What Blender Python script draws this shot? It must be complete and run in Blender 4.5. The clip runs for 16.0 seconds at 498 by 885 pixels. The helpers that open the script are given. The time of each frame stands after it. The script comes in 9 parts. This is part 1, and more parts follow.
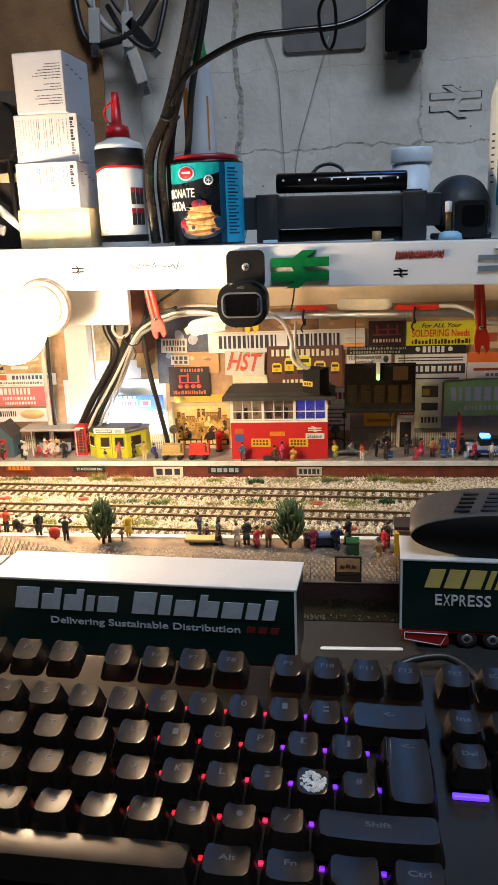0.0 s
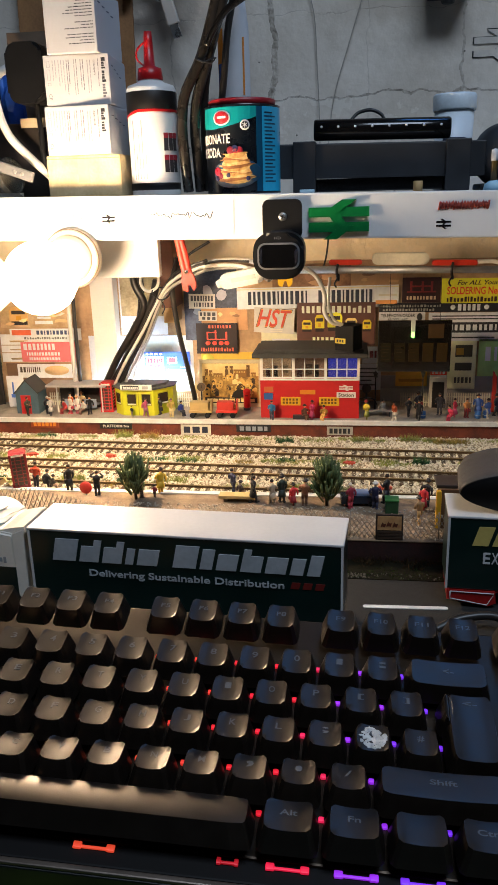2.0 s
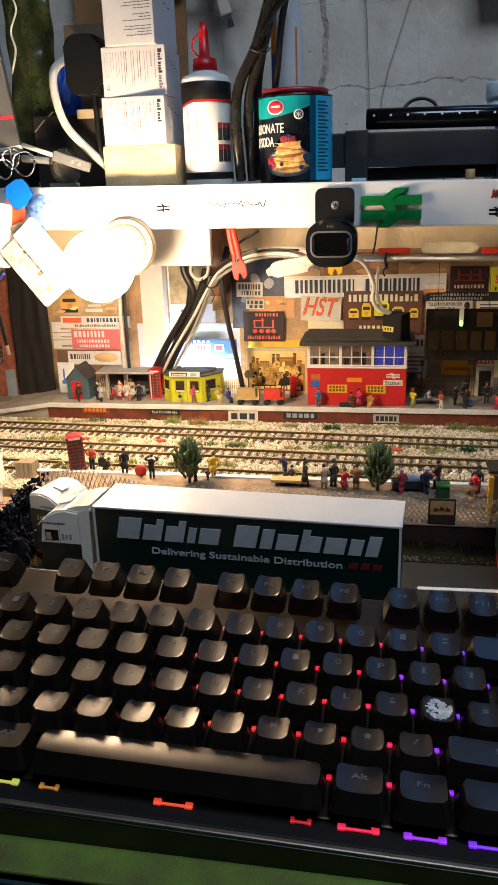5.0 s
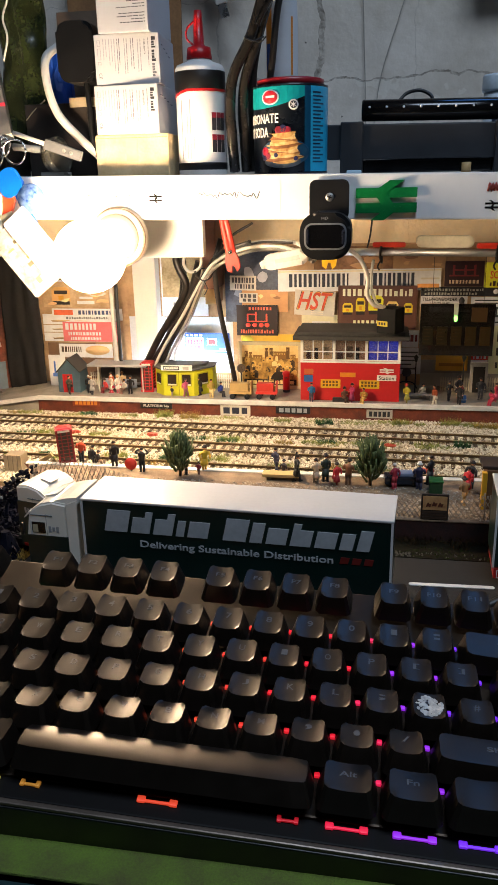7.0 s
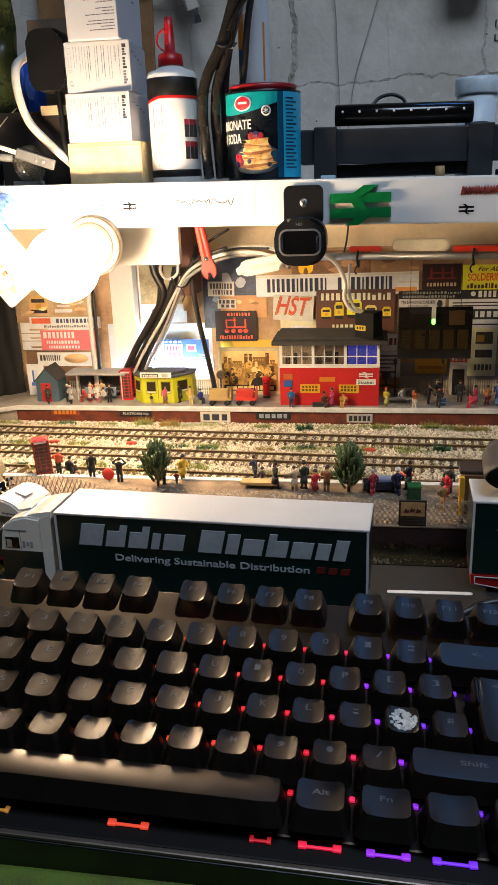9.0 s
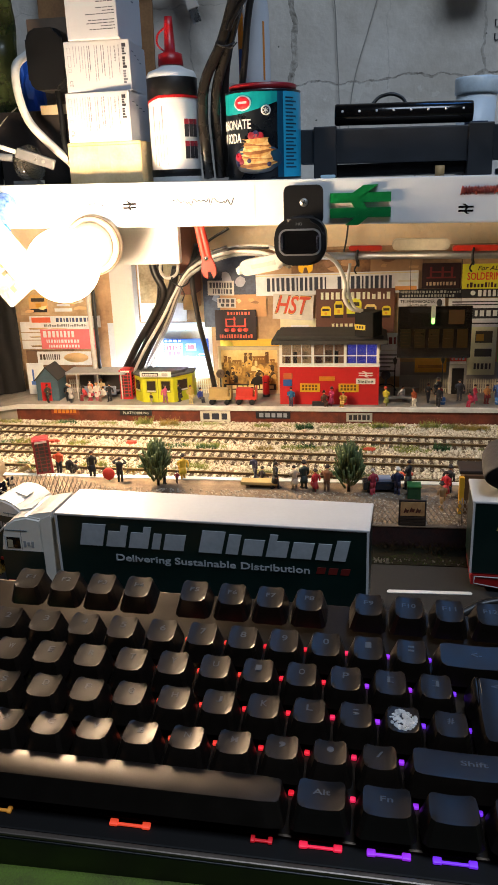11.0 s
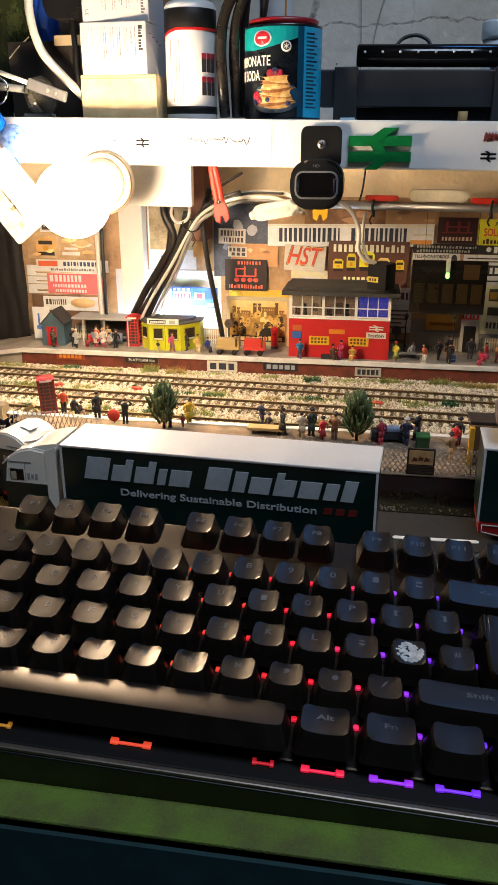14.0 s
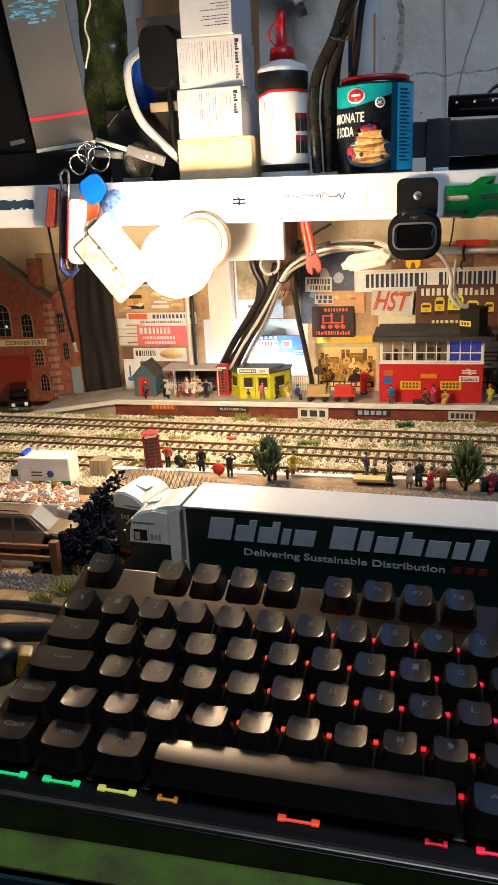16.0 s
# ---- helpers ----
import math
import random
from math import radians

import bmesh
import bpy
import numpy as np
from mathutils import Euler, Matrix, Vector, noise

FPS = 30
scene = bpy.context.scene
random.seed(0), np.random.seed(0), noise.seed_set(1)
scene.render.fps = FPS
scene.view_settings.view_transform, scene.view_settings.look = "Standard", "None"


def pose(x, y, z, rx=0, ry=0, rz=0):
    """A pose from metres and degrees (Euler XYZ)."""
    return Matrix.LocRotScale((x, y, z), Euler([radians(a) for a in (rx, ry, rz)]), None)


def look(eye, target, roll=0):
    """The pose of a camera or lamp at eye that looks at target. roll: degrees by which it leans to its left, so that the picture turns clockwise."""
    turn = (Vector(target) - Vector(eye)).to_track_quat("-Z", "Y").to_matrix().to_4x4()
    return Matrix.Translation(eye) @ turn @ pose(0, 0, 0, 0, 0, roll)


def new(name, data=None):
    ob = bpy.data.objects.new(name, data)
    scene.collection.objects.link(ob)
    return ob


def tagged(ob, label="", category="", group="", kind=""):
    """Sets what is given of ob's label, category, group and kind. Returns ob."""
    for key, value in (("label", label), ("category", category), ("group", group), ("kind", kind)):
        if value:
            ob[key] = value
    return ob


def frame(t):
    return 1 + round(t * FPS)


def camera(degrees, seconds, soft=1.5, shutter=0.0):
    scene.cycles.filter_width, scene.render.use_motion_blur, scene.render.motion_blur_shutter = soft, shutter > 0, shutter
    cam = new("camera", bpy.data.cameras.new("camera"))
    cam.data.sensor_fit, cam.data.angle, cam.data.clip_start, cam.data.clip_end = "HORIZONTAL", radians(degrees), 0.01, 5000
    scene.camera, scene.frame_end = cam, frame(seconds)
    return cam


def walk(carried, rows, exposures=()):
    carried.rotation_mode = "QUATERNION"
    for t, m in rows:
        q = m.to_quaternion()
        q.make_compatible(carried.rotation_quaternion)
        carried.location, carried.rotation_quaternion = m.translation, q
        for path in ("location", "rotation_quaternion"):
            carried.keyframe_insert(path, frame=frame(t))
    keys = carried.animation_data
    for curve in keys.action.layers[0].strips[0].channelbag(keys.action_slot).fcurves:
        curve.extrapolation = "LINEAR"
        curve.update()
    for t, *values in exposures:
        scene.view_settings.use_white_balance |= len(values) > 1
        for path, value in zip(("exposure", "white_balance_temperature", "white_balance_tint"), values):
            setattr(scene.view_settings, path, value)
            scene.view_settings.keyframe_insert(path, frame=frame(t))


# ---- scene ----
cam = camera(35.8, 16.0, soft=1.1)
PATH = [
    (0, (0.0833, 0.0267, 0.2613), (-0.142, 1.882, -0.246), -2.07),
    (0.5, (0.0745, 0.0311, 0.2552), (-0.154, 1.864, -0.329), -2.38),
    (1, (0.0784, 0.0333, 0.2415), (-0.139, 1.863, -0.352), -1.27),
    (1.5, (0.0736, 0.0357, 0.2511), (-0.143, 1.872, -0.323), -1.96),
    (2, (0.0610, 0.0366, 0.2491), (-0.190, 1.864, -0.338), -1.62),
    (2.5, (0.0600, 0.0393, 0.2451), (-0.189, 1.866, -0.348), -1.42),
    (3, (0.0658, 0.0394, 0.2470), (-0.156, 1.870, -0.344), -1.27),
    (3.5, (0.0416, 0.0298, 0.2495), (-0.252, 1.844, -0.361), -0.80),
    (5.8, (0.0474, 0.0210, 0.2471), (-0.283, 1.829, -0.360), -1.86),
    (6, (0.0445, 0.0228, 0.2450), (-0.274, 1.829, -0.373), -1.14),
    (6.5, (0.0474, 0.0293, 0.2398), (-0.250, 1.840, -0.379), -0.80),
    (7, (0.0465, 0.0276, 0.2437), (-0.266, 1.836, -0.370), -1.23),
    (7.5, (0.0465, 0.0259, 0.2468), (-0.279, 1.836, -0.359), -1.75),
    (8, (0.0503, 0.0288, 0.2476), (-0.252, 1.840, -0.370), -2.01),
    (8.5, (0.0494, 0.0332, 0.2396), (-0.228, 1.839, -0.404), -0.97),
    (9, (0.0542, 0.0336, 0.2473), (-0.229, 1.848, -0.363), -1.98),
    (9.2, (0.0571, 0.0347, 0.2492), (-0.213, 1.851, -0.367), -2.06),
    (11.5, (0.0532, 0.0327, 0.2493), (-0.230, 1.847, -0.368), -1.98),
    (12, (0.0561, 0.0375, 0.2462), (-0.207, 1.851, -0.376), -1.85),
    (12.5, (0.0552, 0.0408, 0.2372), (-0.174, 1.856, -0.398), -0.19),
    (13, (0.0542, 0.0313, 0.2397), (-0.220, 1.840, -0.395), -0.47),
    (13.5, (0.0484, 0.0348, 0.2337), (-0.221, 1.830, -0.442), -0.07),
    (14, (0.0484, 0.0337, 0.2299), (-0.233, 1.820, -0.463), 0.01),
    (14.5, (0.0387, 0.0337, 0.2299), (-0.259, 1.820, -0.455), -0.52),
    (15, (0.0058, 0.0434, 0.2304), (-0.349, 1.816, -0.462), -1.62),
    (15.5, (0.0048, 0.0387, 0.2325), (-0.369, 1.814, -0.444), -1.95),
    (16, (0.0106, 0.0288, 0.2467), (-0.416, 1.816, -0.365), -2.72),
]
walk(cam, [(t, look(eye, target, roll)) for t, eye, target, roll in PATH],
     [(0.0, 0.13, 6250, 10), (1.0, -0.04, 6250, 10), (2.0, -0.11, 6250, 10), (6.0, -0.15, 6250, 10), (14.0, -0.10, 6250, 10), (15.0, -0.16, 6150, 10), (16.0, -0.21, 6150, 10)])

# ---------------- light ----------------
world = bpy.data.worlds.new("world")
scene.world = world
world.use_nodes = True
world.node_tree.nodes["Background"].inputs[0].default_value = (0.55, 0.68, 1.0, 1)
world.node_tree.nodes["Background"].inputs[1].default_value = 0.02
scene.view_settings.exposure = 0.0


# ---------------- materials ----------------
def srgb(h):
    v = [int(h[i:i + 2], 16) / 255 for i in (0, 2, 4)]
    return tuple(c / 12.92 if c <= 0.04045 else ((c + 0.055) / 1.055) ** 2.4 for c in v)


def mat(name, col, rough=0.5, metal=0.0, var=0.25, scale=60.0, bump=0.0, bscale=400.0, col2=None, spec=0.5,
        clear=0.0, trans=0.0, rand=0.0, wear=0.0):
    """A principled surface with two scales of noise in colour, roughness and relief."""
    m = bpy.data.materials.new(name)
    m.use_nodes = True
    nt = m.node_tree
    b = nt.nodes["Principled BSDF"]
    if isinstance(col, str):
        col = srgb(col)
    if isinstance(col2, str):
        col2 = srgb(col2)
    dark = col2 or tuple(c * (1 - var) for c in col)
    tc = nt.nodes.new("ShaderNodeTexCoord")
    n1 = nt.nodes.new("ShaderNodeTexNoise")
    n1.inputs["Scale"].default_value = scale
    n1.inputs["Detail"].default_value = 6
    n2 = nt.nodes.new("ShaderNodeTexNoise")
    n2.inputs["Scale"].default_value = bscale
    n2.inputs["Detail"].default_value = 3
    for n in (n1, n2):
        nt.links.new(tc.outputs["Object"], n.inputs["Vector"])
    add = nt.nodes.new("ShaderNodeMath")
    add.operation = "MULTIPLY_ADD"
    add.inputs[1].default_value = 0.35
    nt.links.new(n2.outputs["Fac"], add.inputs[0])
    nt.links.new(n1.outputs["Fac"], add.inputs[2])
    ramp = nt.nodes.new("ShaderNodeValToRGB")
    ramp.color_ramp.elements[0].position, ramp.color_ramp.elements[1].position = 0.45, 0.9
    ramp.color_ramp.elements[0].color = (*dark, 1)
    ramp.color_ramp.elements[1].color = (*col, 1)
    nt.links.new(add.outputs[0], ramp.inputs[0])
    out = ramp.outputs[0]
    if rand:
        oi = nt.nodes.new("ShaderNodeObjectInfo")
        hs = nt.nodes.new("ShaderNodeHueSaturation")
        mr = nt.nodes.new("ShaderNodeMapRange")
        mr.inputs["To Min"].default_value, mr.inputs["To Max"].default_value = 1 - rand, 1 + rand
        nt.links.new(oi.outputs["Random"], mr.inputs["Value"])
        nt.links.new(mr.outputs[0], hs.inputs["Value"])
        nt.links.new(out, hs.inputs["Color"])
        out = hs.outputs[0]
    nt.links.new(out, b.inputs["Base Color"])
    rr = nt.nodes.new("ShaderNodeMapRange")
    rr.inputs["To Min"].default_value, rr.inputs["To Max"].default_value = max(0.02, rough - 0.1), min(1, rough + 0.12)
    nt.links.new(n1.outputs["Fac"], rr.inputs["Value"])
    nt.links.new(rr.outputs[0], b.inputs["Roughness"])
    b.inputs["Metallic"].default_value = metal
    b.inputs["Specular IOR Level"].default_value = spec
    b.inputs["Coat Weight"].default_value = clear
    b.inputs["Transmission Weight"].default_value = trans
    if bump:
        bp = nt.nodes.new("ShaderNodeBump")
        bp.inputs["Strength"].default_value = bump
        bp.inputs["Distance"].default_value = 0.002
        nt.links.new(add.outputs[0], bp.inputs["Height"])
        nt.links.new(bp.outputs[0], b.inputs["Normal"])
    return m


def glow(name, col, strength):
    m = bpy.data.materials.new(name)
    m.use_nodes = True
    b = m.node_tree.nodes["Principled BSDF"]
    b.inputs["Base Color"].default_value = (*col, 1)
    b.inputs["Emission Color"].default_value = (*col, 1)
    b.inputs["Emission Strength"].default_value = strength
    return m


_flat = {}


def ink(h, rough=0.55):
    """Printed or painted colour, with a faint mottle."""
    if h not in _flat:
        _flat[h] = mat("print_" + h, h, rough, var=0.16, scale=90)
    return _flat[h]


M_SHELF = mat("shelf_white_paint", (0.80, 0.81, 0.82), 0.32, var=0.07, scale=14, bump=0.05, bscale=120)
M_WHITE = mat("white_paint", (0.80, 0.78, 0.73), 0.45, var=0.1, scale=20)
M_BLACK = mat("black_plastic", (0.005, 0.005, 0.0055), 0.42, var=0.4, scale=90)
M_GLOSSB = mat("gloss_black", (0.005, 0.005, 0.0055), 0.14, var=0.3)
M_DGREY = mat("dark_grey_plastic", (0.018, 0.020, 0.024), 0.5, var=0.35, scale=50, bump=0.1, bscale=900)
M_KEY = mat("keycap_plastic", (0.0060, 0.0040, 0.0028), 0.37, var=0.3, scale=120, bump=0.03, bscale=1800, spec=0.74)
M_KEY.node_tree.nodes["Principled BSDF"].inputs["Specular Tint"].default_value = (1.0, 0.83, 0.70, 1)
M_KEYB = mat("keyboard_plate", (0.050, 0.034, 0.022), 0.38, metal=0.75, var=0.2, scale=60)
M_KEYSLOT = mat("matt_black_band", (0.004, 0.003, 0.0027), 0.6, spec=0.2)
M_LEGEND = mat("key_legend", (0.10, 0.105, 0.115), 0.6)
M_WOOD = mat("bare_pine", "c9a46c", 0.6, var=0.3, scale=30, bump=0.1)
M_BROWNW = mat("brown_stained_wood", "7a4a30", 0.55, var=0.4, scale=30, bump=0.15)
M_CHROME = mat("bright_metal", (0.6, 0.6, 0.6), 0.25, metal=1.0, var=0.2)
M_ALU = mat("aluminium", (0.42, 0.42, 0.41), 0.4, metal=0.9, var=0.2)
M_RED = mat("red_plastic", "b3161a", 0.35, var=0.2)
M_YEL = mat("yellow_plastic", "e0b21c", 0.4, var=0.2)
M_CLAMP = mat("orange_red_plastic", "c8331f", 0.4, var=0.2)
M_CABW = mat("white_cable", (0.66, 0.63, 0.56), 0.45, var=0.15)
M_CABB = mat("black_cable", (0.019, 0.0165, 0.0145), 0.38, var=0.3)
M_CABBR = mat("brown_black_cable", (0.026, 0.022, 0.018), 0.26, var=0.4, scale=40)


# ---------------- mesh helpers ----------------
def part(name, bm, m, parent=None, label="", smooth=False):
    me = bpy.data.meshes.new(name)
    bmesh.ops.recalc_face_normals(bm, faces=bm.faces)
    if smooth:
        for f in bm.faces:
            f.smooth = True
    bm.to_mesh(me)
    bm.free()
    for mm in (m if isinstance(m, (list, tuple)) else [m]):
        me.materials.append(mm)
    ob = new(name, me)
    if parent is not None:
        ob.parent = parent
    if label:
        ob["label"] = label
    return ob


def thing(name, label, category, group="", at=None, kind=""):
    e = new(name)
    e.empty_display_size = 0.01
    if at is not None:
        e.matrix_basis = at if isinstance(at, Matrix) else Matrix.Translation(at)
    return tagged(e, label, category, group, kind)


def box(x0, y0, z0, x1, y1, z1, bev=0.0, bm=None, seg=2, mi=0):
    out = bm or bmesh.new()
    b = bmesh.new()
    bmesh.ops.create_cube(b, size=1)
    for v in b.verts:
        v.co = Vector((x0 + (v.co.x + .5) * (x1 - x0), y0 + (v.co.y + .5) * (y1 - y0), z0 + (v.co.z + .5) * (z1 - z0)))
    if bev:
        bmesh.ops.bevel(b, geom=b.edges[:], offset=bev, segments=seg, affect="EDGES", profile=0.6)
    return merge(out, b, mi)


def merge(out, b, mi=0, m=None):
    if m is not None:
        bmesh.ops.transform(b, matrix=m, verts=b.verts)
    vs = {v: out.verts.new(v.co) for v in b.verts}
    for f in b.faces:
        try:
            g = out.faces.new([vs[v] for v in f.verts])
            g.material_index = mi or f.material_index
            g.smooth = f.smooth
        except ValueError:
            pass
    b.free()
    return out


def lathe(profile, seg=28, bm=None, m=None, smooth=True, mi=0):
    """A turned body from (radius, height) pairs, about z."""
    b = bmesh.new()
    rings = []
    for r, z in profile:
        if r < 1e-6:
            rings.append([b.verts.new((0, 0, z))])
        else:
            rings.append([b.verts.new((r * math.cos(2 * math.pi * i / seg), r * math.sin(2 * math.pi * i / seg), z)) for i in range(seg)])
    for a, c in zip(rings, rings[1:]):
        for i in range(seg):
            j = (i + 1) % seg
            q = [a[i % len(a)], a[j % len(a)], c[j % len(c)], c[i % len(c)]]
            q = list(dict.fromkeys(q))
            if len(q) > 2:
                f = b.faces.new(q)
                f.smooth = smooth
    for ring, flip in ((rings[0], True), (rings[-1], False)):
        if len(ring) > 2:
            b.faces.new(ring[::-1] if flip else ring)
    return merge(bm or bmesh.new(), b, mi, m)


def rod(p, q, r, r2=None, seg=10, bm=None, mi=0):
    p, q = Vector(p), Vector(q)
    d = q - p
    m = Matrix.Translation(p) @ d.to_track_quat("Z", "Y").to_matrix().to_4x4()
    return lathe([(r, 0), (r if r2 is None else r2, d.length)], seg, bm, m, mi=mi)


def spline(pts, n=10):
    pts = [Vector(p) for p in pts]
    P = [2 * pts[0] - pts[1]] + pts + [2 * pts[-1] - pts[-2]]
    out = []
    for i in range(1, len(P) - 2):
        a, b, c, d = P[i - 1:i + 3]
        for k in range(n):
            t = k / n
            out.append(0.5 * ((2 * b) + (c - a) * t + (2 * a - 5 * b + 4 * c - d) * t * t + (3 * b - a - 3 * c + d) * t ** 3))
    return out + [pts[-1]]


def tube(pts, r, seg=8, n=10, bm=None, flat=1.0, mi=0):
    """A cable along a smooth line through the points."""
    out = bm or bmesh.new()
    line = spline(pts, n) if n else [Vector(p) for p in pts]
    up = Vector((0, 0, 1))
    rings = []
    for i, p in enumerate(line):
        d = (line[min(i + 1, len(line) - 1)] - line[max(i - 1, 0)]).normalized()
        s = d.cross(up)
        if s.length < 0.05:
            s = d.cross(Vector((1, 0, 0)))
        s.normalize()
        u = s.cross(d)
        up = u
        rings.append([out.verts.new(p + r * (math.cos(2 * math.pi * k / seg) * s + flat * math.sin(2 * math.pi * k / seg) * u)) for k in range(seg)])
    for a, b in zip(rings, rings[1:]):
        for k in range(seg):
            f = out.faces.new([a[k], a[(k + 1) % seg], b[(k + 1) % seg], b[k]])
            f.smooth, f.material_index = True, mi
    out.faces.new(rings[0][::-1]).material_index = mi
    out.faces.new(rings[-1]).material_index = mi
    return out


def prism(poly, y0, y1, bm=None, mi=0):
    """A flat shape, drawn in x and z, between two depths."""
    out = bm or bmesh.new()
    a = [out.verts.new((x, y0, z)) for x, z in poly]
    b = [out.verts.new((x, y1, z)) for x, z in poly]
    n = len(poly)
    fs = [out.faces.new(a), out.faces.new(b[::-1])]
    fs += [out.faces.new([a[i], b[i], b[(i + 1) % n], a[(i + 1) % n]]) for i in range(n)]
    for f in fs:
        f.material_index = mi
    return out


_text = {}


def letters(txt, width, height, thick=0.0003, shear=0.0, spacing=1.0):
    """Raised lettering in the built-in font, fitted to a box in x and z, its back at y = 0."""
    key = (txt, shear, spacing)
    if key not in _text:
        cu = bpy.data.curves.new("t", "FONT")
        cu.body, cu.extrude, cu.shear, cu.space_character = txt, 0.01, shear, spacing
        cu.resolution_u = 3
        cu.offset = 0.012
        ob = bpy.data.objects.new("t", cu)
        scene.collection.objects.link(ob)
        me = bpy.data.meshes.new_from_object(ob.evaluated_get(bpy.context.evaluated_depsgraph_get()))
        bpy.data.objects.remove(ob)
        _text[key] = me
    b = bmesh.new()
    b.from_mesh(_text[key])
    xs, ys = [v.co.x for v in b.verts], [v.co.y for v in b.verts]
    x0, x1, y0, y1 = min(xs), max(xs), min(ys), max(ys)
    for v in b.verts:
        v.co = Vector(((v.co.x - x0) / (x1 - x0) * width, (0 if v.co.z < 0 else 1) * -thick, (v.co.y - y0) / (y1 - y0) * height))
        v.co.y = -thick if v.co.y else 0
    return b


_pale = {}


def paper(h):
    """Printed paper colour, a little lighter than plain ink."""
    if h not in _pale:
        _pale[h] = mat("paper_" + h, tuple(min(0.86, c * 1.9 + 0.006) for c in srgb(h)), 0.55, var=0.2, scale=70)
    return _pale[h]


def bar_parts(name, parent, m, x0, y, z0, width, height, widths, thick=0.0003, slant=0.0, gap=0.2, heights=None, label=""):
    """A name given as plain bars, each a part of its own."""
    tot = sum(widths) + gap * (len(widths) - 1)
    x = 0.0
    for i, w in enumerate(widths):
        h = height * (heights[i] if heights else 1)
        a, c = x0 + x / tot * width, x0 + (x + w) / tot * width
        part(name, prism([(a, z0), (c, z0), (c + slant * h, z0 + h), (a + slant * h, z0 + h)], y - thick, y), m, parent, label)
        x += w + gap


def moved(b, m):
    bmesh.ops.transform(b, matrix=m, verts=b.verts)
    return b


T = Matrix.Translation


def panel(name, x0, z0, x1, z1, y, m, parent=None, thick=0.0012, label="", rot=0.0):
    """A flat sheet facing the camera's side (its front at y)."""
    b = box(-(x1 - x0) / 2, 0, -(z1 - z0) / 2, (x1 - x0) / 2, thick, (z1 - z0) / 2)
    moved(b, pose((x0 + x1) / 2, y, (z0 + z1) / 2, 0, rot, 0))
    return part(name, b, m, parent, label)

# ---------------- the room and the setting ----------------
M_PLASTER = mat("cracked_plaster", (0.72, 0.66, 0.58), 0.85, col2=(0.53, 0.47, 0.39), scale=11, bump=0.5, bscale=90)


def weathered_and_darkened(m):
    """Rough seams between the cast blocks, small pits, browner high up, painted-in dark above the view."""
    nt = m.node_tree
    b = nt.nodes["Principled BSDF"]
    base = b.inputs["Base Color"].links[0].from_socket
    tc = nt.nodes.new("ShaderNodeTexCoord")

    def noise_tex(scale, detail=5):
        n = nt.nodes.new("ShaderNodeTexNoise")
        n.inputs["Scale"].default_value, n.inputs["Detail"].default_value = scale, detail
        nt.links.new(tc.outputs["Object"], n.inputs["Vector"])
        return n.outputs["Fac"]

    def calc(op, a, b_=0.0, c=0.0):
        n = nt.nodes.new("ShaderNodeMath")
        n.operation = op
        for i, v in enumerate((a, b_, c)):
            if isinstance(v, (int, float)):
                n.inputs[i].default_value = v
            else:
                nt.links.new(v, n.inputs[i])
        return n.outputs[0]

    def blend(fac, a, col):
        n = nt.nodes.new("ShaderNodeMix")
        n.data_type = "RGBA"
        nt.links.new(fac, n.inputs["Factor"])
        nt.links.new(a, n.inputs["A"])
        n.inputs["B"].default_value = (*col, 1)
        return n.outputs["Result"]

    sep = nt.nodes.new("ShaderNodeSeparateXYZ")
    nt.links.new(tc.outputs["Object"], sep.inputs[0])
    wob, fine, blot = noise_tex(38, 8), noise_tex(210, 6), noise_tex(6, 3)
    x = calc("MULTIPLY_ADD", wob, 0.018, calc("ADD", sep.outputs["X"], -0.009))
    z = calc("MULTIPLY_ADD", wob, 0.020, calc("ADD", sep.outputs["Z"], -0.010))

    def seam(co, at, half, strength):
        d = calc("ABSOLUTE", calc("SUBTRACT", co, at))
        return calc("MULTIPLY", calc("LESS_THAN", d, half), strength)

    lines = None
    for co, at, half, strength in ((x, -0.0262, 0.0034, 0.8), (x, 0.170, 0.0012, 0.55), (x, 0.075, 0.0006, 0.25), (z, 0.349, 0.0011, 0.75), (z, 0.431, 0.0006, 0.35), (x, -0.135, 0.0008, 0.4), (z, 0.292, 0.0007, 0.4)):
        sm = seam(co, at, half, strength)
        lines = sm if lines is None else calc("MAXIMUM", lines, sm)
    lines = calc("MULTIPLY", lines, calc("MULTIPLY_ADD", fine, 2.4, -0.55))
    lines.node.use_clamp = True
    out = blend(lines, base, (0.15, 0.125, 0.095))
    # paler patched plaster below the joint
    patch = calc("MULTIPLY", calc("LESS_THAN", z, 0.349), calc("GREATER_THAN", wob, 0.54))
    out = blend(calc("MULTIPLY", patch, 0.35), out, (0.80, 0.76, 0.68))
    vo = nt.nodes.new("ShaderNodeTexVoronoi")
    vo.inputs["Scale"].default_value = 75
    nt.links.new(tc.outputs["Object"], vo.inputs["Vector"])
    sc_ = nt.nodes.new("ShaderNodeSeparateColor")
    nt.links.new(vo.outputs["Color"], sc_.inputs[0])
    pit = calc("MULTIPLY", calc("LESS_THAN", calc("MULTIPLY_ADD", fine, 0.16, vo.outputs["Distance"]), 0.17), calc("GREATER_THAN", sc_.outputs[0], 0.88))
    out = blend(calc("MULTIPLY", pit, 0.8), out, (0.08, 0.065, 0.05))
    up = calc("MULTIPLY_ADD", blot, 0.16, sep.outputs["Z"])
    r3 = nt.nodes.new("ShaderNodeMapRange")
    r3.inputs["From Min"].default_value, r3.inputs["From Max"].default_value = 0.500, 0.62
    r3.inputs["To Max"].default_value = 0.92
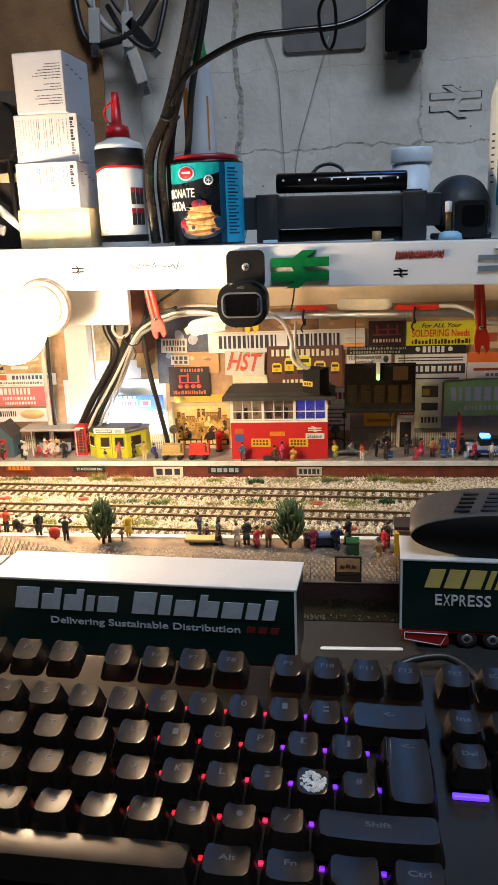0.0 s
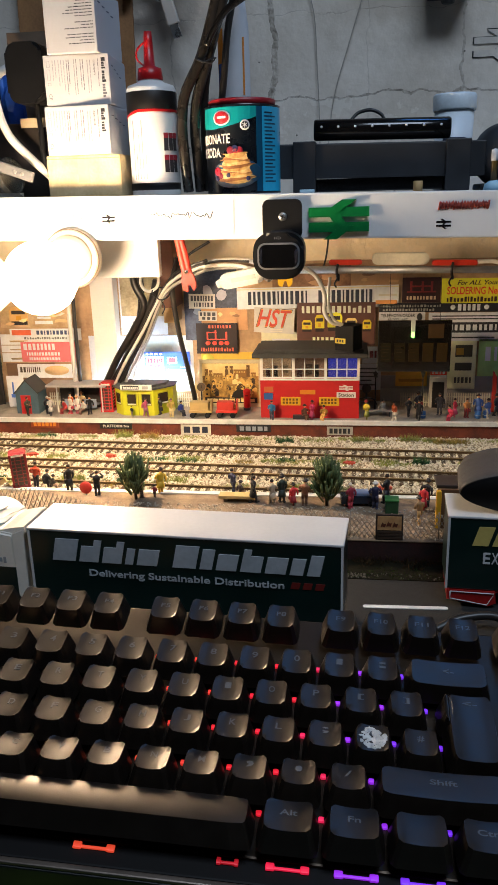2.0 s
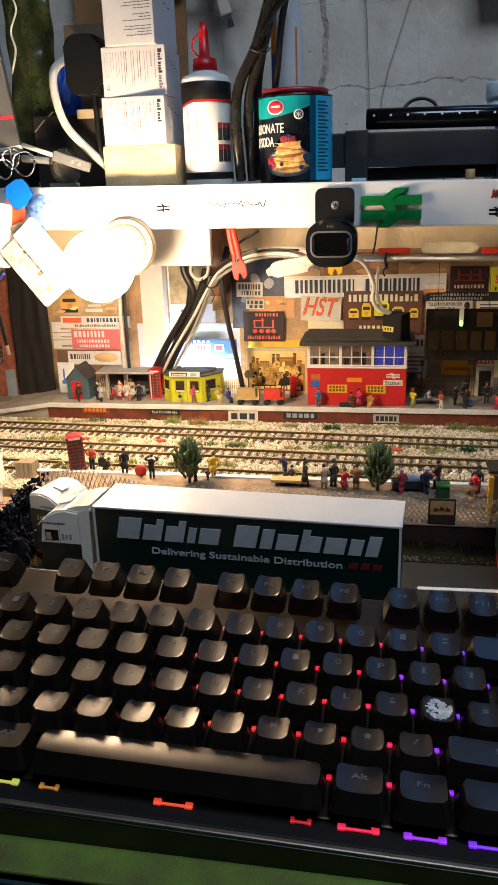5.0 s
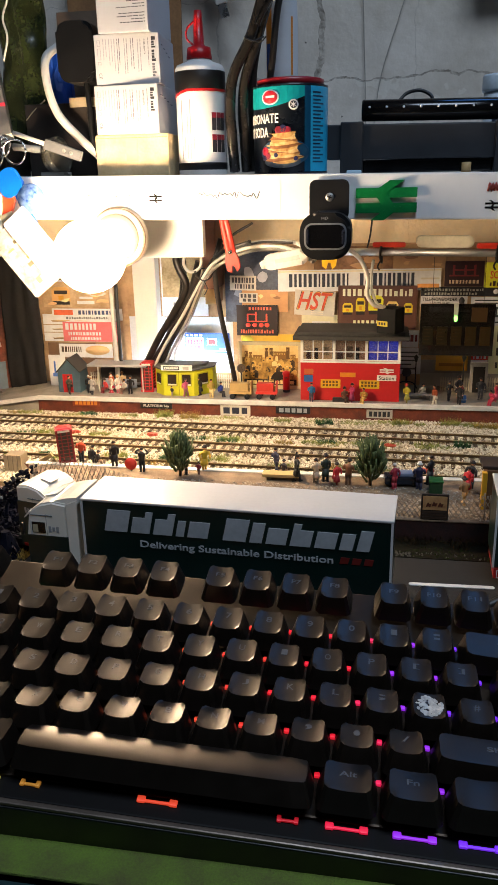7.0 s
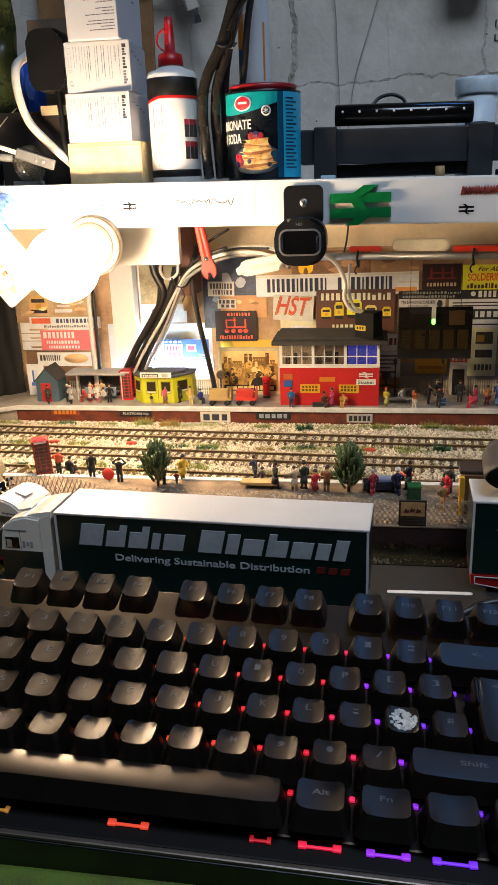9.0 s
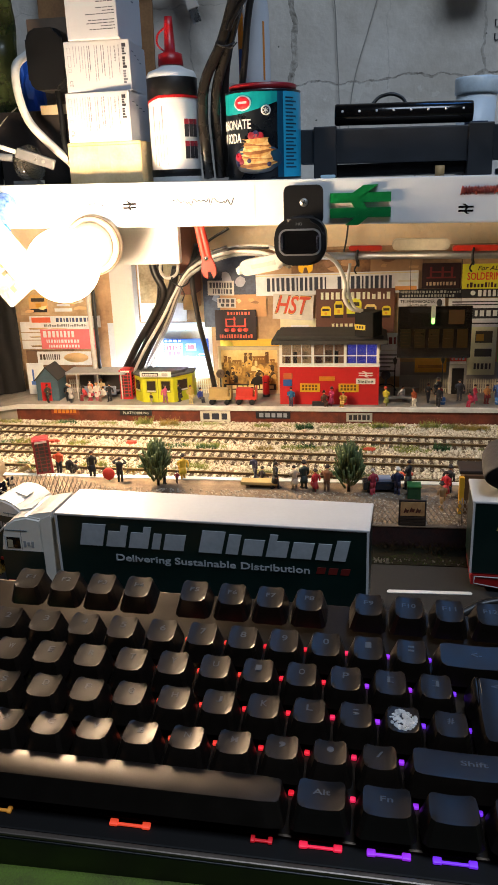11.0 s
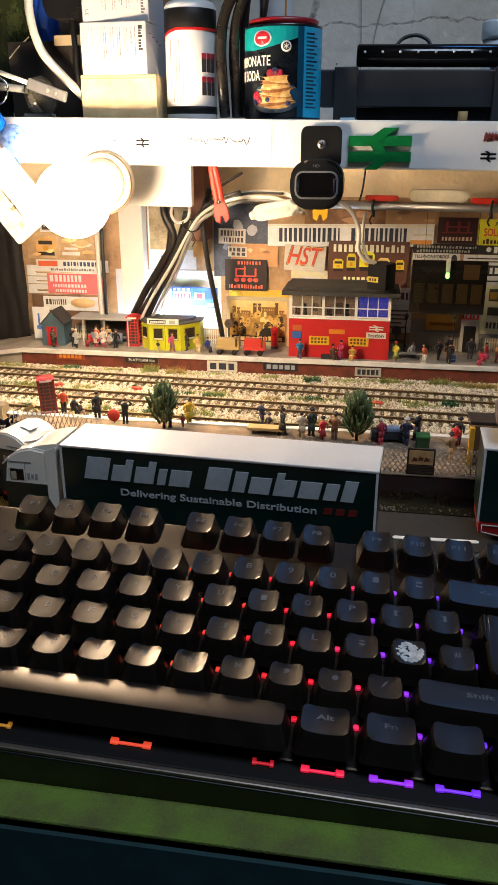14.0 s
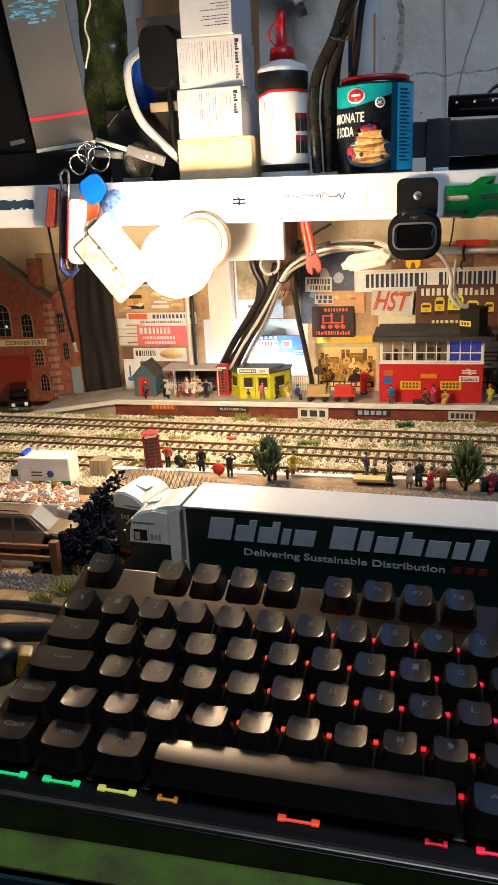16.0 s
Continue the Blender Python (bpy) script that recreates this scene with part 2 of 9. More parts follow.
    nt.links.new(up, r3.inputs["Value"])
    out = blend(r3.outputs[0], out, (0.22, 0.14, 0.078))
    # near-black blend out of view, so the keys reflect a dark wall
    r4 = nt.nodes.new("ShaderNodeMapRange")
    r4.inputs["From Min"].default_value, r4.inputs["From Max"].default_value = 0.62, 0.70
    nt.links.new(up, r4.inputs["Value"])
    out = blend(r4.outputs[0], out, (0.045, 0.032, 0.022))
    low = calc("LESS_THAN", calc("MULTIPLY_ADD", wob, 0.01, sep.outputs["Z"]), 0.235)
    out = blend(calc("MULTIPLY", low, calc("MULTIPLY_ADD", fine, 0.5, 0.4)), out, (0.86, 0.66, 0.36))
    nt.links.new(out, b.inputs["Base Color"])
    bp = nt.nodes.new("ShaderNodeBump")
    bp.inputs["Strength"].default_value, bp.inputs["Distance"].default_value = 0.7, 0.003
    nt.links.new(calc("SUBTRACT", calc("MULTIPLY_ADD", fine, 0.35, wob), calc("MULTIPLY", calc("MAXIMUM", lines, pit), 0.6)), bp.inputs["Height"])
    nt.links.new(bp.outputs[0], b.inputs["Normal"])


weathered_and_darkened(M_PLASTER)
M_POSTERWALL = mat("pasted_paper_wall", "cca97e", 0.7, col2="8a6c50", scale=22, bump=0.12, bscale=200)
M_ROOM = mat("room_paint", (0.034, 0.030, 0.027), 0.85, var=0.15, scale=3)
M_BASE = mat("sandy_board", "b08f62", 0.85, col2="5a452e", scale=35, bump=0.5, bscale=700)
M_GRASSMAT = mat("grass_mat", (0.14, 0.235, 0.022), 0.95, col2=(0.080, 0.070, 0.026), scale=46, bump=0.8, bscale=1200)
M_ROAD = mat("asphalt", (0.0125, 0.0112, 0.0098), 0.85, var=0.4, scale=60, bump=0.3, bscale=1600)
M_CLOTH = mat("dark_teal_cloth", (0.004, 0.034, 0.038), 0.7, var=0.4, scale=80)

WALL_Y = 0.94


def structure(name, bm, m, label, category):
    return tagged(part(name, bm, m), label, category, kind="structure")


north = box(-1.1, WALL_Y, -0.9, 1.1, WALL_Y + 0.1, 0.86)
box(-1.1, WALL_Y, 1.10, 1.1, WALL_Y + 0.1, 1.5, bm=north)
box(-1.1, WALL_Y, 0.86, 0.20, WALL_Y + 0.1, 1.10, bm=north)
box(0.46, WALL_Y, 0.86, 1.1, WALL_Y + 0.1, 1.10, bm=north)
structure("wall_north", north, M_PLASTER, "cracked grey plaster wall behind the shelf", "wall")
structure("wall_west", box(-1.2, -1.6, -0.9, -1.1, WALL_Y + 0.1, 1.5), M_ROOM, "plain painted side wall of the room", "wall")
structure("wall_east", box(1.1, -1.6, -0.9, 1.2, WALL_Y + 0.1, 1.5), M_ROOM, "plain painted side wall of the room", "wall")
structure("wall_south", box(-1.2, -1.7, -0.9, 1.2, -1.6, 1.5), M_ROOM, "plain painted wall behind the camera", "wall")
# an opening added in the unseen ceiling stands in for the grey daylight's source
top = box(-1.2, -1.7, 1.5, -0.05, WALL_Y + 0.1, 1.6)
box(0.75, -1.7, 1.5, 1.2, WALL_Y + 0.1, 1.6, bm=top)
box(-0.05, -1.7, 1.5, 0.75, -0.40, 1.6, bm=top)
box(-0.05, 0.16, 1.5, 0.75, WALL_Y + 0.1, 1.6, bm=top)
structure("ceiling", top, M_ROOM, "plain unseen ceiling with an opening added for the daylight lamp", "ceiling")
structure("floor", box(-1.2, -1.7, -1.0, 1.2, WALL_Y + 0.1, -0.9), M_ROOM, "plain room floor", "floor")
lamp = bpy.data.lights.new("window_daylight", "AREA")
lamp.shape, lamp.size, lamp.size_y, lamp.energy, lamp.color = "RECTANGLE", 0.78, 0.50, 15.5, (0.70, 0.83, 1.0)
new("window_daylight", lamp).matrix_world = look((0.35, -0.12, 1.46), (0.32, 0.12, 0.0))
# an unseen opening, added in the wall for the blue source that the keys reflect
pane = bpy.data.lights.new("high_window_daylight", "AREA")
pane.shape, pane.size, pane.size_y, pane.energy, pane.color = "RECTANGLE", 0.25, 0.23, 1.3, (0.10, 0.36, 1.0)
new("high_window_daylight", pane).matrix_world = look((0.33, 0.95, 0.98), (0.20, 0.30, 0.10))

# baseboard with its sheets
structure("baseboard", box(-1.05, 0.2305, -0.03, 0.9, WALL_Y - 0.002, -0.012, 0.001), M_BASE, "layout baseboard covered in sandy scatter", "baseboard")
structure("board_edge", box(-1.05, 0.2285, -0.0600, 0.9, 0.2303, -0.0012), M_CLOTH, "dark teal painted edge of the layout board", "board edge")
structure("table_top", box(-1.05, -0.05, -0.06, 0.9, 0.93, -0.033), M_CLOTH, "dark cloth over the table below the layout", "table")

# poster wall: pasted papers up to below the shelf
structure("poster_backing", box(-0.47, WALL_Y - 0.003, -0.012, 0.42, WALL_Y, 0.178), M_POSTERWALL, "wall pasted with faded brown railway papers", "wallpaper")

# shelf: fascia and plank, very slightly out of level
sh = thing("wall_shelf", "white gloss-painted wooden shelf with stickers along its front edge", "shelf", at=pose(0, 0.737, 0.2515, 0, 0.72, 0))
part("fascia", box(-0.62, 0, -0.0385, 0.45, 0.018, 0.0, 0.0015), M_SHELF, sh)
part("plank", box(-0.62, 0.019, -0.02, 0.45, WALL_Y - 0.738, -0.0006, 0.001), M_SHELF, sh)


# ---------------- lamp ----------------
GLOBE = Vector((-0.193, 0.655, 0.190))
lampob = thing("globe_lamp", "lit round white globe bulb in a cream bowl holder", "lamp", at=GLOBE)
bm = bmesh.new()
bmesh.ops.create_uvsphere(bm, u_segments=32, v_segments=18, radius=0.030)
part("bulb", bm, glow("lit_bulb", (1.0, 0.73, 0.46), 192.0), lampob, "glowing warm white bulb", smooth=True)
part("neck", rod((-0.003, 0.0675, 0.009), (-0.001, 0.0265, 0.002), 0.009, 0.0105, 16), M_WHITE, lampob, "cream bulb holder neck")


# ---------------- keyboard ----------------
U = 0.01905
KB = pose(-0.0186, 0.2982, 0.0452) @ pose(0, 0, 0, 0, 0, -0.3) @ pose(0, 0, 0, 11.4, 0, 0) @ pose(0, 0, 0, 0, 2.36, 0)
kb = thing("gaming_keyboard", "black mechanical keyboard with coloured backlight, standing before the layout", "keyboard", at=KB)
CAP = 0.0096          # height of a cap


def kx(u):
    return (u - 7.5) * U


def ky(r):
    return (r - 2) * U


def keycap(w=1.0, d=1.0):
    """A tapered cap with a scooped top and a crisp rim, its top at z = 0."""
    b = bmesh.new()
    bw, bd = w * U - 0.0010, d * U - 0.0010
    tw, td = bw - 0.0054, bd - 0.0044
    rc = 0.0011
    dish = 0.0009 if w < 3 else 0.0
    us = [-1, -.9, -.7, -.4, 0, .4, .7, .9, 1]
    vs = [-1, -.88, -.45, 0, .45, .88, 1]

    def top_point(u, v):
        hw = tw / 2 - (rc if abs(v) == 1 else (rc * .3 if abs(v) > .8 else 0))
        hd = td / 2 - (rc * .5 if abs(u) == 1 else 0)
        edge = max(abs(u), abs(v))
        drop = 0.00007 if edge == 1 else 0.0
        scoop = dish * (1 - u * u) if w < 3 else 0.0005 * v * v
        return (u * hw, v * hd + 0.0007, -scoop - drop)
    grid = [[b.verts.new(top_point(u, v)) for u in us] for v in vs]
    for i in range(len(vs) - 1):
        for j in range(len(us) - 1):
            b.faces.new([grid[i][j], grid[i][j + 1], grid[i + 1][j + 1], grid[i + 1][j]]).smooth = True
    rim = grid[0][:] + [r[-1] for r in grid[1:-1]] + grid[-1][::-1] + [r[0] for r in grid[-2:0:-1]]
    foot = [b.verts.new((v.co.x * bw / tw, (v.co.y - 0.0007) * bd / td, -CAP)) for v in rim]
    n = len(rim)
    for i in range(n):
        b.faces.new([rim[i], foot[i], foot[(i + 1) % n], rim[(i + 1) % n]])
    ring = set(rim)
    for e in b.edges:
        if e.verts[0] in ring and e.verts[1] in ring:
            e.smooth = False
    return b


_caps = {}


def key(u, r, w=1.0, d=1.0, legend="", m=None, tilt=0.0, dz=0.0):
    k = (w, d)
    if k not in _caps:
        ob = part("keycap", keycap(w, d), M_KEY, kb)
        _caps[k] = ob.data
    else:
        ob = new("keycap", _caps[k])
        ob.parent = kb
    ob.matrix_basis = pose(kx(u), ky(r), dz, tilt, 0, 0)
    if legend:
        h = 0.0026 if len(legend) > 1 else 0.0034
        g = letters(legend, min(0.0019 * len(legend) + 0.0008, w * U - 0.008), h, 0.00012)
        g = moved(g, T((-min(0.0019 * len(legend) + 0.0008, w * U - 0.008) / 2, 0.0008, 0.00002)) @ Euler((radians(-90), 0, 0)).to_matrix().to_4x4())
        for v in g.verts:
            v.co.z -= 0.0009 * (1 - (v.co.x / ((w * U - 0.0064) / 2)) ** 2)
        part("legend", g, M_LEGEND, ob)
    return ob


ROWT = {5.5: 4.0, 4: 1.0, 3: -3.5, 2: -7.0, 1: -14.0, 0: -12.0}


def krow(names, u0, r):
    for i, n in enumerate(names.split()):
        key(u0 + i, r, legend=n, tilt=ROWT[r])


key(0.5, 5.5, legend="Esc", tilt=5)
krow("F1 F2 F3 F4", 2.5, 5.5)
krow("F5 F6 F7 F8", 7, 5.5)
krow("F9 F10 F11 F12", 11.5, 5.5)
krow("PRT SCR BRK", 15.75, 5.5)
krow("` 1 2 3 4 5 6 7 8 9 0 - =", 0.5, 4)
key(14, 4, 2, legend="<-", tilt=1)
key(0.75, 3, 1.5, legend="Tab", tilt=-2)
krow("Q W E R T Y U I O P [ ]", 2, 3)
key(0.875, 2, 1.75, legend="Caps", tilt=-5)
krow("A S D F G H J K L ;", 2.25, 2)
krow("#", 13.25, 2)
key(0.625, 1, 1.25, legend="Shift", tilt=-9)
krow("\\ Z X C V B N M , . /", 1.75, 1)
key(13.625, 1, 2.75, legend="Shift", tilt=-9)
for u_, w_, n_ in ((0.625, 1.25, "Ctrl"), (1.875, 1.25, "Win"), (3.125, 1.25, "Alt"), (10.625, 1.25, "Alt"), (11.875, 1.25, "Fn"), (13.125, 1.25, ""), (14.375, 1.25, "Ctrl")):
    key(u_, 0, w_, legend=n_, tilt=-9)
key(6.875, 0, 6.25, tilt=-15)
krow("Ins Hm PgU", 15.75, 4)
krow("Del End PgD", 15.75, 3)
# the white-topped novelty key beside the return key
wk = key(12.25, 2, tilt=-5)
sk = bmesh.new()
rnd = random.Random(4)
for i in range(150):
    a, rr = rnd.uniform(0, 6.3), 0.0053 * rnd.random() ** .5
    x, y, s = rr * math.cos(a), rr * math.sin(a), rnd.uniform(0.0004, 0.0010)
    if math.hypot(x + .0006, y + .0022) < .0011 or math.hypot(x - .0042, y - .0030) < .0014 or math.hypot(x + .0040, y - .0036) < .0012:
        continue
    lathe([(s, -0.0002), (s, 0.00010), (s * 0.7, 0.00013)], 8, sk, T((x, y + 0.0007, -.0009 + 0.0009 * (x / .0062) ** 2)))
part("white_mark", sk, mat("worn_white_print", (0.62, 0.62, 0.60), 0.6, var=0.5, scale=300), wk, "worn white printed shape")
# tall return key
bm = keycap(1.25, 2.0)
rk = part("keycap", bm, M_KEY, kb)
rk.matrix_basis = pose(kx(14.375), ky(2.5), 0)
part("legend", moved(letters("<-", 0.006, 0.0022, 0.00012), T((-0.003, 0.012, -0.00088)) @ Euler((radians(-90), 0, 0)).to_matrix().to_4x4()), M_LEGEND, rk)
key(13.9, 3, 0.5, tilt=1)

ZP = -0.0147           # plate under the caps
body = box(kx(-0.35), ky(-0.45), ZP - 0.0170, kx(18.6), ky(6.25), ZP, 0.0010)
part("plate", body, M_KEYB, kb, "dark brushed metal plate")
part("front_bezel", box(kx(-0.35), ky(-0.93), ZP - 0.0170, kx(18.6), ky(-0.455), ZP - 0.0006, 0.0008), M_KEYSLOT, kb, "black band under the front keys")
part("front_lip", box(kx(-0.35), ky(-1.08), ZP - 0.0270, kx(18.6), ky(-0.94), ZP - 0.0022, 0.0008), M_BLACK, kb)
part("front_strip", box(kx(-0.35), ky(-1.06), ZP - 0.0021, kx(18.6), ky(-0.94), ZP - 0.0002, 0.0006), mat("kb_edge", (0.16, 0.125, 0.10), 0.35, metal=0.6), kb, "bronze-brown edge trim")
for sx in (0.7, 17.5):
    part("foot", box(kx(sx) - 0.012, ky(5.2), ZP - 0.048 + (0.0 if sx < 5 else 0.0135), kx(sx) + 0.012, ky(5.5), ZP - 0.0165, 0.001), M_BLACK, kb)


part("light_slot", box(kx(15.35), ky(2.42), ZP + .0002, kx(16.15), ky(2.55), ZP + .0022, .0006), glow("violet_slot", (0.14, 0.05, 1.0), 1.3), kb)


def hue(u):
    """The backlight runs from green at the left end to violet at the right."""
    stops = [(-1, (0.01, 0.8, 0.22)), (2.0, (0.03, 0.75, 0.2)), (3.6, (0.8, 0.5, 0.05)), (5.2, (1.0, 0.13, 0.03)), (9.0, (1.0, 0.02, 0.03)),
             (10.4, (1.0, 0.015, 0.04)), (11.0, (1.0, 0.02, 0.10)), (11.6, (0.50, 0.03, 0.75)), (12.3, (0.24, 0.03, 1.0)), (18, (0.12, 0.05, 1.0))]
    for (a, ca), (b, cb) in zip(stops, stops[1:]):
        if u <= b:
            t = (u - a) / (b - a)
            return tuple(p + (q - p) * t for p, q in zip(ca, cb))
    return stops[-1][1]


_glow = {}


def led(u, strength):
    k = (round(u), strength)
    if k not in _glow:
        _glow[k] = glow("backlight_%d_%d" % (round(u) + 2, int(strength * 10)), hue(u), strength)
    return _glow[k]


for r, us in ((4, [i for i in range(0, 14)]), (3, [1.5 + i for i in range(0, 13)]), (2, [1.75 + i for i in range(0, 13)]), (1, [1.25 + i for i in range(0, 12)]), (0, [1.25, 2.5, 10.0, 11.25, 12.5, 13.75])):
    for u_ in us:
        if u_ <= 1:
            continue
        s = 0.75 if u_ > 5 else 0.45
        part("backlight", box(kx(u_) - 0.0011, ky(r + .48) - 0.0010, ZP + 0.0002, kx(u_) + 0.0011, ky(r + .48) + 0.0010, ZP + 0.0018, 0.0005), led(u_, s), kb)
for u_ in (0.70, 1.90, 3.13, 4.22, 6.90, 9.52, 10.66, 11.95, 13.18, 14.40, 17.0):
    b = bmesh.new()
    box(kx(u_) - 0.0095, 0, 0, kx(u_) + 0.0095, 0.0011, 0.0010, 0.0004, b)
    for e in (-0.0085, 0.0085):
        box(kx(u_) + e - 0.0022, -0.0005, 0, kx(u_) + e + 0.0022, 0.0022, 0.0014, 0.0006, b)
    sc_ = 0.6 if u_ in (4.22, 9.52) else 1.0
    for v in b.verts:
        v.co.x = kx(u_) + (v.co.x - kx(u_)) * (0.38 if sc_ < 1 else 0.74)
    part("light_slot", moved(b, T((0, ky(-0.62), ZP - 0.0004))), led(u_, 0.2 if sc_ < 1 else 0.62), kb)


def rounded(w_, h_, r_, y0, y1, bev=0.001):
    pts = []
    for cx, cz, a0 in ((1, 1, 0), (-1, 1, 90), (-1, -1, 180), (1, -1, 270)):
        for k in range(7):
            a = radians(a0 + 15 * k)
            pts.append((cx * (w_ / 2 - r_) + r_ * math.cos(a), cz * (h_ / 2 - r_) + r_ * math.sin(a)))
    b = prism(pts, y0, y1)
    if bev:
        es = [e for e in b.edges if abs(e.verts[0].co.y - e.verts[1].co.y) < 1e-7]
        bmesh.ops.bevel(b, geom=es, offset=bev, segments=2, affect="EDGES")
    return b


# ---------------- road, platforms, tracks ----------------
structure("road", box(-0.19, 0.37, -0.013, 0.60, 0.512, 0.0), M_ROAD, "grey model road beside the platform", "road")
structure("board_packing", box(-0.60, 0.2325, -0.0119, 0.60, 0.300, 0.0002), M_BLACK, "black packing strip under the grass mat", "board")
structure("grass_edge", box(-0.60, 0.231, 0.0006, 0.60, 0.300, 0.0022, 0.0005), M_GRASSMAT, "green grass mat along the board's front edge", "grass")
bm = rounded(0.053, 0.0036, 0.0017, -0.0112, 0.0004, 0.0001)
tagged(part("road_line", moved(bm, pose(0.097, 0.4762, 0, 90, 0, 1.5)), mat("road_white", (0.75, 0.75, 0.72), 0.5)), "white painted centre line on the road", "road marking", kind="structure")

M_BRICKRED = mat("platform_brick_red", "7c3a22", 0.75, col2="4a2013", scale=80, bump=0.3, bscale=900)
M_PLATTOP = mat("platform_stone", "a39a8c", 0.8, col2="7d7468", scale=50, bump=0.15, bscale=800)
M_PLATEDGE = mat("platform_white_edge", (0.72, 0.69, 0.62), 0.6, var=0.25, scale=70)
M_BALLAST = mat("ballast_bed", "a89674", 0.9, col2="6a5842", scale=120, bump=0.6, bscale=1500)
M_SLEEP = mat("sleeper", "5e4c36", 0.85, var=0.35, scale=150, rand=0.2)
M_RAILTOP = mat("worn_rail_head", "b09a70", 0.32, metal=0.7, var=0.3, scale=120)
M_RAIL = mat("rusty_rail", "5a4428", 0.5, metal=0.2, var=0.4, scale=120)
M_FPLAT = mat("sand_platform", "947e63", 0.9, col2="523f2e", scale=60, bump=0.4, bscale=900)

M_RUST = mat("dark_rust_side", "3a170f", 0.9, col2="160906", scale=70, bump=0.5, bscale=700)

PT = 0.014
structure("rear_platform", box(-0.345, 0.848, -0.0125, 0.55, 0.936, PT - 0.002), M_BRICKRED, "rear station platform with a red-brown brick face", "platform")
structure("rear_platform_paving", box(-0.345, 0.851, PT - 0.002, 0.55, 0.936, PT), M_PLATTOP, "grey stone paving of the rear platform", "platform")
structure("platform_edge", box(-0.345, 0.8455, PT - 0.004, 0.55, 0.8508, PT + 0.0006, 0.0004), M_PLATEDGE, "worn white edge stones of the platform", "platform edge")
# ramp at the far end
bm = prism([(-0.345, PT), (-0.345, -0.0125), (-0.452, -0.0125), (-0.452, -0.002)], 0.850, 0.934)
structure("platform_ramp", bm, M_PLATTOP, "sloping grey end ramp of the rear platform", "platform")
bm = prism([(-0.345, PT + 0.0004), (-0.345, PT - 0.004), (-0.452, -0.006), (-0.452, -0.0016)], 0.8455, 0.8498)
structure("ramp_edge", bm, M_PLATEDGE, "white edge of the platform ramp", "platform edge")

BED = -0.004
structure("trackbed", box(-0.60, 0.626, -0.0122, 0.55, 0.8479, BED), M_BALLAST, "ballasted trackbed between the platforms", "trackbed")
FP = 0.016
def skewed(b):
    """The platform's end, cut back towards the road."""
    for v in b.verts:
        if v.co.x < -0.25 and v.co.y < 0.55:
            v.co.x = -0.212
    return b


structure("front_platform", skewed(box(-0.255, 0.541, -0.0122, 0.55, 0.6258, FP - 0.001)), M_RUST, "front platform with a dark red-brown side", "platform")
structure("front_platform_top", skewed(box(-0.255, 0.5405, FP - 0.001, 0.55, 0.6262, FP, 0.0003)), M_FPLAT, "sandy pale top of the front platform", "platform")
structure("front_platform_rim", box(-0.255, 0.6200, FP, 0.55, 0.6264, FP + 0.0008, 0.0003), M_PLATEDGE, "pale edge of the front platform towards the rails", "platform edge")

GAUGE = 0.0215


def track(y, slope, label):
    t = thing("railway_track", label, "track", "tracks between the platforms", at=Matrix.Translation((0, y, BED)) @ Euler((0, 0, math.atan(slope))).to_matrix().to_4x4())
    for s in (-1, 1):
        b = box(-0.60, s * GAUGE / 2 - 0.0007, 0.0017, 0.52, s * GAUGE / 2 + 0.0007, 0.0026)
        box(-0.60, s * GAUGE / 2 - 0.0004, 0.0026, 0.52, s * GAUGE / 2 + 0.0004, 0.0036, bm=b)
        rl = part("rail", b, M_RAIL, t)
        part("rail_head", box(-0.60, s * GAUGE / 2 - 0.0006, 0.0036, 0.52, s * GAUGE / 2 + 0.0006, 0.0041), M_RAILTOP, rl, "bright worn rail head")
    me = None
    n = 0
    x = -0.595
    while x < 0.52:
        if me is None:
            ob = part("sleeper", box(-0.0018, -GAUGE * 0.92, 0.0, 0.0018, GAUGE * 0.92, 0.0013), M_SLEEP, t)
            me = ob.data
        else:
            ob = new("sleeper", me)
            ob.parent = t
        ob.location = (x, 0, 0)
        x += 0.0088
    return t


track(0.790, -0.05, "rear model railway track with brown rails and sleepers in stone ballast")
track(0.727, -0.05, "middle model railway track with brown rails and sleepers in stone ballast")
track(0.668, -0.05, "front model railway track beside the front platform")

# ballast stones, joined
rnd = random.Random(11)
bv, bf = [], []


def stone(cx, cy, cz, s):
    i = len(bv)
    a = rnd.uniform(0, 6.3)
    for k in range(4):
        t = a + k * 1.571 + rnd.uniform(-.3, .3)
        bv.append((cx + s * rnd.uniform(.7, 1.2) * math.cos(t), cy + s * rnd.uniform(.7, 1.2) * math.sin(t), cz))
    for k in range(3):
        t = a + k * 2.09 + rnd.uniform(-.3, .3)
        bv.append((cx + s * .6 * math.cos(t), cy + s * .6 * math.sin(t), cz + s * rnd.uniform(.6, 1.1)))
    for f in ((0, 1, 4), (1, 5, 4), (1, 2, 5), (2, 3, 5), (3, 6, 5), (3, 0, 6), (0, 4, 6), (4, 5, 6)):
        bf.append(tuple(i + j for j in f))


for _ in range(56000):
    stone(rnd.uniform(-0.56, 0.34), rnd.uniform(0.627, 0.847), BED + 0.0001, rnd.uniform(0.0007, 0.0017))
me = bpy.data.meshes.new("ballast_stones")
me.from_pydata(bv, [], bf)
M_STONE = bpy.data.materials.new("ballast_stone")
M_STONE.use_nodes = True
nt = M_STONE.node_tree
gi = nt.nodes.new("ShaderNodeNewGeometry")
rp = nt.nodes.new("ShaderNodeValToRGB")
rp.color_ramp.elements[0].color = (*srgb("8e7f62"), 1)
rp.color_ramp.elements[1].color = (*srgb("e6dcc4"), 1)
e = rp.color_ramp.elements.new(0.35)
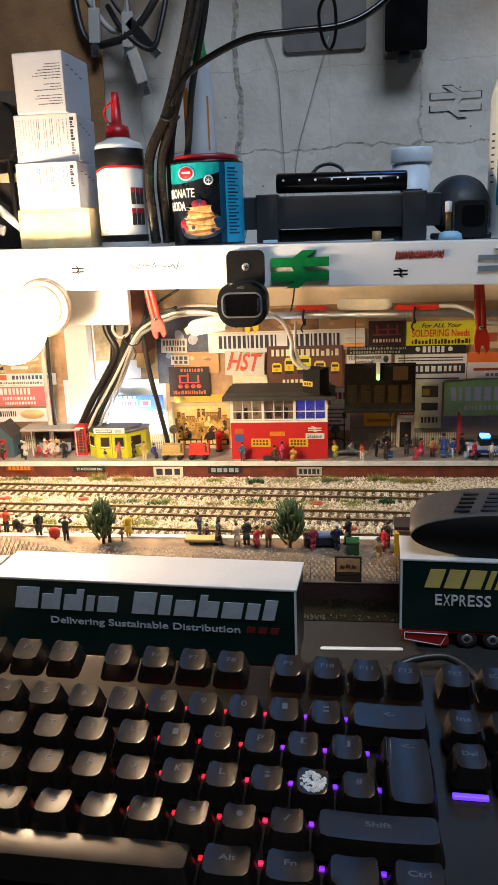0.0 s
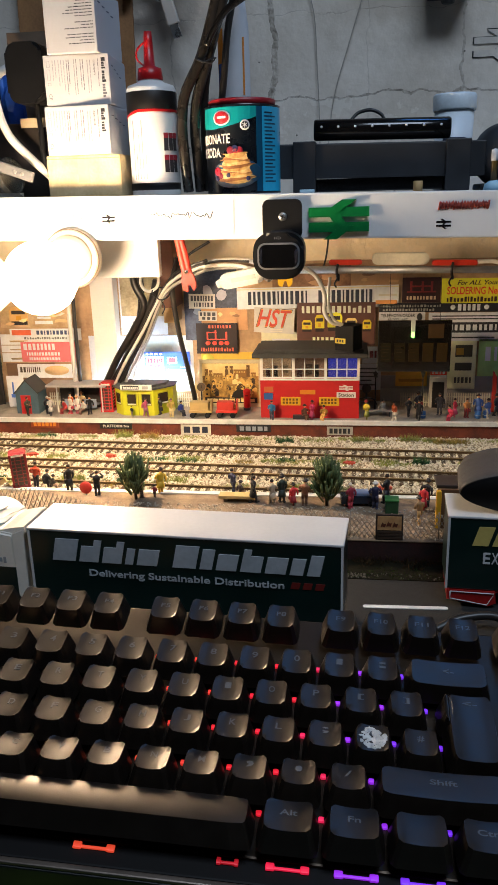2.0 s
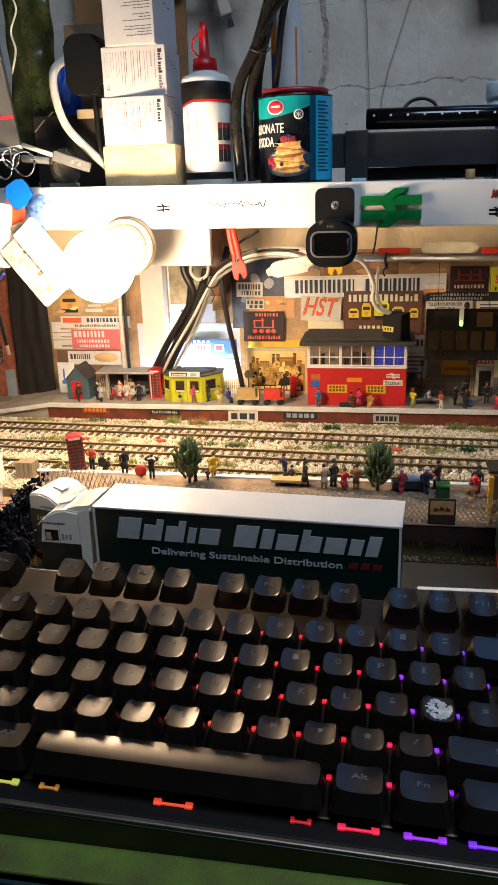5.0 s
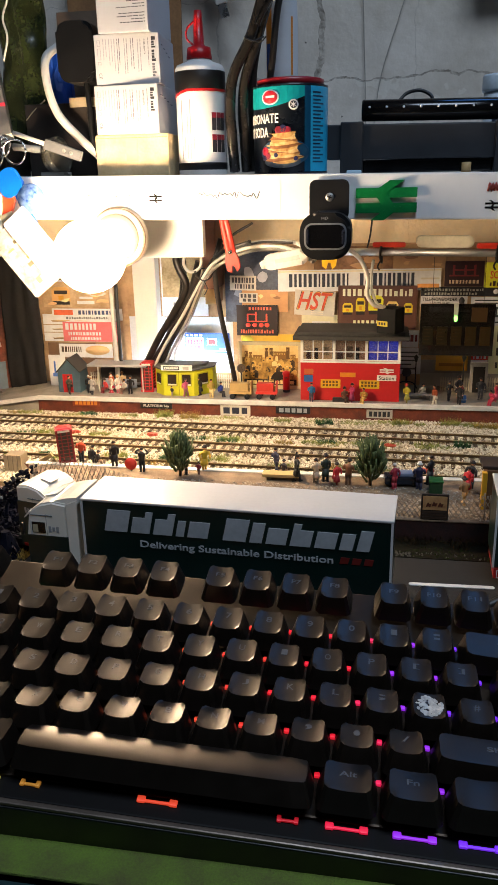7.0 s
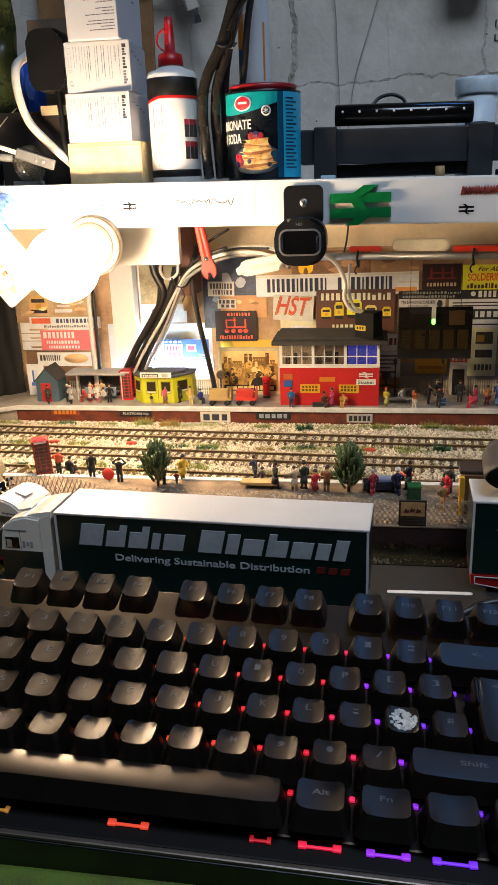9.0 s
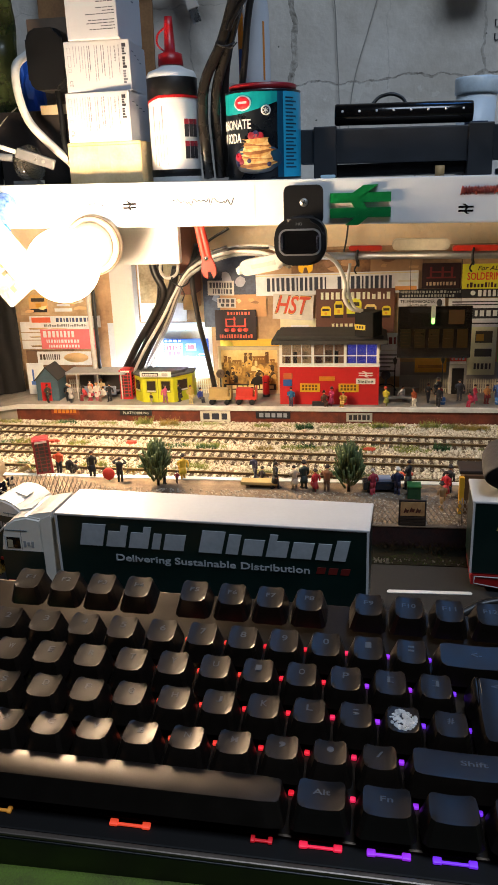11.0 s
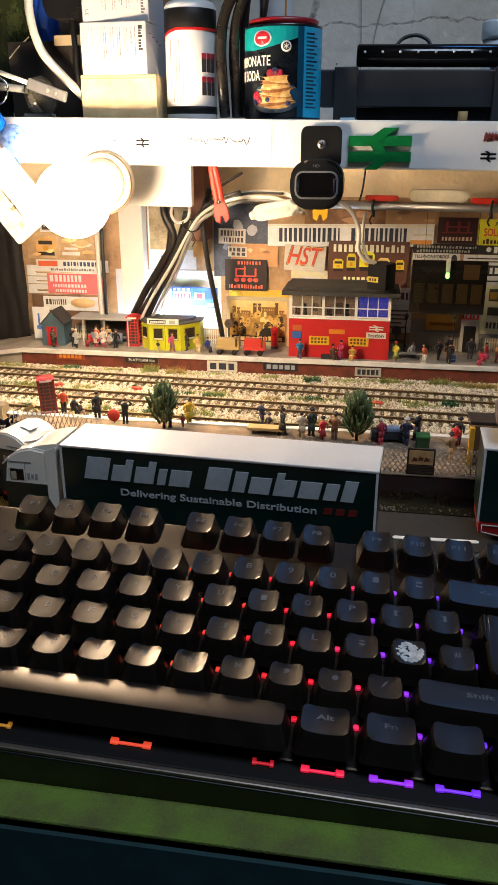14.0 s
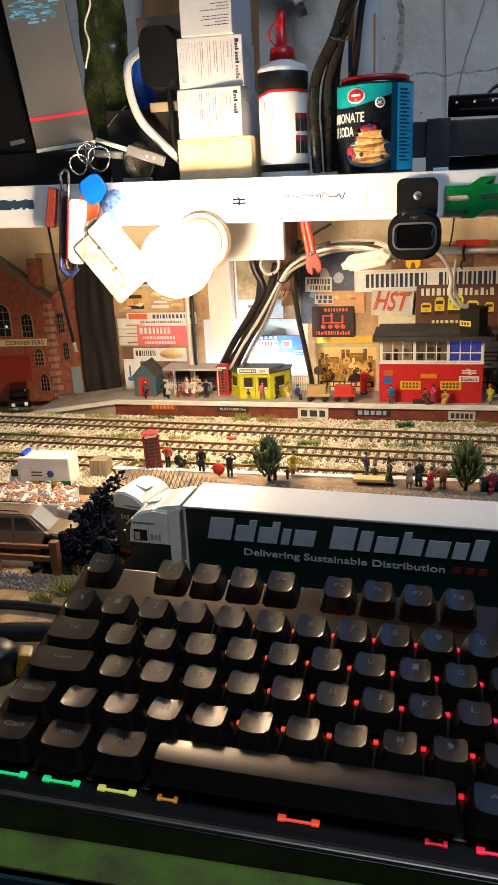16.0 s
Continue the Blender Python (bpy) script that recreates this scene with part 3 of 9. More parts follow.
e.color = (*srgb("cdbfa4"), 1)
nt.links.new(gi.outputs["Random Per Island"], rp.inputs[0])
nt.links.new(rp.outputs[0], nt.nodes["Principled BSDF"].inputs["Base Color"])
nt.nodes["Principled BSDF"].inputs["Roughness"].default_value = 0.9
me.materials.append(M_STONE)
tagged(new("ballast_stones", me), "pale grey and buff ballast stones between the rails", "ballast", kind="stuff")


# ---------------- lorries ----------------
M_TRAILER = mat("trailer_dark_green", (0.003, 0.017, 0.014), 0.34, var=0.3, scale=40, clear=0.3)
M_TROOF = mat("trailer_roof_silver", (0.62, 0.61, 0.60), 0.35, var=0.12, scale=25)
M_LETTER = mat("pale_lettering", (0.43, 0.46, 0.48), 0.5, var=0.2, scale=100)
M_GOLD = mat("gold_lettering", (0.60, 0.46, 0.13), 0.45, var=0.2)
M_TYRE = mat("tyre", (0.012, 0.012, 0.012), 0.8)
M_HUB = mat("wheel_hub", (0.35, 0.35, 0.34), 0.4, metal=0.6)
M_LRED = mat("chassis_red", "9c1713", 0.4, var=0.2)


def wheel(parent, x, y, r=0.0065, w=0.005):
    m = pose(x, y, r, 90, 0, 0)
    ob = part("wheel", lathe([(r * .6, -w / 2), (r * .95, -w / 2), (r, -w * .3), (r, w * .3), (r * .95, w / 2), (r * .6, w / 2)], 20, m=m), M_TYRE, parent)
    part("hub", lathe([(0.0003, -w * .30), (r * .25, -w * .30), (r * .3, -w * .52), (r * .58, -w * .50), (r * .58, w * .50), (r * .3, w * .52), (0.0003, w * .3)], 16, m=m), M_HUB, ob)
    return ob


def trailer(parent, L, W, top, skirt=True):
    part("box_body", box(0, 0, 0.0125, L, W, top - 0.0012, 0.0006), M_TRAILER, parent)
    b = box(-0.0006, -0.0006, top - 0.0016, L + 0.0006, W + 0.0006, top, 0.0006)
    part("roof", b, M_TROOF, parent, "pale silver roof")
    for x in (-0.0003, L - 0.0011):
        part("corner_post", box(x, -0.0005, 0.0125, x + 0.0014, 0.0, top - 0.0016), M_TROOF, parent)
    part("chassis", box(0.004, 0.004, 0.0075, L - 0.002, W - 0.004, 0.0124), M_BLACK, parent)
    part("red_skirt", box(0.002, 0.0008, 0.0108, L - 0.001, W - 0.0008, 0.01245), M_LRED, parent, "red chassis rail")


lor = thing("articulated_lorry", "dark green toy articulated lorry with white cab and silver roof", "lorry", at=pose(-0.1315, 0.4435, 0.0, 0, 0, -3.6))
trailer(lor, 0.190, 0.0385, 0.0628)
# the haulier's name as plain slanted bars, with the slogan below
def name_blocks(parent, m, x0, z0, width, height, blocks, slant, label):
    """A name as plain slanted blocks, one a character, low ones with a riser where the word rises."""
    tot = sum(w_ for w_, *_ in blocks) + .16 * (len(blocks) - 1)
    x = 0.0
    for w_, h_, rise in blocks:
        a, c_ = x0 + x / tot * width, x0 + (x + w_) / tot * width
        b_ = bmesh.new()

        def quad(xa, xb, za, zb, d):
            prism([(xa + slant * za, z0 + za), (xb + slant * za, z0 + za), (xb + slant * zb, z0 + zb), (xa + slant * zb, z0 + zb)], -.0002 - d, 0, b_)
        quad(a, c_, 0, h_ * height, .0004)
        if rise:
            t_ = (c_ - a) * .38
            quad(*((a, a + t_) if rise == "l" else (c_ - t_, c_)), h_ * height * .98, height, .0004)
        part("name_bar", b_, m, parent, label)
        x += w_ + .16


name_blocks(lor, M_LETTER, 0.0145, 0.0425, 0.066, 0.0142, [(1.0, 1, ""), (.82, .72, "r"), (.82, .72, "r"), (.34, .72, ""), (.85, .72, "")], 0.22, "pale grey slanted block of the haulier's name")
name_blocks(lor, M_LETTER, 0.0900, 0.0425, 0.087, 0.0142, [(.95, 1, ""), (.5, .9, ""), (.82, .72, ""), (.82, .72, "l"), (.82, .72, ""), (.52, .72, ""), (.5, .9, "")], 0.22, "pale grey slanted block of the haulier's name")
part("slogan", moved(letters("Delivering Sustainable Distribution", 0.119, 0.0058, 0.0004), T((0.0375, -0.0002, 0.0318))), M_LETTER, lor, "pale slogan lettering")
for k in range(3):
    b = prism([(0.160 + k * .007, 0.0335), (0.165 + k * .007, 0.0335), (0.166 + k * .007, 0.0375), (0.161 + k * .007, 0.0375)], -0.0003, 0)
    part("red_flash", b, ink("6a1a14"), lor)
for x in (0.125, 0.141, 0.157, 0.02):
    for y in (0.0040, 0.0345):
        wheel(lor, x, y)
# cab
M_CAB = mat("cab_white", (0.82, 0.76, 0.66), 0.3, var=0.1, clear=0.4)


def cab(parent, x1, W, low=0.0352, winged=True):
    """A tall forward-control cab whose back is at x1, towards -x, dark up to the height low; winged: with wind deflectors."""
    prof = [(x1, 0.012), (x1, 0.0570), (x1 - 0.010, 0.0585), (x1 - 0.019, 0.0562), (x1 - 0.0255, 0.0515), (x1 - 0.0275, 0.0445), (x1 - 0.0285, 0.034), (x1 - 0.0285, 0.012)]
    b = prism(prof, 0.0, W)
    bmesh.ops.bevel(b, geom=b.edges[:], offset=0.0013, segments=3, affect="EDGES")
    c = part("cab", b, M_CAB, parent, "white high-roofed cab")
    part("windscreen", prism([(x1 - 0.0279, 0.0435), (x1 - 0.0287, 0.0350), (x1 - 0.0293, 0.0350), (x1 - 0.0284, 0.0435)], 0.003, W - 0.003), M_GLOSSB, c, "dark windscreen")
    part("sun_visor", prism([(x1 - 0.0262, 0.0498), (x1 - 0.0305, 0.0455), (x1 - 0.0308, 0.0462), (x1 - 0.0265, 0.0508)], 0.002, W - 0.002), M_CAB, c)
    part("grille", box(x1 - 0.0292, 0.004, 0.0160, x1 - 0.0284, W - 0.004, 0.0320, 0.0003), M_BLACK, c, "dark slatted grille")
    for k in range(4):
        part("grille_bar", box(x1 - 0.0296, 0.005, 0.0180 + k * .0036, x1 - 0.0291, W - 0.005, 0.0190 + k * .0036), ink("a8aaa8"), c)
    for y0, out in ((0.0, -1), (W, 1)):
        def slab(xa, za, xb, zb, d):
            return box(xa, min(y0, y0 + out * d) - (.0003 if out > 0 else 0), za, xb, max(y0, y0 + out * d) + (.0003 if out < 0 else 0), zb, 0.00015)
        wn = part("side_window", slab(x1 - 0.0247, 0.0368, x1 - 0.0155, 0.0442, .0003), M_GLOSSB, c, "dark cab side window")
        part("seat_back", slab(x1 - 0.0240, 0.0372, x1 - 0.0205, 0.0425, .0005), ink("b8a888"), wn, "cream seat seen through the window")
        part("window_frame", slab(x1 - 0.0258, 0.0355, x1 - 0.0247, 0.0452, .0005), ink("c8c8c4"), wn)
        part("side_panel", slab(x1 - 0.0285, 0.0120, x1 - 0.0003, low, .00025), M_TRAILER, c, "dark green lower side")
        part("red_sill", slab(x1 - 0.0270, 0.0120, x1 - 0.0030, 0.0142, .0008), M_LRED, c)
        part("web_bar", slab(x1 - 0.0250, 0.0486, x1 - 0.0100, 0.0493, .0003), ink("6a7478"), c)
        for k in range(3):
            part("badge_bar", slab(x1 - 0.0132 + k * .0026, 0.0378 + .0008 * (k % 2), x1 - 0.0114 + k * .0026, 0.0420 - .0006 * (k % 2), .0003), ink("9a9a9a"), c)
        part("door_line", slab(x1 - 0.0146, 0.0355, x1 - 0.0143, 0.0500, .0002), ink("7a7a78"), c)
        if winged:
            part("side_deflector", prism([(x1 - 0.0002, 0.014), (x1 + 0.0062, 0.014), (x1 + 0.0070, 0.0605), (x1 - 0.0002, 0.0572)], y0 - (0 if out < 0 else .0012), y0 + (.0012 if out < 0 else 0)), M_CAB, c, "white wind deflector beside the trailer")
        part("mirror", box(x1 - 0.0310, y0 + out * .0020 - .0010, 0.0360, x1 - 0.0294, y0 + out * .0020 + .0010, 0.0440, 0.0004), M_BLACK, c)
    if winged:
        part("roof_deflector", prism([(x1 + 0.0070, 0.0575), (x1 + 0.0070, 0.0620), (x1 - 0.0010, 0.0608), (x1 - 0.0090, 0.0587), (x1 - 0.0090, 0.0580), (x1, 0.0568)], 0.002, W - 0.002), M_CAB, c, "white roof wind deflector")
    hatch = box(-0.0045, W * .34, 0, 0.0045, W * .62, 0.0011, 0.0004)
    part("roof_hatch", moved(hatch, pose(x1 - 0.0155, 0, 0.0574, 0, -13, 0)), ink("d0d0cc"), c)
    for y in (0.004, W - 0.004):
        wheel(parent, x1 - 0.020, y)


cab(lor, -0.0105, 0.036)
part("hitch", box(-0.004, 0.01, 0.006, 0.006, 0.028, 0.0115), M_BLACK, lor)
part("tail_lamp", box(-0.0028, -0.0008, 0.0135, -0.0005, 0.0006, 0.0185, 0.0003), M_LRED, lor)

lor2 = thing("box_trailer", "dark green toy lorry trailer with gold bars and red chassis", "lorry", at=pose(0.1215, 0.481, 0.0, 0, 0, -3.0))
trailer(lor2, 0.180, 0.0375, 0.0615)
bar_parts("name_bar", lor2, M_GOLD, 0.0145, -0.0002, 0.0425, 0.052, 0.0125, [.8, .85, .85, .3, .8], 0.0004, 0.3, 0.2, None, "gold slanted bar of the haulier's name")
M_WLET = mat("white_lettering", (0.66, 0.66, 0.66), 0.5)
for k, ch in enumerate("EXPRESS"):
    part("letter", moved(letters(ch, 0.0042, 0.0075, 0.0004), T((0.0215 + k * .00497, -0.0002, 0.0305))), M_WLET, lor2, "bold white letter")
part("rear_skirt", prism([(0.001, 0.0118), (0.001, 0.0052), (0.026, 0.0015), (0.031, 0.0040), (0.030, 0.0118)], -0.0006, 0.037), M_LRED, lor2, "red under-run skirt with white piping")
b = tube([(0.003, -0.0010, 0.0108), (0.003, -0.0010, 0.0060), (0.0255, -0.0010, 0.0026), (0.0295, -0.0010, 0.0105), (0.003, -0.0010, 0.0108)], 0.00035, 5, 1)
part("piping", b, ink("d8d8d4"), lor2)
for x in (0.042, 0.058, 0.074):
    for y in (0.0035, 0.034):
        wheel(lor2, x, y)


# ---------------- things on and along the shelf ----------------
def shelf_z(x):
    return 0.2515 - 0.01257 * x


def arrows(w, h, thick, m, name, parent, loc, label="", fat=1.0):
    """The double-arrow railway sign: two bars joined by slanting arms."""
    t = h * 0.19 * fat
    f = w * .03 * (fat - 1) / .3
    b = bmesh.new()
    for s in (1, -1):
        prism([(-w / 2, s * h * .19 - t / 2), (w / 2, s * h * .19 - t / 2), (w / 2, s * h * .19 + t / 2), (-w / 2, s * h * .19 + t / 2)], -thick, 0, b)
    prism([(-w * .16 - f, -h * .25), (-w * .02 + f, -h * .25), (w * .20 + f, h * .25), (w * .06 - f, h * .25)], -thick * 1.1, 0, b)
    prism([(w * .06 - f, h * .16), (w * .24 + f, h * .16), (-w * .08 + f, h * .5), (-w * .26 - f, h * .5)], -thick * 1.2, 0, b)
    prism([(-w * .22 - f, -h * .16), (-w * .06 + f, -h * .16), (w * .22 + f, -h * .5), (w * .06 - f, -h * .5)], -thick * 1.2, 0, b)
    return part(name, moved(b, T(loc)), m, parent, label)


FY = 0.7369
M_MATTE = mat("matte_black_print", (0.008, 0.008, 0.009), 0.95, spec=0.05)
g = thing("green_arrow_sign", "green painted wooden double-arrow sign fixed on the shelf edge", "sign", at=(0.049, FY, 0.2285))
arrows(-0.052, 0.033, 0.0035, mat("green_gloss", "0e7a3c", 0.35, var=0.3, scale=60), "arrow", g, (0, 0, 0), "", 1.3)
for x, z in ((-0.157, 0.2335), (0.138, 0.2228)):
    s = thing("arrow_sticker", "small black double-arrow sticker on the white shelf edge", "sticker", "arrow stickers", at=(x, FY, z))
    arrows(0.0125, 0.0085, 0.0003, M_MATTE, "print", s, (0, 0, 0))
s = thing("arrow_plate", "blue-grey double-arrow plate on the white shelf edge", "sign", at=(0.232, FY, 0.229))
arrows(0.055, 0.024, 0.002, ink("6f7f8c"), "arrow", s, (0, 0, 0))
s = thing("red_sticker", "ragged red sticker with unreadable lettering on the shelf edge", "sticker", at=(0.154, FY, 0.2378))
rnd = random.Random(2)
for q in range(3):
    part("print", tube([(-0.0205 + i * .00125, -0.0002 - .0002 * q, rnd.uniform(.0006, .0036) * (1 if i % 2 else -1)) for i in range(34)], 0.00085, 5, 3), ink(("9c2f24", "a8402a", "7c2a22")[q]), s)
s = thing("blue_sticker", "ragged dark blue sticker on the shelf edge", "sticker", at=(-0.377, FY, 0.2395))
b = bmesh.new()
for i in range(12):
    x = -0.018 + i * 0.003
    box(x, -0.0003, rnd.uniform(-.005, -.003), x + 0.0034, 0, rnd.uniform(.003, .0048), bm=b)
part("print", b, ink("2d4a5e"), s)


def scribble(name, x0, x1, z, h, parent, seed, col="2c3444"):
    r = random.Random(seed)
    pts = []
    n = int((x1 - x0) / 0.0022)
    for i in range(n):
        x = x0 + (x1 - x0) * i / n
        pts.append((x + r.uniform(-.0014, .0014), -0.0002, z + (h if i % 2 else -h) * r.uniform(-.2, 1) * (1 if i % 7 else .1)))
    return part(name, tube(pts, 0.00042, 4, 3), ink(col), parent)


s = thing("paper_label", "white paper label with faint unreadable handwriting stuck on the shelf", "label", "paper labels", at=pose(-0.082, FY, 0.2330, 0, 0.7, 0))
part("sheet", box(-0.039, -0.0004, -0.0150, 0.039, 0, 0.0150), mat("label_paper", (0.78, 0.78, 0.78), 0.6, var=0.06), s)
scribble("handwriting", -0.036, 0.022, 0.002, 0.0034, s, 3).location.y = -0.0004
s = thing("paper_label", "white paper label with faint unreadable handwriting stuck on the shelf", "label", "paper labels", at=pose(-0.203, FY, 0.2355, 0, 0.7, 0))
part("sheet", box(-0.032, -0.0004, -0.0075, 0.034, 0, 0.0085), mat("label_paper_b", (0.78, 0.78, 0.78), 0.6, var=0.06), s)
scribble("handwriting", -0.028, 0.028, 0.001, 0.003, s, 8).location.y = -0.0004

# webcam on its plate
w = thing("webcam", "black oblong webcam hanging from a screwed plate on the shelf edge", "webcam", at=(0, 0.7368, 0.2330))
sw = part("screw", lathe([(0.0001, 0.0006), (0.0026, 0.0004), (0.0037, -0.0003), (0.0037, -0.001)], 20, m=pose(0.0005, -0.0045, -0.001, 90, 0, 0)), M_ALU, w, "bright cross-head screw")
for a_ in (20, 110):
    part("slot", moved(box(-.0022, -.0002, -.0004, .0022, .0003, .0004), pose(0.0005, -0.0051, -0.001, 0, a_, 0)), M_BLACK, sw)


part("plate", moved(rounded(0.0344, 0.0330, 0.0055, -0.004, 0.0, 0.0008), T((0, 0, -0.003))), M_BLACK, w)
wb = part("camera_body", moved(rounded(0.0440, 0.0390, 0.0150, -0.030, -0.003, 0.003), T((-0.0012, 0, -0.0325))), M_BLACK, w)
part("chrome_ring", moved(rounded(0.0360, 0.0222, 0.0066, -0.0313, -0.030, 0.0005), T((-0.0012, 0, -0.0325))), mat("silver_ring", (0.66, 0.66, 0.68), 0.30, metal=0.8), wb, "thin chrome ring round the lens window")
part("lens_window", moved(rounded(0.0330, 0.0192, 0.0056, -0.0318, -0.030, 0.0003), T((-0.0012, 0, -0.0325))), M_GLOSSB, wb, "gloss black lens window")
part("lettering", moved(letters("HD", 0.0055, 0.0022, 0.0002), T((-0.0045, -0.0300, -0.0186))), ink("8a8a8c"), wb, "small grey lettering")
# bluish end strips stand for glints in the lens window
for e_ in (-1, 1):
    part("side_glint", box(-0.0012 + e_ * .0150 - .0011, -0.0322, -0.0385, -0.0012 + e_ * .0150 + .0011, -0.0317, -0.0265, 0.0005), mat("bluish_glint_%d" % (e_ + 1), (0.16, 0.17, 0.24), 0.25, metal=0.9), wb, "bluish strip set in as a glint at the window's end")
part("bracket", box(-0.010, -0.006, -0.030, 0.009, -0.003, -0.012, 0.001), M_BLACK, w)

# stack of cartons
M_CARTON = mat("white_carton", (0.53, 0.53, 0.55), 0.5, var=0.08, scale=25)


def carton(x0, z0, x1, z1, depth, yaw, label, seed, lines=True):
    c = thing("carton", label, "box", "stack of cartons", at=pose(x0, 0.757, z0, 0, 0, yaw))
    W, H = x1 - x0, z1 - z0
    part("body", box(0, 0, 0, W, depth, H, 0.0012), M_CARTON if lines else mat("buff_card", "dcc79c", 0.6, col2="c4a878", scale=55), c)
    if not lines:
        part("lid_edge", box(0.001, -0.0004, H - .0032, W - .001, 0.0002, H - .0026), ink("a8905c"), c, "folded card edge")
        part("tape", box(W * .42, -0.0003, H * .35, W * .58, 0.0002, H - .0034), ink("cbb98a"), c)
    if lines:
        r = random.Random(seed)
        def words(along, at, lo, hi, thick, col, upright):
            """One printed line as a row of short word bars."""
            b, p = bmesh.new(), lo
            while p < hi:
                q_ = min(hi, p + along * r.uniform(.035, .12))
                if upright:
                    box(at, -0.0002, H - q_, at + thick, 0.0001, H - p, bm=b)
                else:
                    box(p, -0.0002, at, q_, 0.0001, at + thick, bm=b)
                p = q_ + along * .014
            part("print_line", b, ink(col), c)
        if seed == 4:
            for k in range(15):
                if k in (4, 8):
                    continue
                words(W, H * (.14 + .046 * k), W * r.uniform(.36, .78), W * .95, .0007, "5c5c62" if k % 4 else "3c3c42", False)
        else:
            for u, lo, hi, col in ((.83, .10, .66, "77777e"), (.71, .12, .74, "8d8d94"), (.67, .12, .76, "8d8d94"), (.60, .10, .70, "5c5c64"), (.565, .10, .66, "7a7a82"), (.50, .10, .78, "7a7a82"), (.465, .10, .80, "8d8d94"), (.385, .10, .60, "5c5c64"), (.355, .10, .78, "7a7a82"), (.31, .10, .72, "9a9aa2"), (.27, .10, .55, "9a9aa2"), (.23, .10, .62, "9a9aa2"), (.18, .10, .44, "9a9aa2"), (.14, .10, .50, "9a9aa2")):
                words(H, W * u, H * lo, H * min(hi, .92), .00055, col, True)
            part("lettering", moved(letters("CONTENTS", H * .30, .0013, .0002), pose(W * .765, 0, H * .88, 0, 90, 0)), ink("5c5c64"), c, "small grey lettering")
            part("lettering", moved(letters("CE", H * .12, .0028, .0002), pose(W * .055, 0, H * .24, 0, 90, 0)), ink("77777e"), c)
            for z0_, z1_ in ((.88, .76), (.72, .50), (.46, .40)):
                fr4 = bmesh.new()
                for xa, za, xb, zb in ((.05, z1_, .056, z0_), (.094, z1_, .10, z0_), (.05, z0_ - .008, .10, z0_), (.05, z1_, .10, z1_ + .008)):
                    box(W * xa, -.0002, H * za, W * xb, .0001, H * zb, bm=fr4)
                part("symbol_frame", fr4, ink("9a9aa2"), c)
            zt = H * .92
            for k in range(13 if seed == 3 else 8):
                h_ = (.0030 if k == 0 else r.uniform(.0013, .0021))
                part("title_bar", box(W * .885, -0.0002, zt - h_, W * (.945 if k == 0 or k % 4 == 3 else .925), 0.0001, zt), ink("26262c" if k < 8 else "6a6a72"), c, "dark bar of the printed title")
                zt -= h_ + (.0005 if k not in (3, 7) else .0016)
        for k in range(4):
            part("side_line", box(W - 0.0001, 0.008 + k * .010, H * .78 - k * .002, W + 0.0002, .014 + k * .010, H * .80 - k * .002), ink("5c6070"), c)
    return c


carton(-0.2175, shelf_z(-.18), -0.148, 0.2895, 0.07, 0, "plain buff card box at the bottom of a stack", 1, False)
carton(-0.2150, 0.2897, -0.1550, 0.3310, 0.064, -2, "white printed medical carton in a stack", 2)
carton(-0.2120, 0.3312, -0.1530, 0.3725, 0.064, 3, "white printed medical carton in a stack", 3)
c = carton(-0.2075, 0.3727, -0.1600, 0.4240, 0.062, -4, "white printed medical carton on top of a stack", 4)

def curved(a0, a1, z0, z1, m, name, parent, rr, top=None, n=14, label=""):
    """A print wrapped round a tin, between two angles (0 faces the camera's side)."""
    b = bmesh.new()
    lo, hi = [], []
    for i in range(n + 1):
        t = i / n
        a = radians(a0 + (a1 - a0) * t)
        lo.append(b.verts.new((rr * math.sin(a), -rr * math.cos(a), z0(t) if callable(z0) else z0)))
        hi.append(b.verts.new((rr * math.sin(a), -rr * math.cos(a), z1(t) if callable(z1) else z1)))
    for i in range(n):
        b.faces.new([lo[i], lo[i + 1], hi[i + 1], hi[i]])
    ob = part(name, b, m, parent, label)
    return ob


# adhesive bottle with a red spout
bt = thing("glue_bottle", "white bottle with black and red label and a red spout cap", "bottle", at=(-0.1215, 0.780, shelf_z(-.12)))
part("bottle", lathe([(0.0001, 0), (0.0215, 0), (0.0225, 0.0012), (0.0225, 0.090), (0.0205, 0.0935), (0.012, 0.0965), (0.010, 0.0985), (0.0001, 0.0985)], 36), mat("white_bottle", (0.74, 0.74, 0.73), 0.3, var=0.06), bt)
part("label_black", lathe([(0.02275, 0.0715), (0.0229, 0.0718), (0.0229, 0.0875), (0.02275, 0.0878)], 36), M_BLACK, bt, "black band of the label")
curved(-100, 100, lambda t: 0.0630 + .0075 * min(1, t / .40), lambda t: 0.0652 + .0075 * min(1, t / .40), M_RED, "label_red", bt, 0.0231, n=40, label="slanting red line of the label")
curved(-100, 100, lambda t: 0.0645 + .0075 * min(1, t / .40), 0.0722, M_BLACK, "label_point", bt, 0.02295, n=40)
part("label_foot", lathe([(0.02275, 0.0045), (0.0229, 0.0047), (0.0229, 0.0105), (0.02275, 0.0107)], 36), M_BLACK, bt, "black foot band of the label")
cap = part("cap", lathe([(0.0110, 0.0985), (0.0115, 0.0990), (0.0105, 0.1080), (0.0050, 0.1100), (0.0040, 0.1300), (0.0034, 0.1380), (0.0001, 0.1386)], 24), M_RED, bt, "red ribbed screw cap with spout")
part("strap", tube([(-0.003, 0, 0.109), (-0.0105, -.001, 0.116), (-0.0100, -.001, 0.124), (-0.0035, -.001, 0.1295)], 0.0009, 6), M_RED, bt)
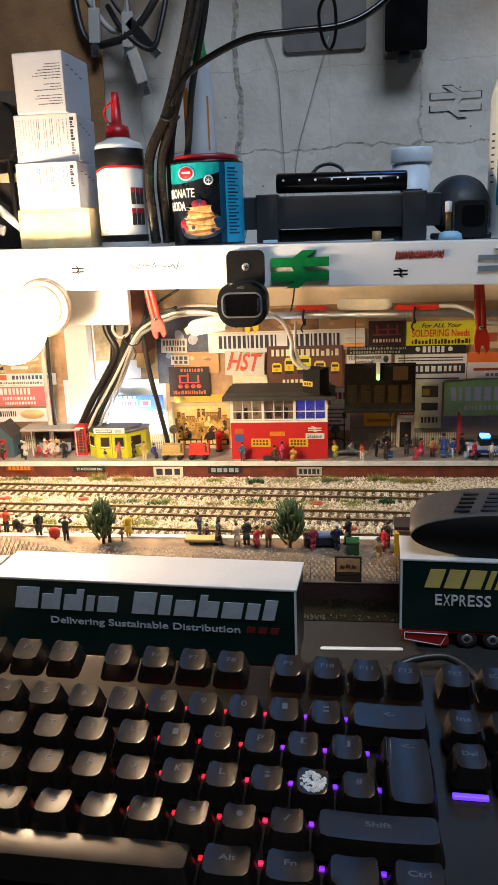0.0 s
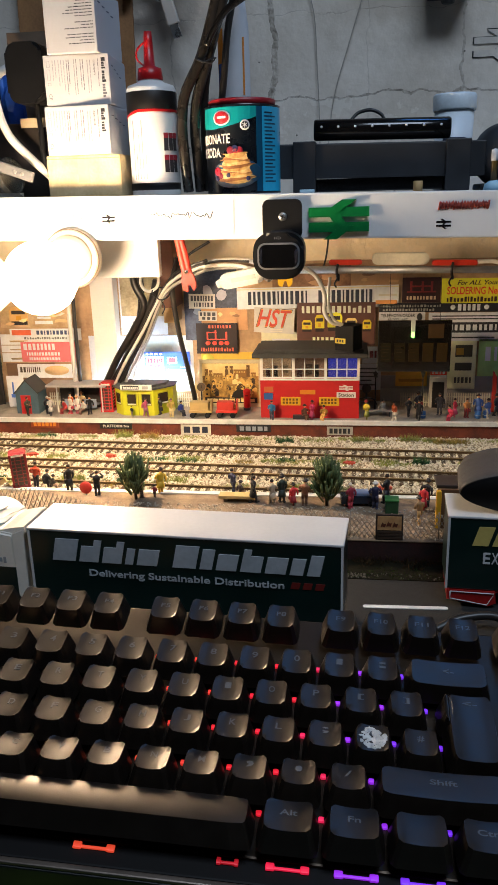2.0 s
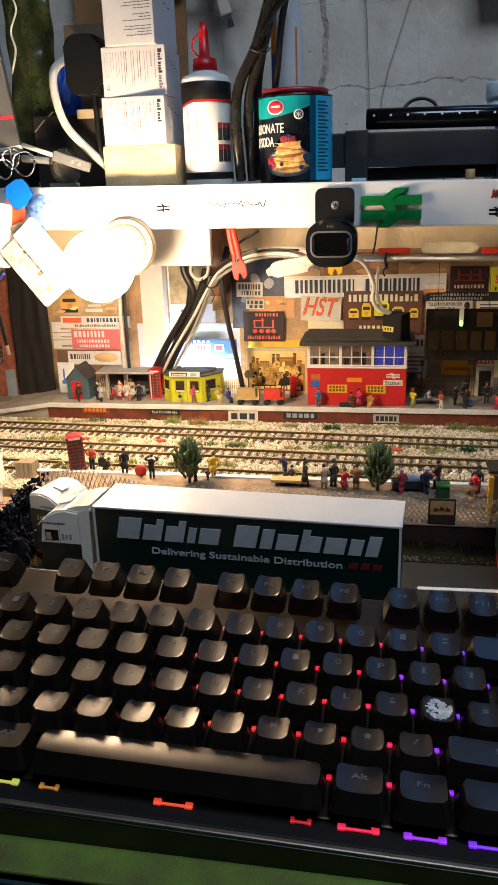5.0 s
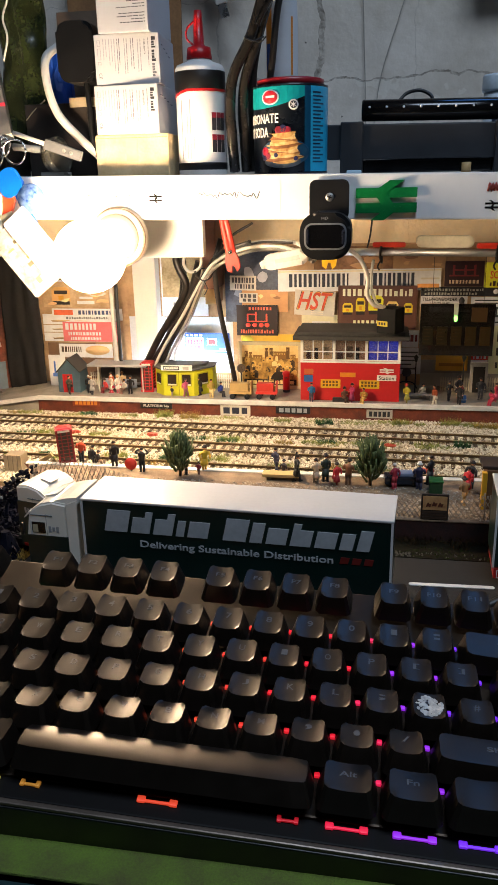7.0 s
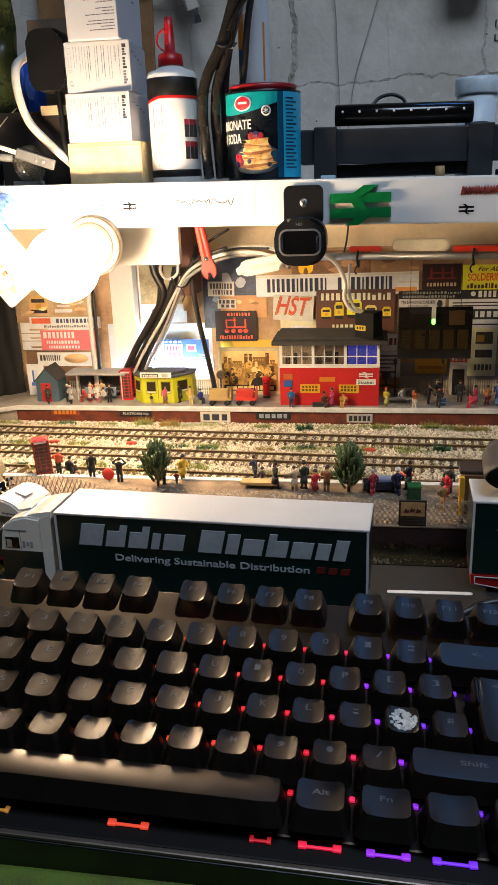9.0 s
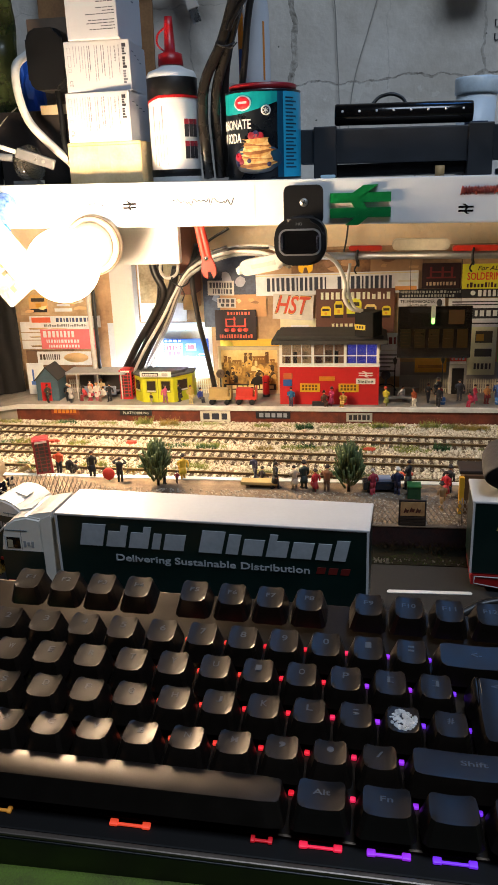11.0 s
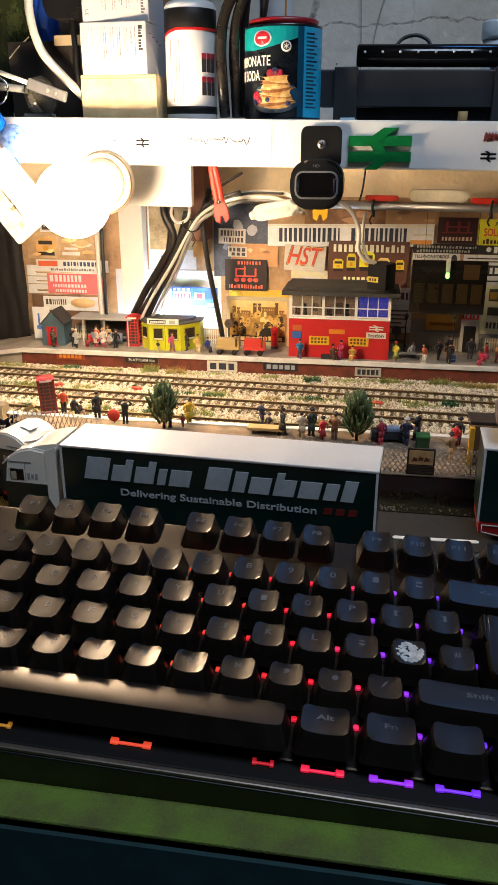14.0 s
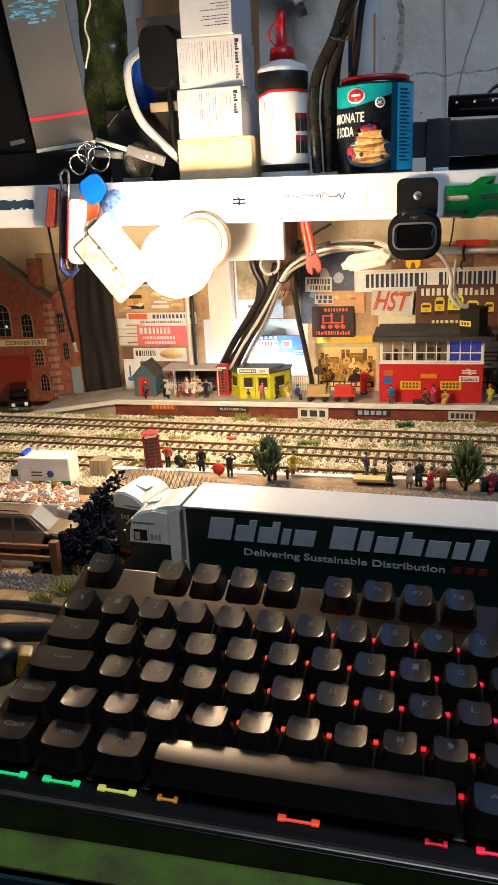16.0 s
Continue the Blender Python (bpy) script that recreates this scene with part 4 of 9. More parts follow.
for i in range(3):
    for j in range(2):
        a = radians(42 + i * 13)
        m = pose(0.0229 * math.sin(a), -0.0229 * math.cos(a), 0.0195 + j * 0.0185, 0, 0, math.degrees(a))
        part("picture_panel", moved(box(-0.0022, -0.0002, 0, 0.0022, 0.0002, 0.015), m), ink("2c2c30"), bt)
        part("picture_head", moved(box(-0.0022, -0.00035, 0.0105, 0.0022, 0.0002, 0.015), m), ink("9c2030"), bt)
for i in range(9):
    a = radians(-38 + i * 4.0)
    if i % 2 == 0:
        part("print_line", moved(box(-0.0003, -0.0002, 0, 0.0003, 0.0002, 0.050 - (i % 3) * .012), pose(0.0229 * math.sin(a), -0.0228 * math.cos(a), 0.014, 0, 0, math.degrees(a))), ink("9a9aa0"), bt)

# baking-powder tin
tn = thing("baking_tin", "round blue and black printed food tin with red plastic lid", "tin", at=(-0.0395, 0.785, shelf_z(-.04)))
R = 0.0335
part("body", lathe([(0.0001, 0), (R, 0), (R + .0006, 0.0012), (R, 0.0024), (R, 0.0725), (R + .0006, 0.0740), (R - .002, 0.0745), (0.0001, 0.0740)], 44), mat("tin_print_black", "10161e", 0.28, var=0.3, scale=60, clear=0.4), tn)
part("lid", lathe([(0.0001, 0.0741), (R - .004, 0.0741), (R - .003, 0.0790), (R - .005, 0.0800), (0.0001, 0.0795)], 40), mat("dark_red_lid", "9c2028", 0.35), tn, "dark red plastic lid")


def wrap(b, rr, off=0.0):
    """Bend a flat print round a tin: x along the surface."""
    xs = [v.co.x for v in b.verts]
    x = min(xs) + 0.0025
    while x < max(xs):
        bmesh.ops.bisect_plane(b, geom=b.verts[:] + b.edges[:] + b.faces[:], plane_co=(x, 0, 0), plane_no=(1, 0, 0))
        x += 0.0025
    for v in b.verts:
        a = (v.co.x + off) / rr
        d = rr - v.co.y
        v.co = Vector((d * math.sin(a), -d * math.cos(a), v.co.z))
    return b


TEAL, CYAN = ink("16979c", 0.3), ink("34b4dc", 0.3)
curved(-95, 28, lambda t: 0.058 - .006 * math.sin(3.1 * t) + .006 * t, 0.0722, TEAL, "teal_band", tn, R + .0003, label="teal top band")
curved(38, 100, 0.002, 0.0722, CYAN, "cyan_panel", tn, R + .0003, label="bright blue side panel")
curved(28, 38, 0.002, 0.0722, ink("12506e", 0.3), "blue_edge", tn, R + .0003)
for k in range(20):
    curved(42, 58 + (k * 7) % 14, 0.0665 - k * .0030, 0.0678 - k * .0030, ink("1c4c68" if k % 7 else "0c2c44"), "print_line", tn, R + .0005, n=4)
# badge, wheel and picture of pancakes
b = lathe([(0.0001, 0.0003), (0.0088, 0.0003), (0.0088, 0)], 26)
for v in b.verts:
    v.co = Vector((v.co.x, -v.co.z, v.co.y * .72))
part("badge", moved(wrap(moved(b, T((-0.0150, 0, 0.0635))), R + .0006), Matrix()), ink("d8dde0", 0.3), tn, "white oval badge")
b = lathe([(0.0001, 0.0003), (0.0074, 0.0003), (0.0074, 0)], 26)
for v in b.verts:
    v.co = Vector((v.co.x, -v.co.z, v.co.y * .70))
part("badge_red", wrap(moved(b, T((-0.0150, 0, 0.0635))), R + .0009), ink("c01f2c", 0.3), tn, "red centre of the badge")
part("badge_bar", wrap(box(-0.0195, -0.0002, 0.0630, -0.0105, 0, 0.0648), R + .0011), ink("e6e6e6"), tn)
b = lathe([(0.0001, 0.0003), (0.0045, 0.0003), (0.0045, 0)], 9)
for v in b.verts:
    v.co = Vector((v.co.x, -v.co.z, v.co.y))
part("wheel_print", wrap(moved(b, T((0.0065, 0, 0.0570))), R + .0005), ink("d8d8d4"), tn)
b = lathe([(0.0001, 0.0003), (0.0031, 0.0003), (0.0031, 0)], 14)
for v in b.verts:
    v.co = Vector((v.co.x, -v.co.z, v.co.y))
part("wheel_centre", wrap(moved(b, T((0.0065, 0, 0.0570))), R + .0008), ink("14202a"), tn)
for k in range(6):
    part("wheel_spoke", wrap(moved(box(-.0003, -.0002, 0, .0003, 0, .0024), pose(0.0065, 0, 0.0570, 0, 60 * k, 0)), R + .0011), ink("d8d8d4"), tn)
for txt, x, z, wd, h in (("BICARBONATE", -0.0590, 0.0425, 0.0520, 0.0080), ("OF SODA", -0.0470, 0.0312, 0.0300, 0.0082)):
    part("lettering", wrap(moved(letters(txt, wd, h, 0.0002), T((x, 0, z))), R + .0004), ink("e8e4da"), tn, "white lettering")
CAKE = [mat("pancake_print_%d" % q_, c_, 0.4, col2=d_, scale=220) for q_, (c_, d_) in enumerate((("d8b06a", "98642c"), ("a8703a", "6a3c18"), ("e0c48c", "b88848")))]
rnd = random.Random(17)
glowp = lathe([(0.0001, 0.0003), (0.0230, 0.0003), (0.0230, 0)], 30)
for v in glowp.verts:
    v.co = Vector((v.co.x, -v.co.z, v.co.y * .5))
part("blue_backing", wrap(moved(glowp, T((-0.0020, 0, 0.0180))), R + .0003), ink("1f4a66", 0.3), tn, "misty blue printed backing")
for k in range(13):
    t_ = k / 12
    wd = (0.0335 - .0110 * t_ ** 1.6) * rnd.uniform(.90, 1.06)
    z = 0.0125 + .0205 * t_
    ax = rnd.uniform(-.0016, .0016)
    b = bmesh.new()
    ring = []
    for i in range(26):
        a = 2 * math.pi * i / 26
        q = 1 + .10 * math.sin(3 * a + k * 2.1) + .06 * math.sin(5 * a + k)
        ring.append((wd / 2 * math.cos(a) * q, wd * .085 * math.sin(a) * q + .0010 * math.cos(2 * a + k)))
    prism(ring, -.0003, 0, b)
    part("pancake", wrap(moved(b, T((-0.0030 + ax, 0, z))), R + .0005 + k * .00007), CAKE[k % 3], tn)
for x, z, s, col in ((-0.0070, 0.0365, .0034, "8a1f2c"), (-0.0030, 0.0380, .0030, "2a2a4c"), (0.0010, 0.0363, .0034, "a02030"), (-0.0027, 0.0352, .0028, "b83a3c"), (-0.0205, 0.0195, .0036, "b02238"), (-0.0175, 0.0155, .0028, "8a1f34"), (-0.0210, 0.0135, .0022, "30305a"), (-0.0095, 0.016, .002, "2c2c50"), (0.0085, 0.013, .002, "30305a")):
    b = lathe([(0.0001, 0.0003), (s, 0.0003), (s, 0)], 12)
    for v in b.verts:
        v.co = Vector((v.co.x, -v.co.z, v.co.y))
    part("berry", wrap(moved(b, T((x, 0, z))), R + .0010), ink(col, 0.3), tn)
b = lathe([(0.0001, 0.0003), (0.0175, 0.0003), (0.0175, 0)], 20)
for v in b.verts:
    v.co = Vector((v.co.x, -v.co.z, v.co.y * .3))
part("plate_print", wrap(moved(b, T((-0.0040, 0, 0.0105))), R + .0004), ink("4a5560", 0.3), tn)

# PVA bottle behind the tin
pv = thing("craft_bottle", "translucent white glue bottle with green cone cap behind the tin", "bottle", at=(-0.054, 0.845, shelf_z(-.05)))
part("bottle", lathe([(0.0001, 0), (0.0150, 0), (0.0152, 0.002), (0.0152, 0.120), (0.0145, 0.150), (0.0128, 0.164), (0.0118, 0.172), (0.0001, 0.172)], 28), mat("milky_plastic", (0.62, 0.64, 0.66), 0.35, var=0.08), pv)
part("cap", lathe([(0.0115, 0.172), (0.0115, 0.178), (0.0095, 0.180), (0.0055, 0.212), (0.004, 0.214), (0.0001, 0.2145)], 20), mat("green_cap", "2f9a44", 0.4), pv, "green cone cap")
part("label", wrap(box(-0.0185, -0.0003, 0.086, -0.0090, 0, 0.148), 0.0153), ink("e08a1c"), pv, "orange and blue label strip")
part("label_edge", wrap(box(0.0105, -0.0003, 0.090, 0.0125, 0, 0.140), 0.0153), ink("d8882c"), pv)
part("label_bar", wrap(box(-0.0165, -0.0006, 0.092, -0.0110, 0, 0.118), 0.0153), ink("1f4f9c"), pv)

# cables hanging down by the tin
cb = thing("hanging_cables", "thick brown-black cables tied together beside the tin", "cable", at=(0, 0, 0))
part("cable", tube([(-0.036, .79, .52), (-0.046, .782, .460), (-0.0610, .778, .405), (-0.0735, .776, .368), (-0.0895, .776, .338), (-0.0935, .776, .312), (-0.0925, .776, .285), (-0.0915, .782, shelf_z(-.09) + .003)], 0.0050), M_CABBR, cb)
part("cable", tube([(-0.030, .792, .52), (-0.040, .784, .458), (-0.0560, .780, .404), (-0.0690, .782, .366), (-0.0800, .782, .335), (-0.0835, .784, .308), (-0.0825, .786, .282), (-0.0820, .790, shelf_z(-.082) + .003)], 0.0048), M_CABBR, cb)
part("cable", tube([(-0.033, .799, .52), (-0.043, .792, .460), (-0.0590, .789, .404), (-0.0700, .792, .366), (-0.0760, .796, .33), (-0.076, .796, shelf_z(-.076) + .003)], 0.0042), M_CABB, cb)
part("cable", tube([(-0.028, .806, .52), (-0.038, .802, .455), (-0.052, .80, .395), (-0.0585, .80, .345), (-0.068, .80, .29), (-0.070, .80, shelf_z(-.07) + .002)], 0.0032), M_CABB, cb)
part("cable_tie", tube([(-0.0770, .7705, .3655), (-0.0705, .7705, .3630), (-0.0645, .774, .3655), (-0.0645, .788, .3690), (-0.0760, .788, .371), (-0.0780, .775, .3675), (-0.0770, .7705, .3655)], 0.0009, 6, 6), M_BLACK, cb, "black twist tie")
part("tie_tail", tube([(-0.0700, .7705, .363), (-0.0630, .765, .361), (-0.0580, .764, .365)], 0.0006, 5), M_BLACK, cb)
cb = thing("looped_cable", "glossy black cable swinging across the wall in a loop", "cable", at=(0, 0, 0))
part("cable", tube([(-0.0665, .770, .376), (-0.0600, .765, .386), (-0.0430, .758, .4025), (0.003, .752, .4215), (0.045, .752, .4255), (0.0845, .752, .4275), (0.112, .755, .438), (0.135, .76, .460), (0.15, .77, .51)], 0.0030), M_GLOSSB, cb)
part("loop", tube([(0.0760, .752, .455), (0.0680, .750, .440), (0.0700, .749, .420), (0.0765, .749, .409), (0.0815, .750, .420), (0.0815, .751, .440), (0.0780, .752, .455)], 0.0015), M_GLOSSB, cb)

# speaker tube on its stand
sb = thing("sound_bar", "black cylindrical sound bar lying on a dark grey bracket", "speaker", at=(0, 0, 0))
part("tube", lathe([(0.0001, 0), (0.0085, 0.0004), (0.0093, 0.0018), (0.0093, 0.1222), (0.0085, 0.1236), (0.0001, 0.124)], 26, m=pose(0.024, 0.806, 0.3062, 0, 90.9, 0)), M_GLOSSB, sb)
# row of white dots painted for the highlights along the tube
for k in range(8):
    part("stud", lathe([(0.0001, 0.0006), (0.0011, 0.0004), (0.0012, 0)], 8, m=pose(0.0315 + k * .0153, 0.7970, 0.3083 - k * .00024, 80, 0, 0)), ink("e4e4e8", 0.2), sb, "small white dot painted as a highlight")
part("carry_loop", tube([(0.058, .812, .3140), (0.065, .815, .3205), (0.076, .815, .3225), (0.085, .815, .3190), (0.0885, .812, .3140)], 0.0016), M_BLACK, sb)
st = thing("speaker_bracket", "dark grey plastic bracket with two end blocks on the shelf", "bracket", at=(0, 0, 0))
part("beam", moved(box(-0.007, 0, -0.0150, 0.178, 0.030, 0.0148, 0.0012), pose(0, 0.789, 0.2792, 0, 0.7, 0)), M_DGREY, st)
for x0, x1 in ((0.0060, 0.0266), (0.1427, 0.1645)):
    part("end_block", box(x0, 0.7845, shelf_z(x0), x1, 0.822, 0.2958 - x0 * .014, 0.0010), M_DGREY, st)
part("lower_bar", box(0.027, 0.794, shelf_z(0), 0.1425, 0.816, 0.2630, 0.0010), M_GLOSSB, st, "gloss black bar under the beam")
tagged(part("white_filler", box(0.0125, 0.7775, shelf_z(.012), 0.026, 0.784, shelf_z(.012) + .003, 0.001), ink("b9d4e0")), "pale blue putty lump on the shelf", "putty")
tagged(part("putty_lump", lathe([(0.0110, 0), (0.0100, 0.005), (0.006, 0.0075), (0.0001, 0.008)], 9, m=T((0.182, 0.752, shelf_z(.182)))), ink("9cc9e2")), "pale blue putty lump on the shelf", "putty")
tagged(part("cork", lathe([(0.0001, 0), (0.0042, 0), (0.0042, 0.009), (0.0001, 0.009)], 14, m=T((0.119, 0.785, shelf_z(.119)))), M_WOOD), "small cork under the bracket", "cork")
# tub
tb = thing("plastic_tub", "small pale blue-white plastic tub with screw lid", "tub", at=(0.1555, 0.850, shelf_z(.155)))
part("tub", lathe([(0.0001, 0), (0.0165, 0), (0.0185, 0.072), (0.0001, 0.072)], 30), mat("pale_tub", (0.66, 0.74, 0.80), 0.35, var=0.06), tb)
part("lid", lathe([(0.0001, 0.072), (0.0198, 0.072), (0.0203, 0.074), (0.0203, 0.085), (0.0190, 0.087), (0.0001, 0.087)], 30), mat("pale_lid", (0.68, 0.78, 0.85), 0.35), tb, "pale blue lid")
for k in range(2):
    part("print_bar", wrap(box(-0.012, -0.0003, 0.045 - k * .006, 0.010 - k * .004, 0, 0.048 - k * .006), 0.0182), ink("26324c"), tb)
# headphone-like dome and clip
dm = thing("headphones", "black headphone dome with a chrome-sided clip on the shelf", "headphones", at=(0.1965, 0.795, shelf_z(.196)))
part("dome", lathe([(0.0001, -0.012), (0.026, -0.012), (0.0290, -0.002), (0.0270, 0.008), (0.018, 0.017), (0.0001, 0.021)], 30, m=pose(0.0, 0.012, 0.0305, 65, 0, -10)), M_DGREY, dm)
part("yoke", moved(rounded(0.034, 0.032, 0.008, -0.004, 0.004, 0.001), T((0.006, -0.020, 0.018))), M_BLACK, dm)
part("yoke_panel", moved(rounded(0.020, 0.017, 0.004, -0.0055, -0.0038, 0.0006), T((0.008, -0.020, 0.021))), M_GLOSSB, dm)
for x in (-0.0095, 0.0215):
    part("chrome_trim", box(x - .0008, -0.0250, 0.004, x + .0008, -0.0240, 0.032), M_CHROME, dm)
part("base", box(-0.024, -0.018, 0, 0.026, 0.03, 0.006, 0.002), M_BLACK, dm)
vl = thing("sample_vial", "small vial of brown liquid with white label standing by the clip", "vial", at=(0.1815, 0.764, shelf_z(.181)))
part("glass", lathe([(0.0001, 0), (0.0026, 0), (0.0026, 0.028), (0.0018, 0.031), (0.0001, 0.031)], 14), mat("amber_glass", "6a5228", 0.15), vl)
part("cap", lathe([(0.0030, 0.024), (0.0030, 0.033), (0.0001, 0.034)], 14), ink("cfd4d8"), vl, "white cap")
# bottle at the right end
rb = thing("spray_bottle", "white bottle with a teal label at the shelf end", "bottle", at=(0.250, 0.815, shelf_z(.24)))
part("bottle", lathe([(0.0001, 0), (0.025, 0), (0.026, 0.002), (0.026, 0.125), (0.022, 0.140), (0.012, 0.146), (0.0001, 0.146)], 30), mat("spray_white", (0.70, 0.71, 0.70), 0.3, var=0.06), rb)
part("label", wrap(box(-0.024, -0.0003, 0.030, 0.03, 0, 0.100), 0.0261), ink("0f6f7c"), rb, "teal label")
for k in range(8):
    part("print_line", wrap(box(-0.0340, -0.0003, 0.050 + k * .006, -0.0290, 0, 0.0515 + k * .006), 0.0261), ink("2a3a40"), rb)

# things high on the wall
d = thing("wall_plate", "taupe square plate screwed to the plaster wall", "plate", at=(0.0695, WALL_Y, 0.478))
part("plate", rounded(0.088, 0.062, 0.004, -0.004, 0.0, 0.001), mat("taupe_plastic", (0.16, 0.14, 0.125), 0.6), d)
d = thing("power_adaptor", "black power adaptor box hanging high on the wall", "adaptor", at=(0.1520, WALL_Y, 0.4820))
part("case", rounded(0.042, 0.095, 0.004, -0.040, 0.0, 0.0015), M_GLOSSB, d)
part("nipple", lathe([(0.0001, 0), (0.006, 0), (0.0085, 0.006), (0.0085, 0.009)], 6, m=pose(0, -0.02, -0.0545)), M_BLACK, d)
s = thing("wall_arrow_sign", "white cut-out double-arrow sign with dark outline on the plaster", "sign", at=(0.2085, WALL_Y - .0002, 0.3895))
arrows(0.055, 0.034, 0.0008, M_BLACK, "outline", s, (0, 0, 0))
arrows(0.0526, 0.0318, 0.0014, mat("sign_grey", (0.64, 0.585, 0.51), 0.8), "face", s, (0, 0, 0), "pale face of the sign")
M_USBW = mat("usb_grey", (0.50, 0.47, 0.43), 0.45, var=0.1)
for x, z, L, lean, body in ((-0.1725, 0.461, 0.060, 3, M_USBW), (-0.1365, 0.455, 0.045, 2, M_USBW), (-0.1235, 0.420, 0.045, -16, M_USBW), (-0.113, 0.455, 0.038, -40, M_BLACK)):
    u = thing("usb_plug", "hanging USB plug on its cable before the plaster wall", "plug", "hanging plugs", at=pose(x, 0.905, z, 0, lean, 0))
    part("shell", box(-0.0060, -0.003, 0, 0.0060, 0.003, 0.034, 0.0012), body, u)
    part("contact", box(-0.0046, -0.0018, -0.013, 0.0046, 0.0018, 0.0, 0.0003), M_CHROME, u, "bright metal contact")
    part("cord", tube([(0, 0, 0.032), (0.001, 0, 0.06), (0.01 - .04 * x, 0.01, 0.10), (0.02, 0.015, 0.16)], 0.0018), body, u)
for pts, r_, m_ in (([(-0.20, .92, .55), (-0.185, .91, .47), (-0.150, .905, .462), (-0.120, .905, .480), (-0.085, .91, .53)], .004, M_CABB),
                    ([(-0.16, .92, .50), (-0.140, .905, .470), (-0.112, .903, .452), (-0.10, .908, .478), (-0.09, .92, .53)], .003, M_CABB),
                    ([(-0.19, .925, .52), (-0.155, .915, .475), (-0.120, .91, .485), (-0.1, .92, .52)], .003, M_USBW)):
    c = thing("wall_cable", "coiled cable hanging high on the plaster wall", "cable", "wall cables", at=(0, 0, 0))
    part("cord", tube(pts, r_), m_, c)
c = thing("thin_wire", "thin wire trailing down the plaster wall", "wire", at=(0, 0, 0))
part("strand", tube([(0.005, .937, .47), (0.018, .936, .43), (0.0215, .936, .38), (0.024, .934, .33), (0.026, .925, .25)], 0.0005, 5), ink("9a948a"), c)
c = thing("thin_wire", "thin wire trailing down the plaster wall", "wire", at=(0, 0, 0))
part("strand", tube([(0.074, .935, .46), (0.055, .936, .40), (0.038, .936, .34), (0.030, .93, .25)], 0.0005, 5), ink("a8a298"), c)

# left end: adaptor, cable, bags, grey box, keys
a = thing("plug_adaptor", "black rounded mains adaptor on its lead beside the cartons", "adaptor", at=(-0.2330, 0.765, 0.3610))
part("case", rounded(0.0345, 0.0505, 0.009, 0.0, 0.028, 0.003), M_BLACK, a)
part("lead", tube([(0.004, 0.012, -0.024), (0.006, 0.010, -0.045), (0.008, 0.008, -0.075), (0.017, 0.010, shelf_z(-.22) - .361 + .003)], 0.0026), M_BLACK, a)
a = thing("card_box", "open brown card box standing behind the adaptor", "box", at=(-0.2535, 0.83, shelf_z(-.25)))
part("body", box(-0.0225, 0, 0, 0.030, 0.07, 0.078, 0.001), mat("brown_card", "7d6a55", 0.7), a)
part("flap", moved(box(-0.0225, 0, 0, 0.030, 0.0015, 0.075), pose(0, 0.001, 0.078, -4)), mat("brown_card_flap", "6d5a48", 0.7), a)
part("white_tape", box(-0.0225, -0.0006, 0.056, 0.030, 0, 0.064), ink("d8d2c4"), a)
a = thing("brown_board", "brown hardboard sheet leaning on the wall behind the cartons", "board", at=pose(-0.2950, 0.9050, shelf_z(-.29), -4, 0, 0))
part("sheet", box(0, 0, 0, 0.125, 0.004, 0.260, 0.0006), mat("hardboard", "a87a4c", 0.75, col2="7a5636", scale=25, bump=0.1), a)
a = thing("white_lead", "thick white cable curving down to a connector on the shelf", "cable", at=(0, 0, 0))
part("cord", tube([(-0.262, .80, .372), (-0.2655, .775, .358), (-0.2635, .768, .335), (-0.255, .766, .310), (-0.238, .768, .290), (-0.224, .775, .275), (-.215, .79, .262)], 0.0040), M_CABW, a)
a = thing("blue_bag", "crumpled blue plastic bag behind the adaptor", "bag", at=(-0.276, 0.828, shelf_z(-.276)))
b = bmesh.new()
bmesh.ops.create_icosphere(b, subdivisions=3, radius=0.5)
for v in b.verts:
    q = v.co.copy()
    v.co = Vector((q.x * 0.034, q.y * 0.03, (q.z + .5) * 0.118)) * (1 + .16 * noise.noise(q * 6))
    v.co.z = max(v.co.z, 0)
part("bag", b, ink("1f4fb0", 0.35), a)
# block added to fill the dark area behind the white lead
a = thing("dark_block", "dark brown block filling the dark area behind the keys", "box", at=(-0.2990, 0.792, shelf_z(-.299)))
part("body", box(0, 0, 0, 0.074, 0.018, 0.066, 0.0008), mat("dark_brown_block", (0.022, 0.016, 0.012), 0.6), a)
part("lid_edge", box(0.046, -0.0006, 0.062, 0.0735, 0.017, 0.0705, 0.0006), ink("b9aa8c"), a, "cream lid edge")
a = thing("clear_bag", "greenish clear plastic packet leaning beside the grey box", "bag", at=(-0.300, 0.800, shelf_z(-.3)))
b = bmesh.new()
bmesh.ops.create_grid(b, x_segments=14, y_segments=26, size=0.5)
for v in b.verts:
    q = v.co.copy()
    v.co = Vector((q.x * 0.048, .006 * noise.noise(Vector((q.x * 5, q.y * 7, 1))) + .012 * abs(q.x), (q.y + .5) * 0.185 + .004 * noise.noise(q * 9) + .004))
r_ = bmesh.ops.extrude_face_region(b, geom=b.faces[:])
bmesh.ops.translate(b, vec=(0, 0.002, 0), verts=[v for v in r_["geom"] if isinstance(v, bmesh.types.BMVert)])
part("film", b, mat("green_packet", "3a4224", 0.2, col2="14180c", scale=40, clear=0.6), a, smooth=True)
part("top_seal", box(-0.023, -0.001, 0.178, 0.023, 0.004, 0.186, 0.0004), mat("packet_seal", "6a6248", 0.3), a, "crimped top seal")
part("white_string", tube([(-0.010, -.006, .176), (-0.004, -.008, .160), (-0.012, -.007, .142), (-0.009, -.008, .125), (-0.016, -.007, .105)], 0.0010, 6), M_CABW, a, "loose white string")
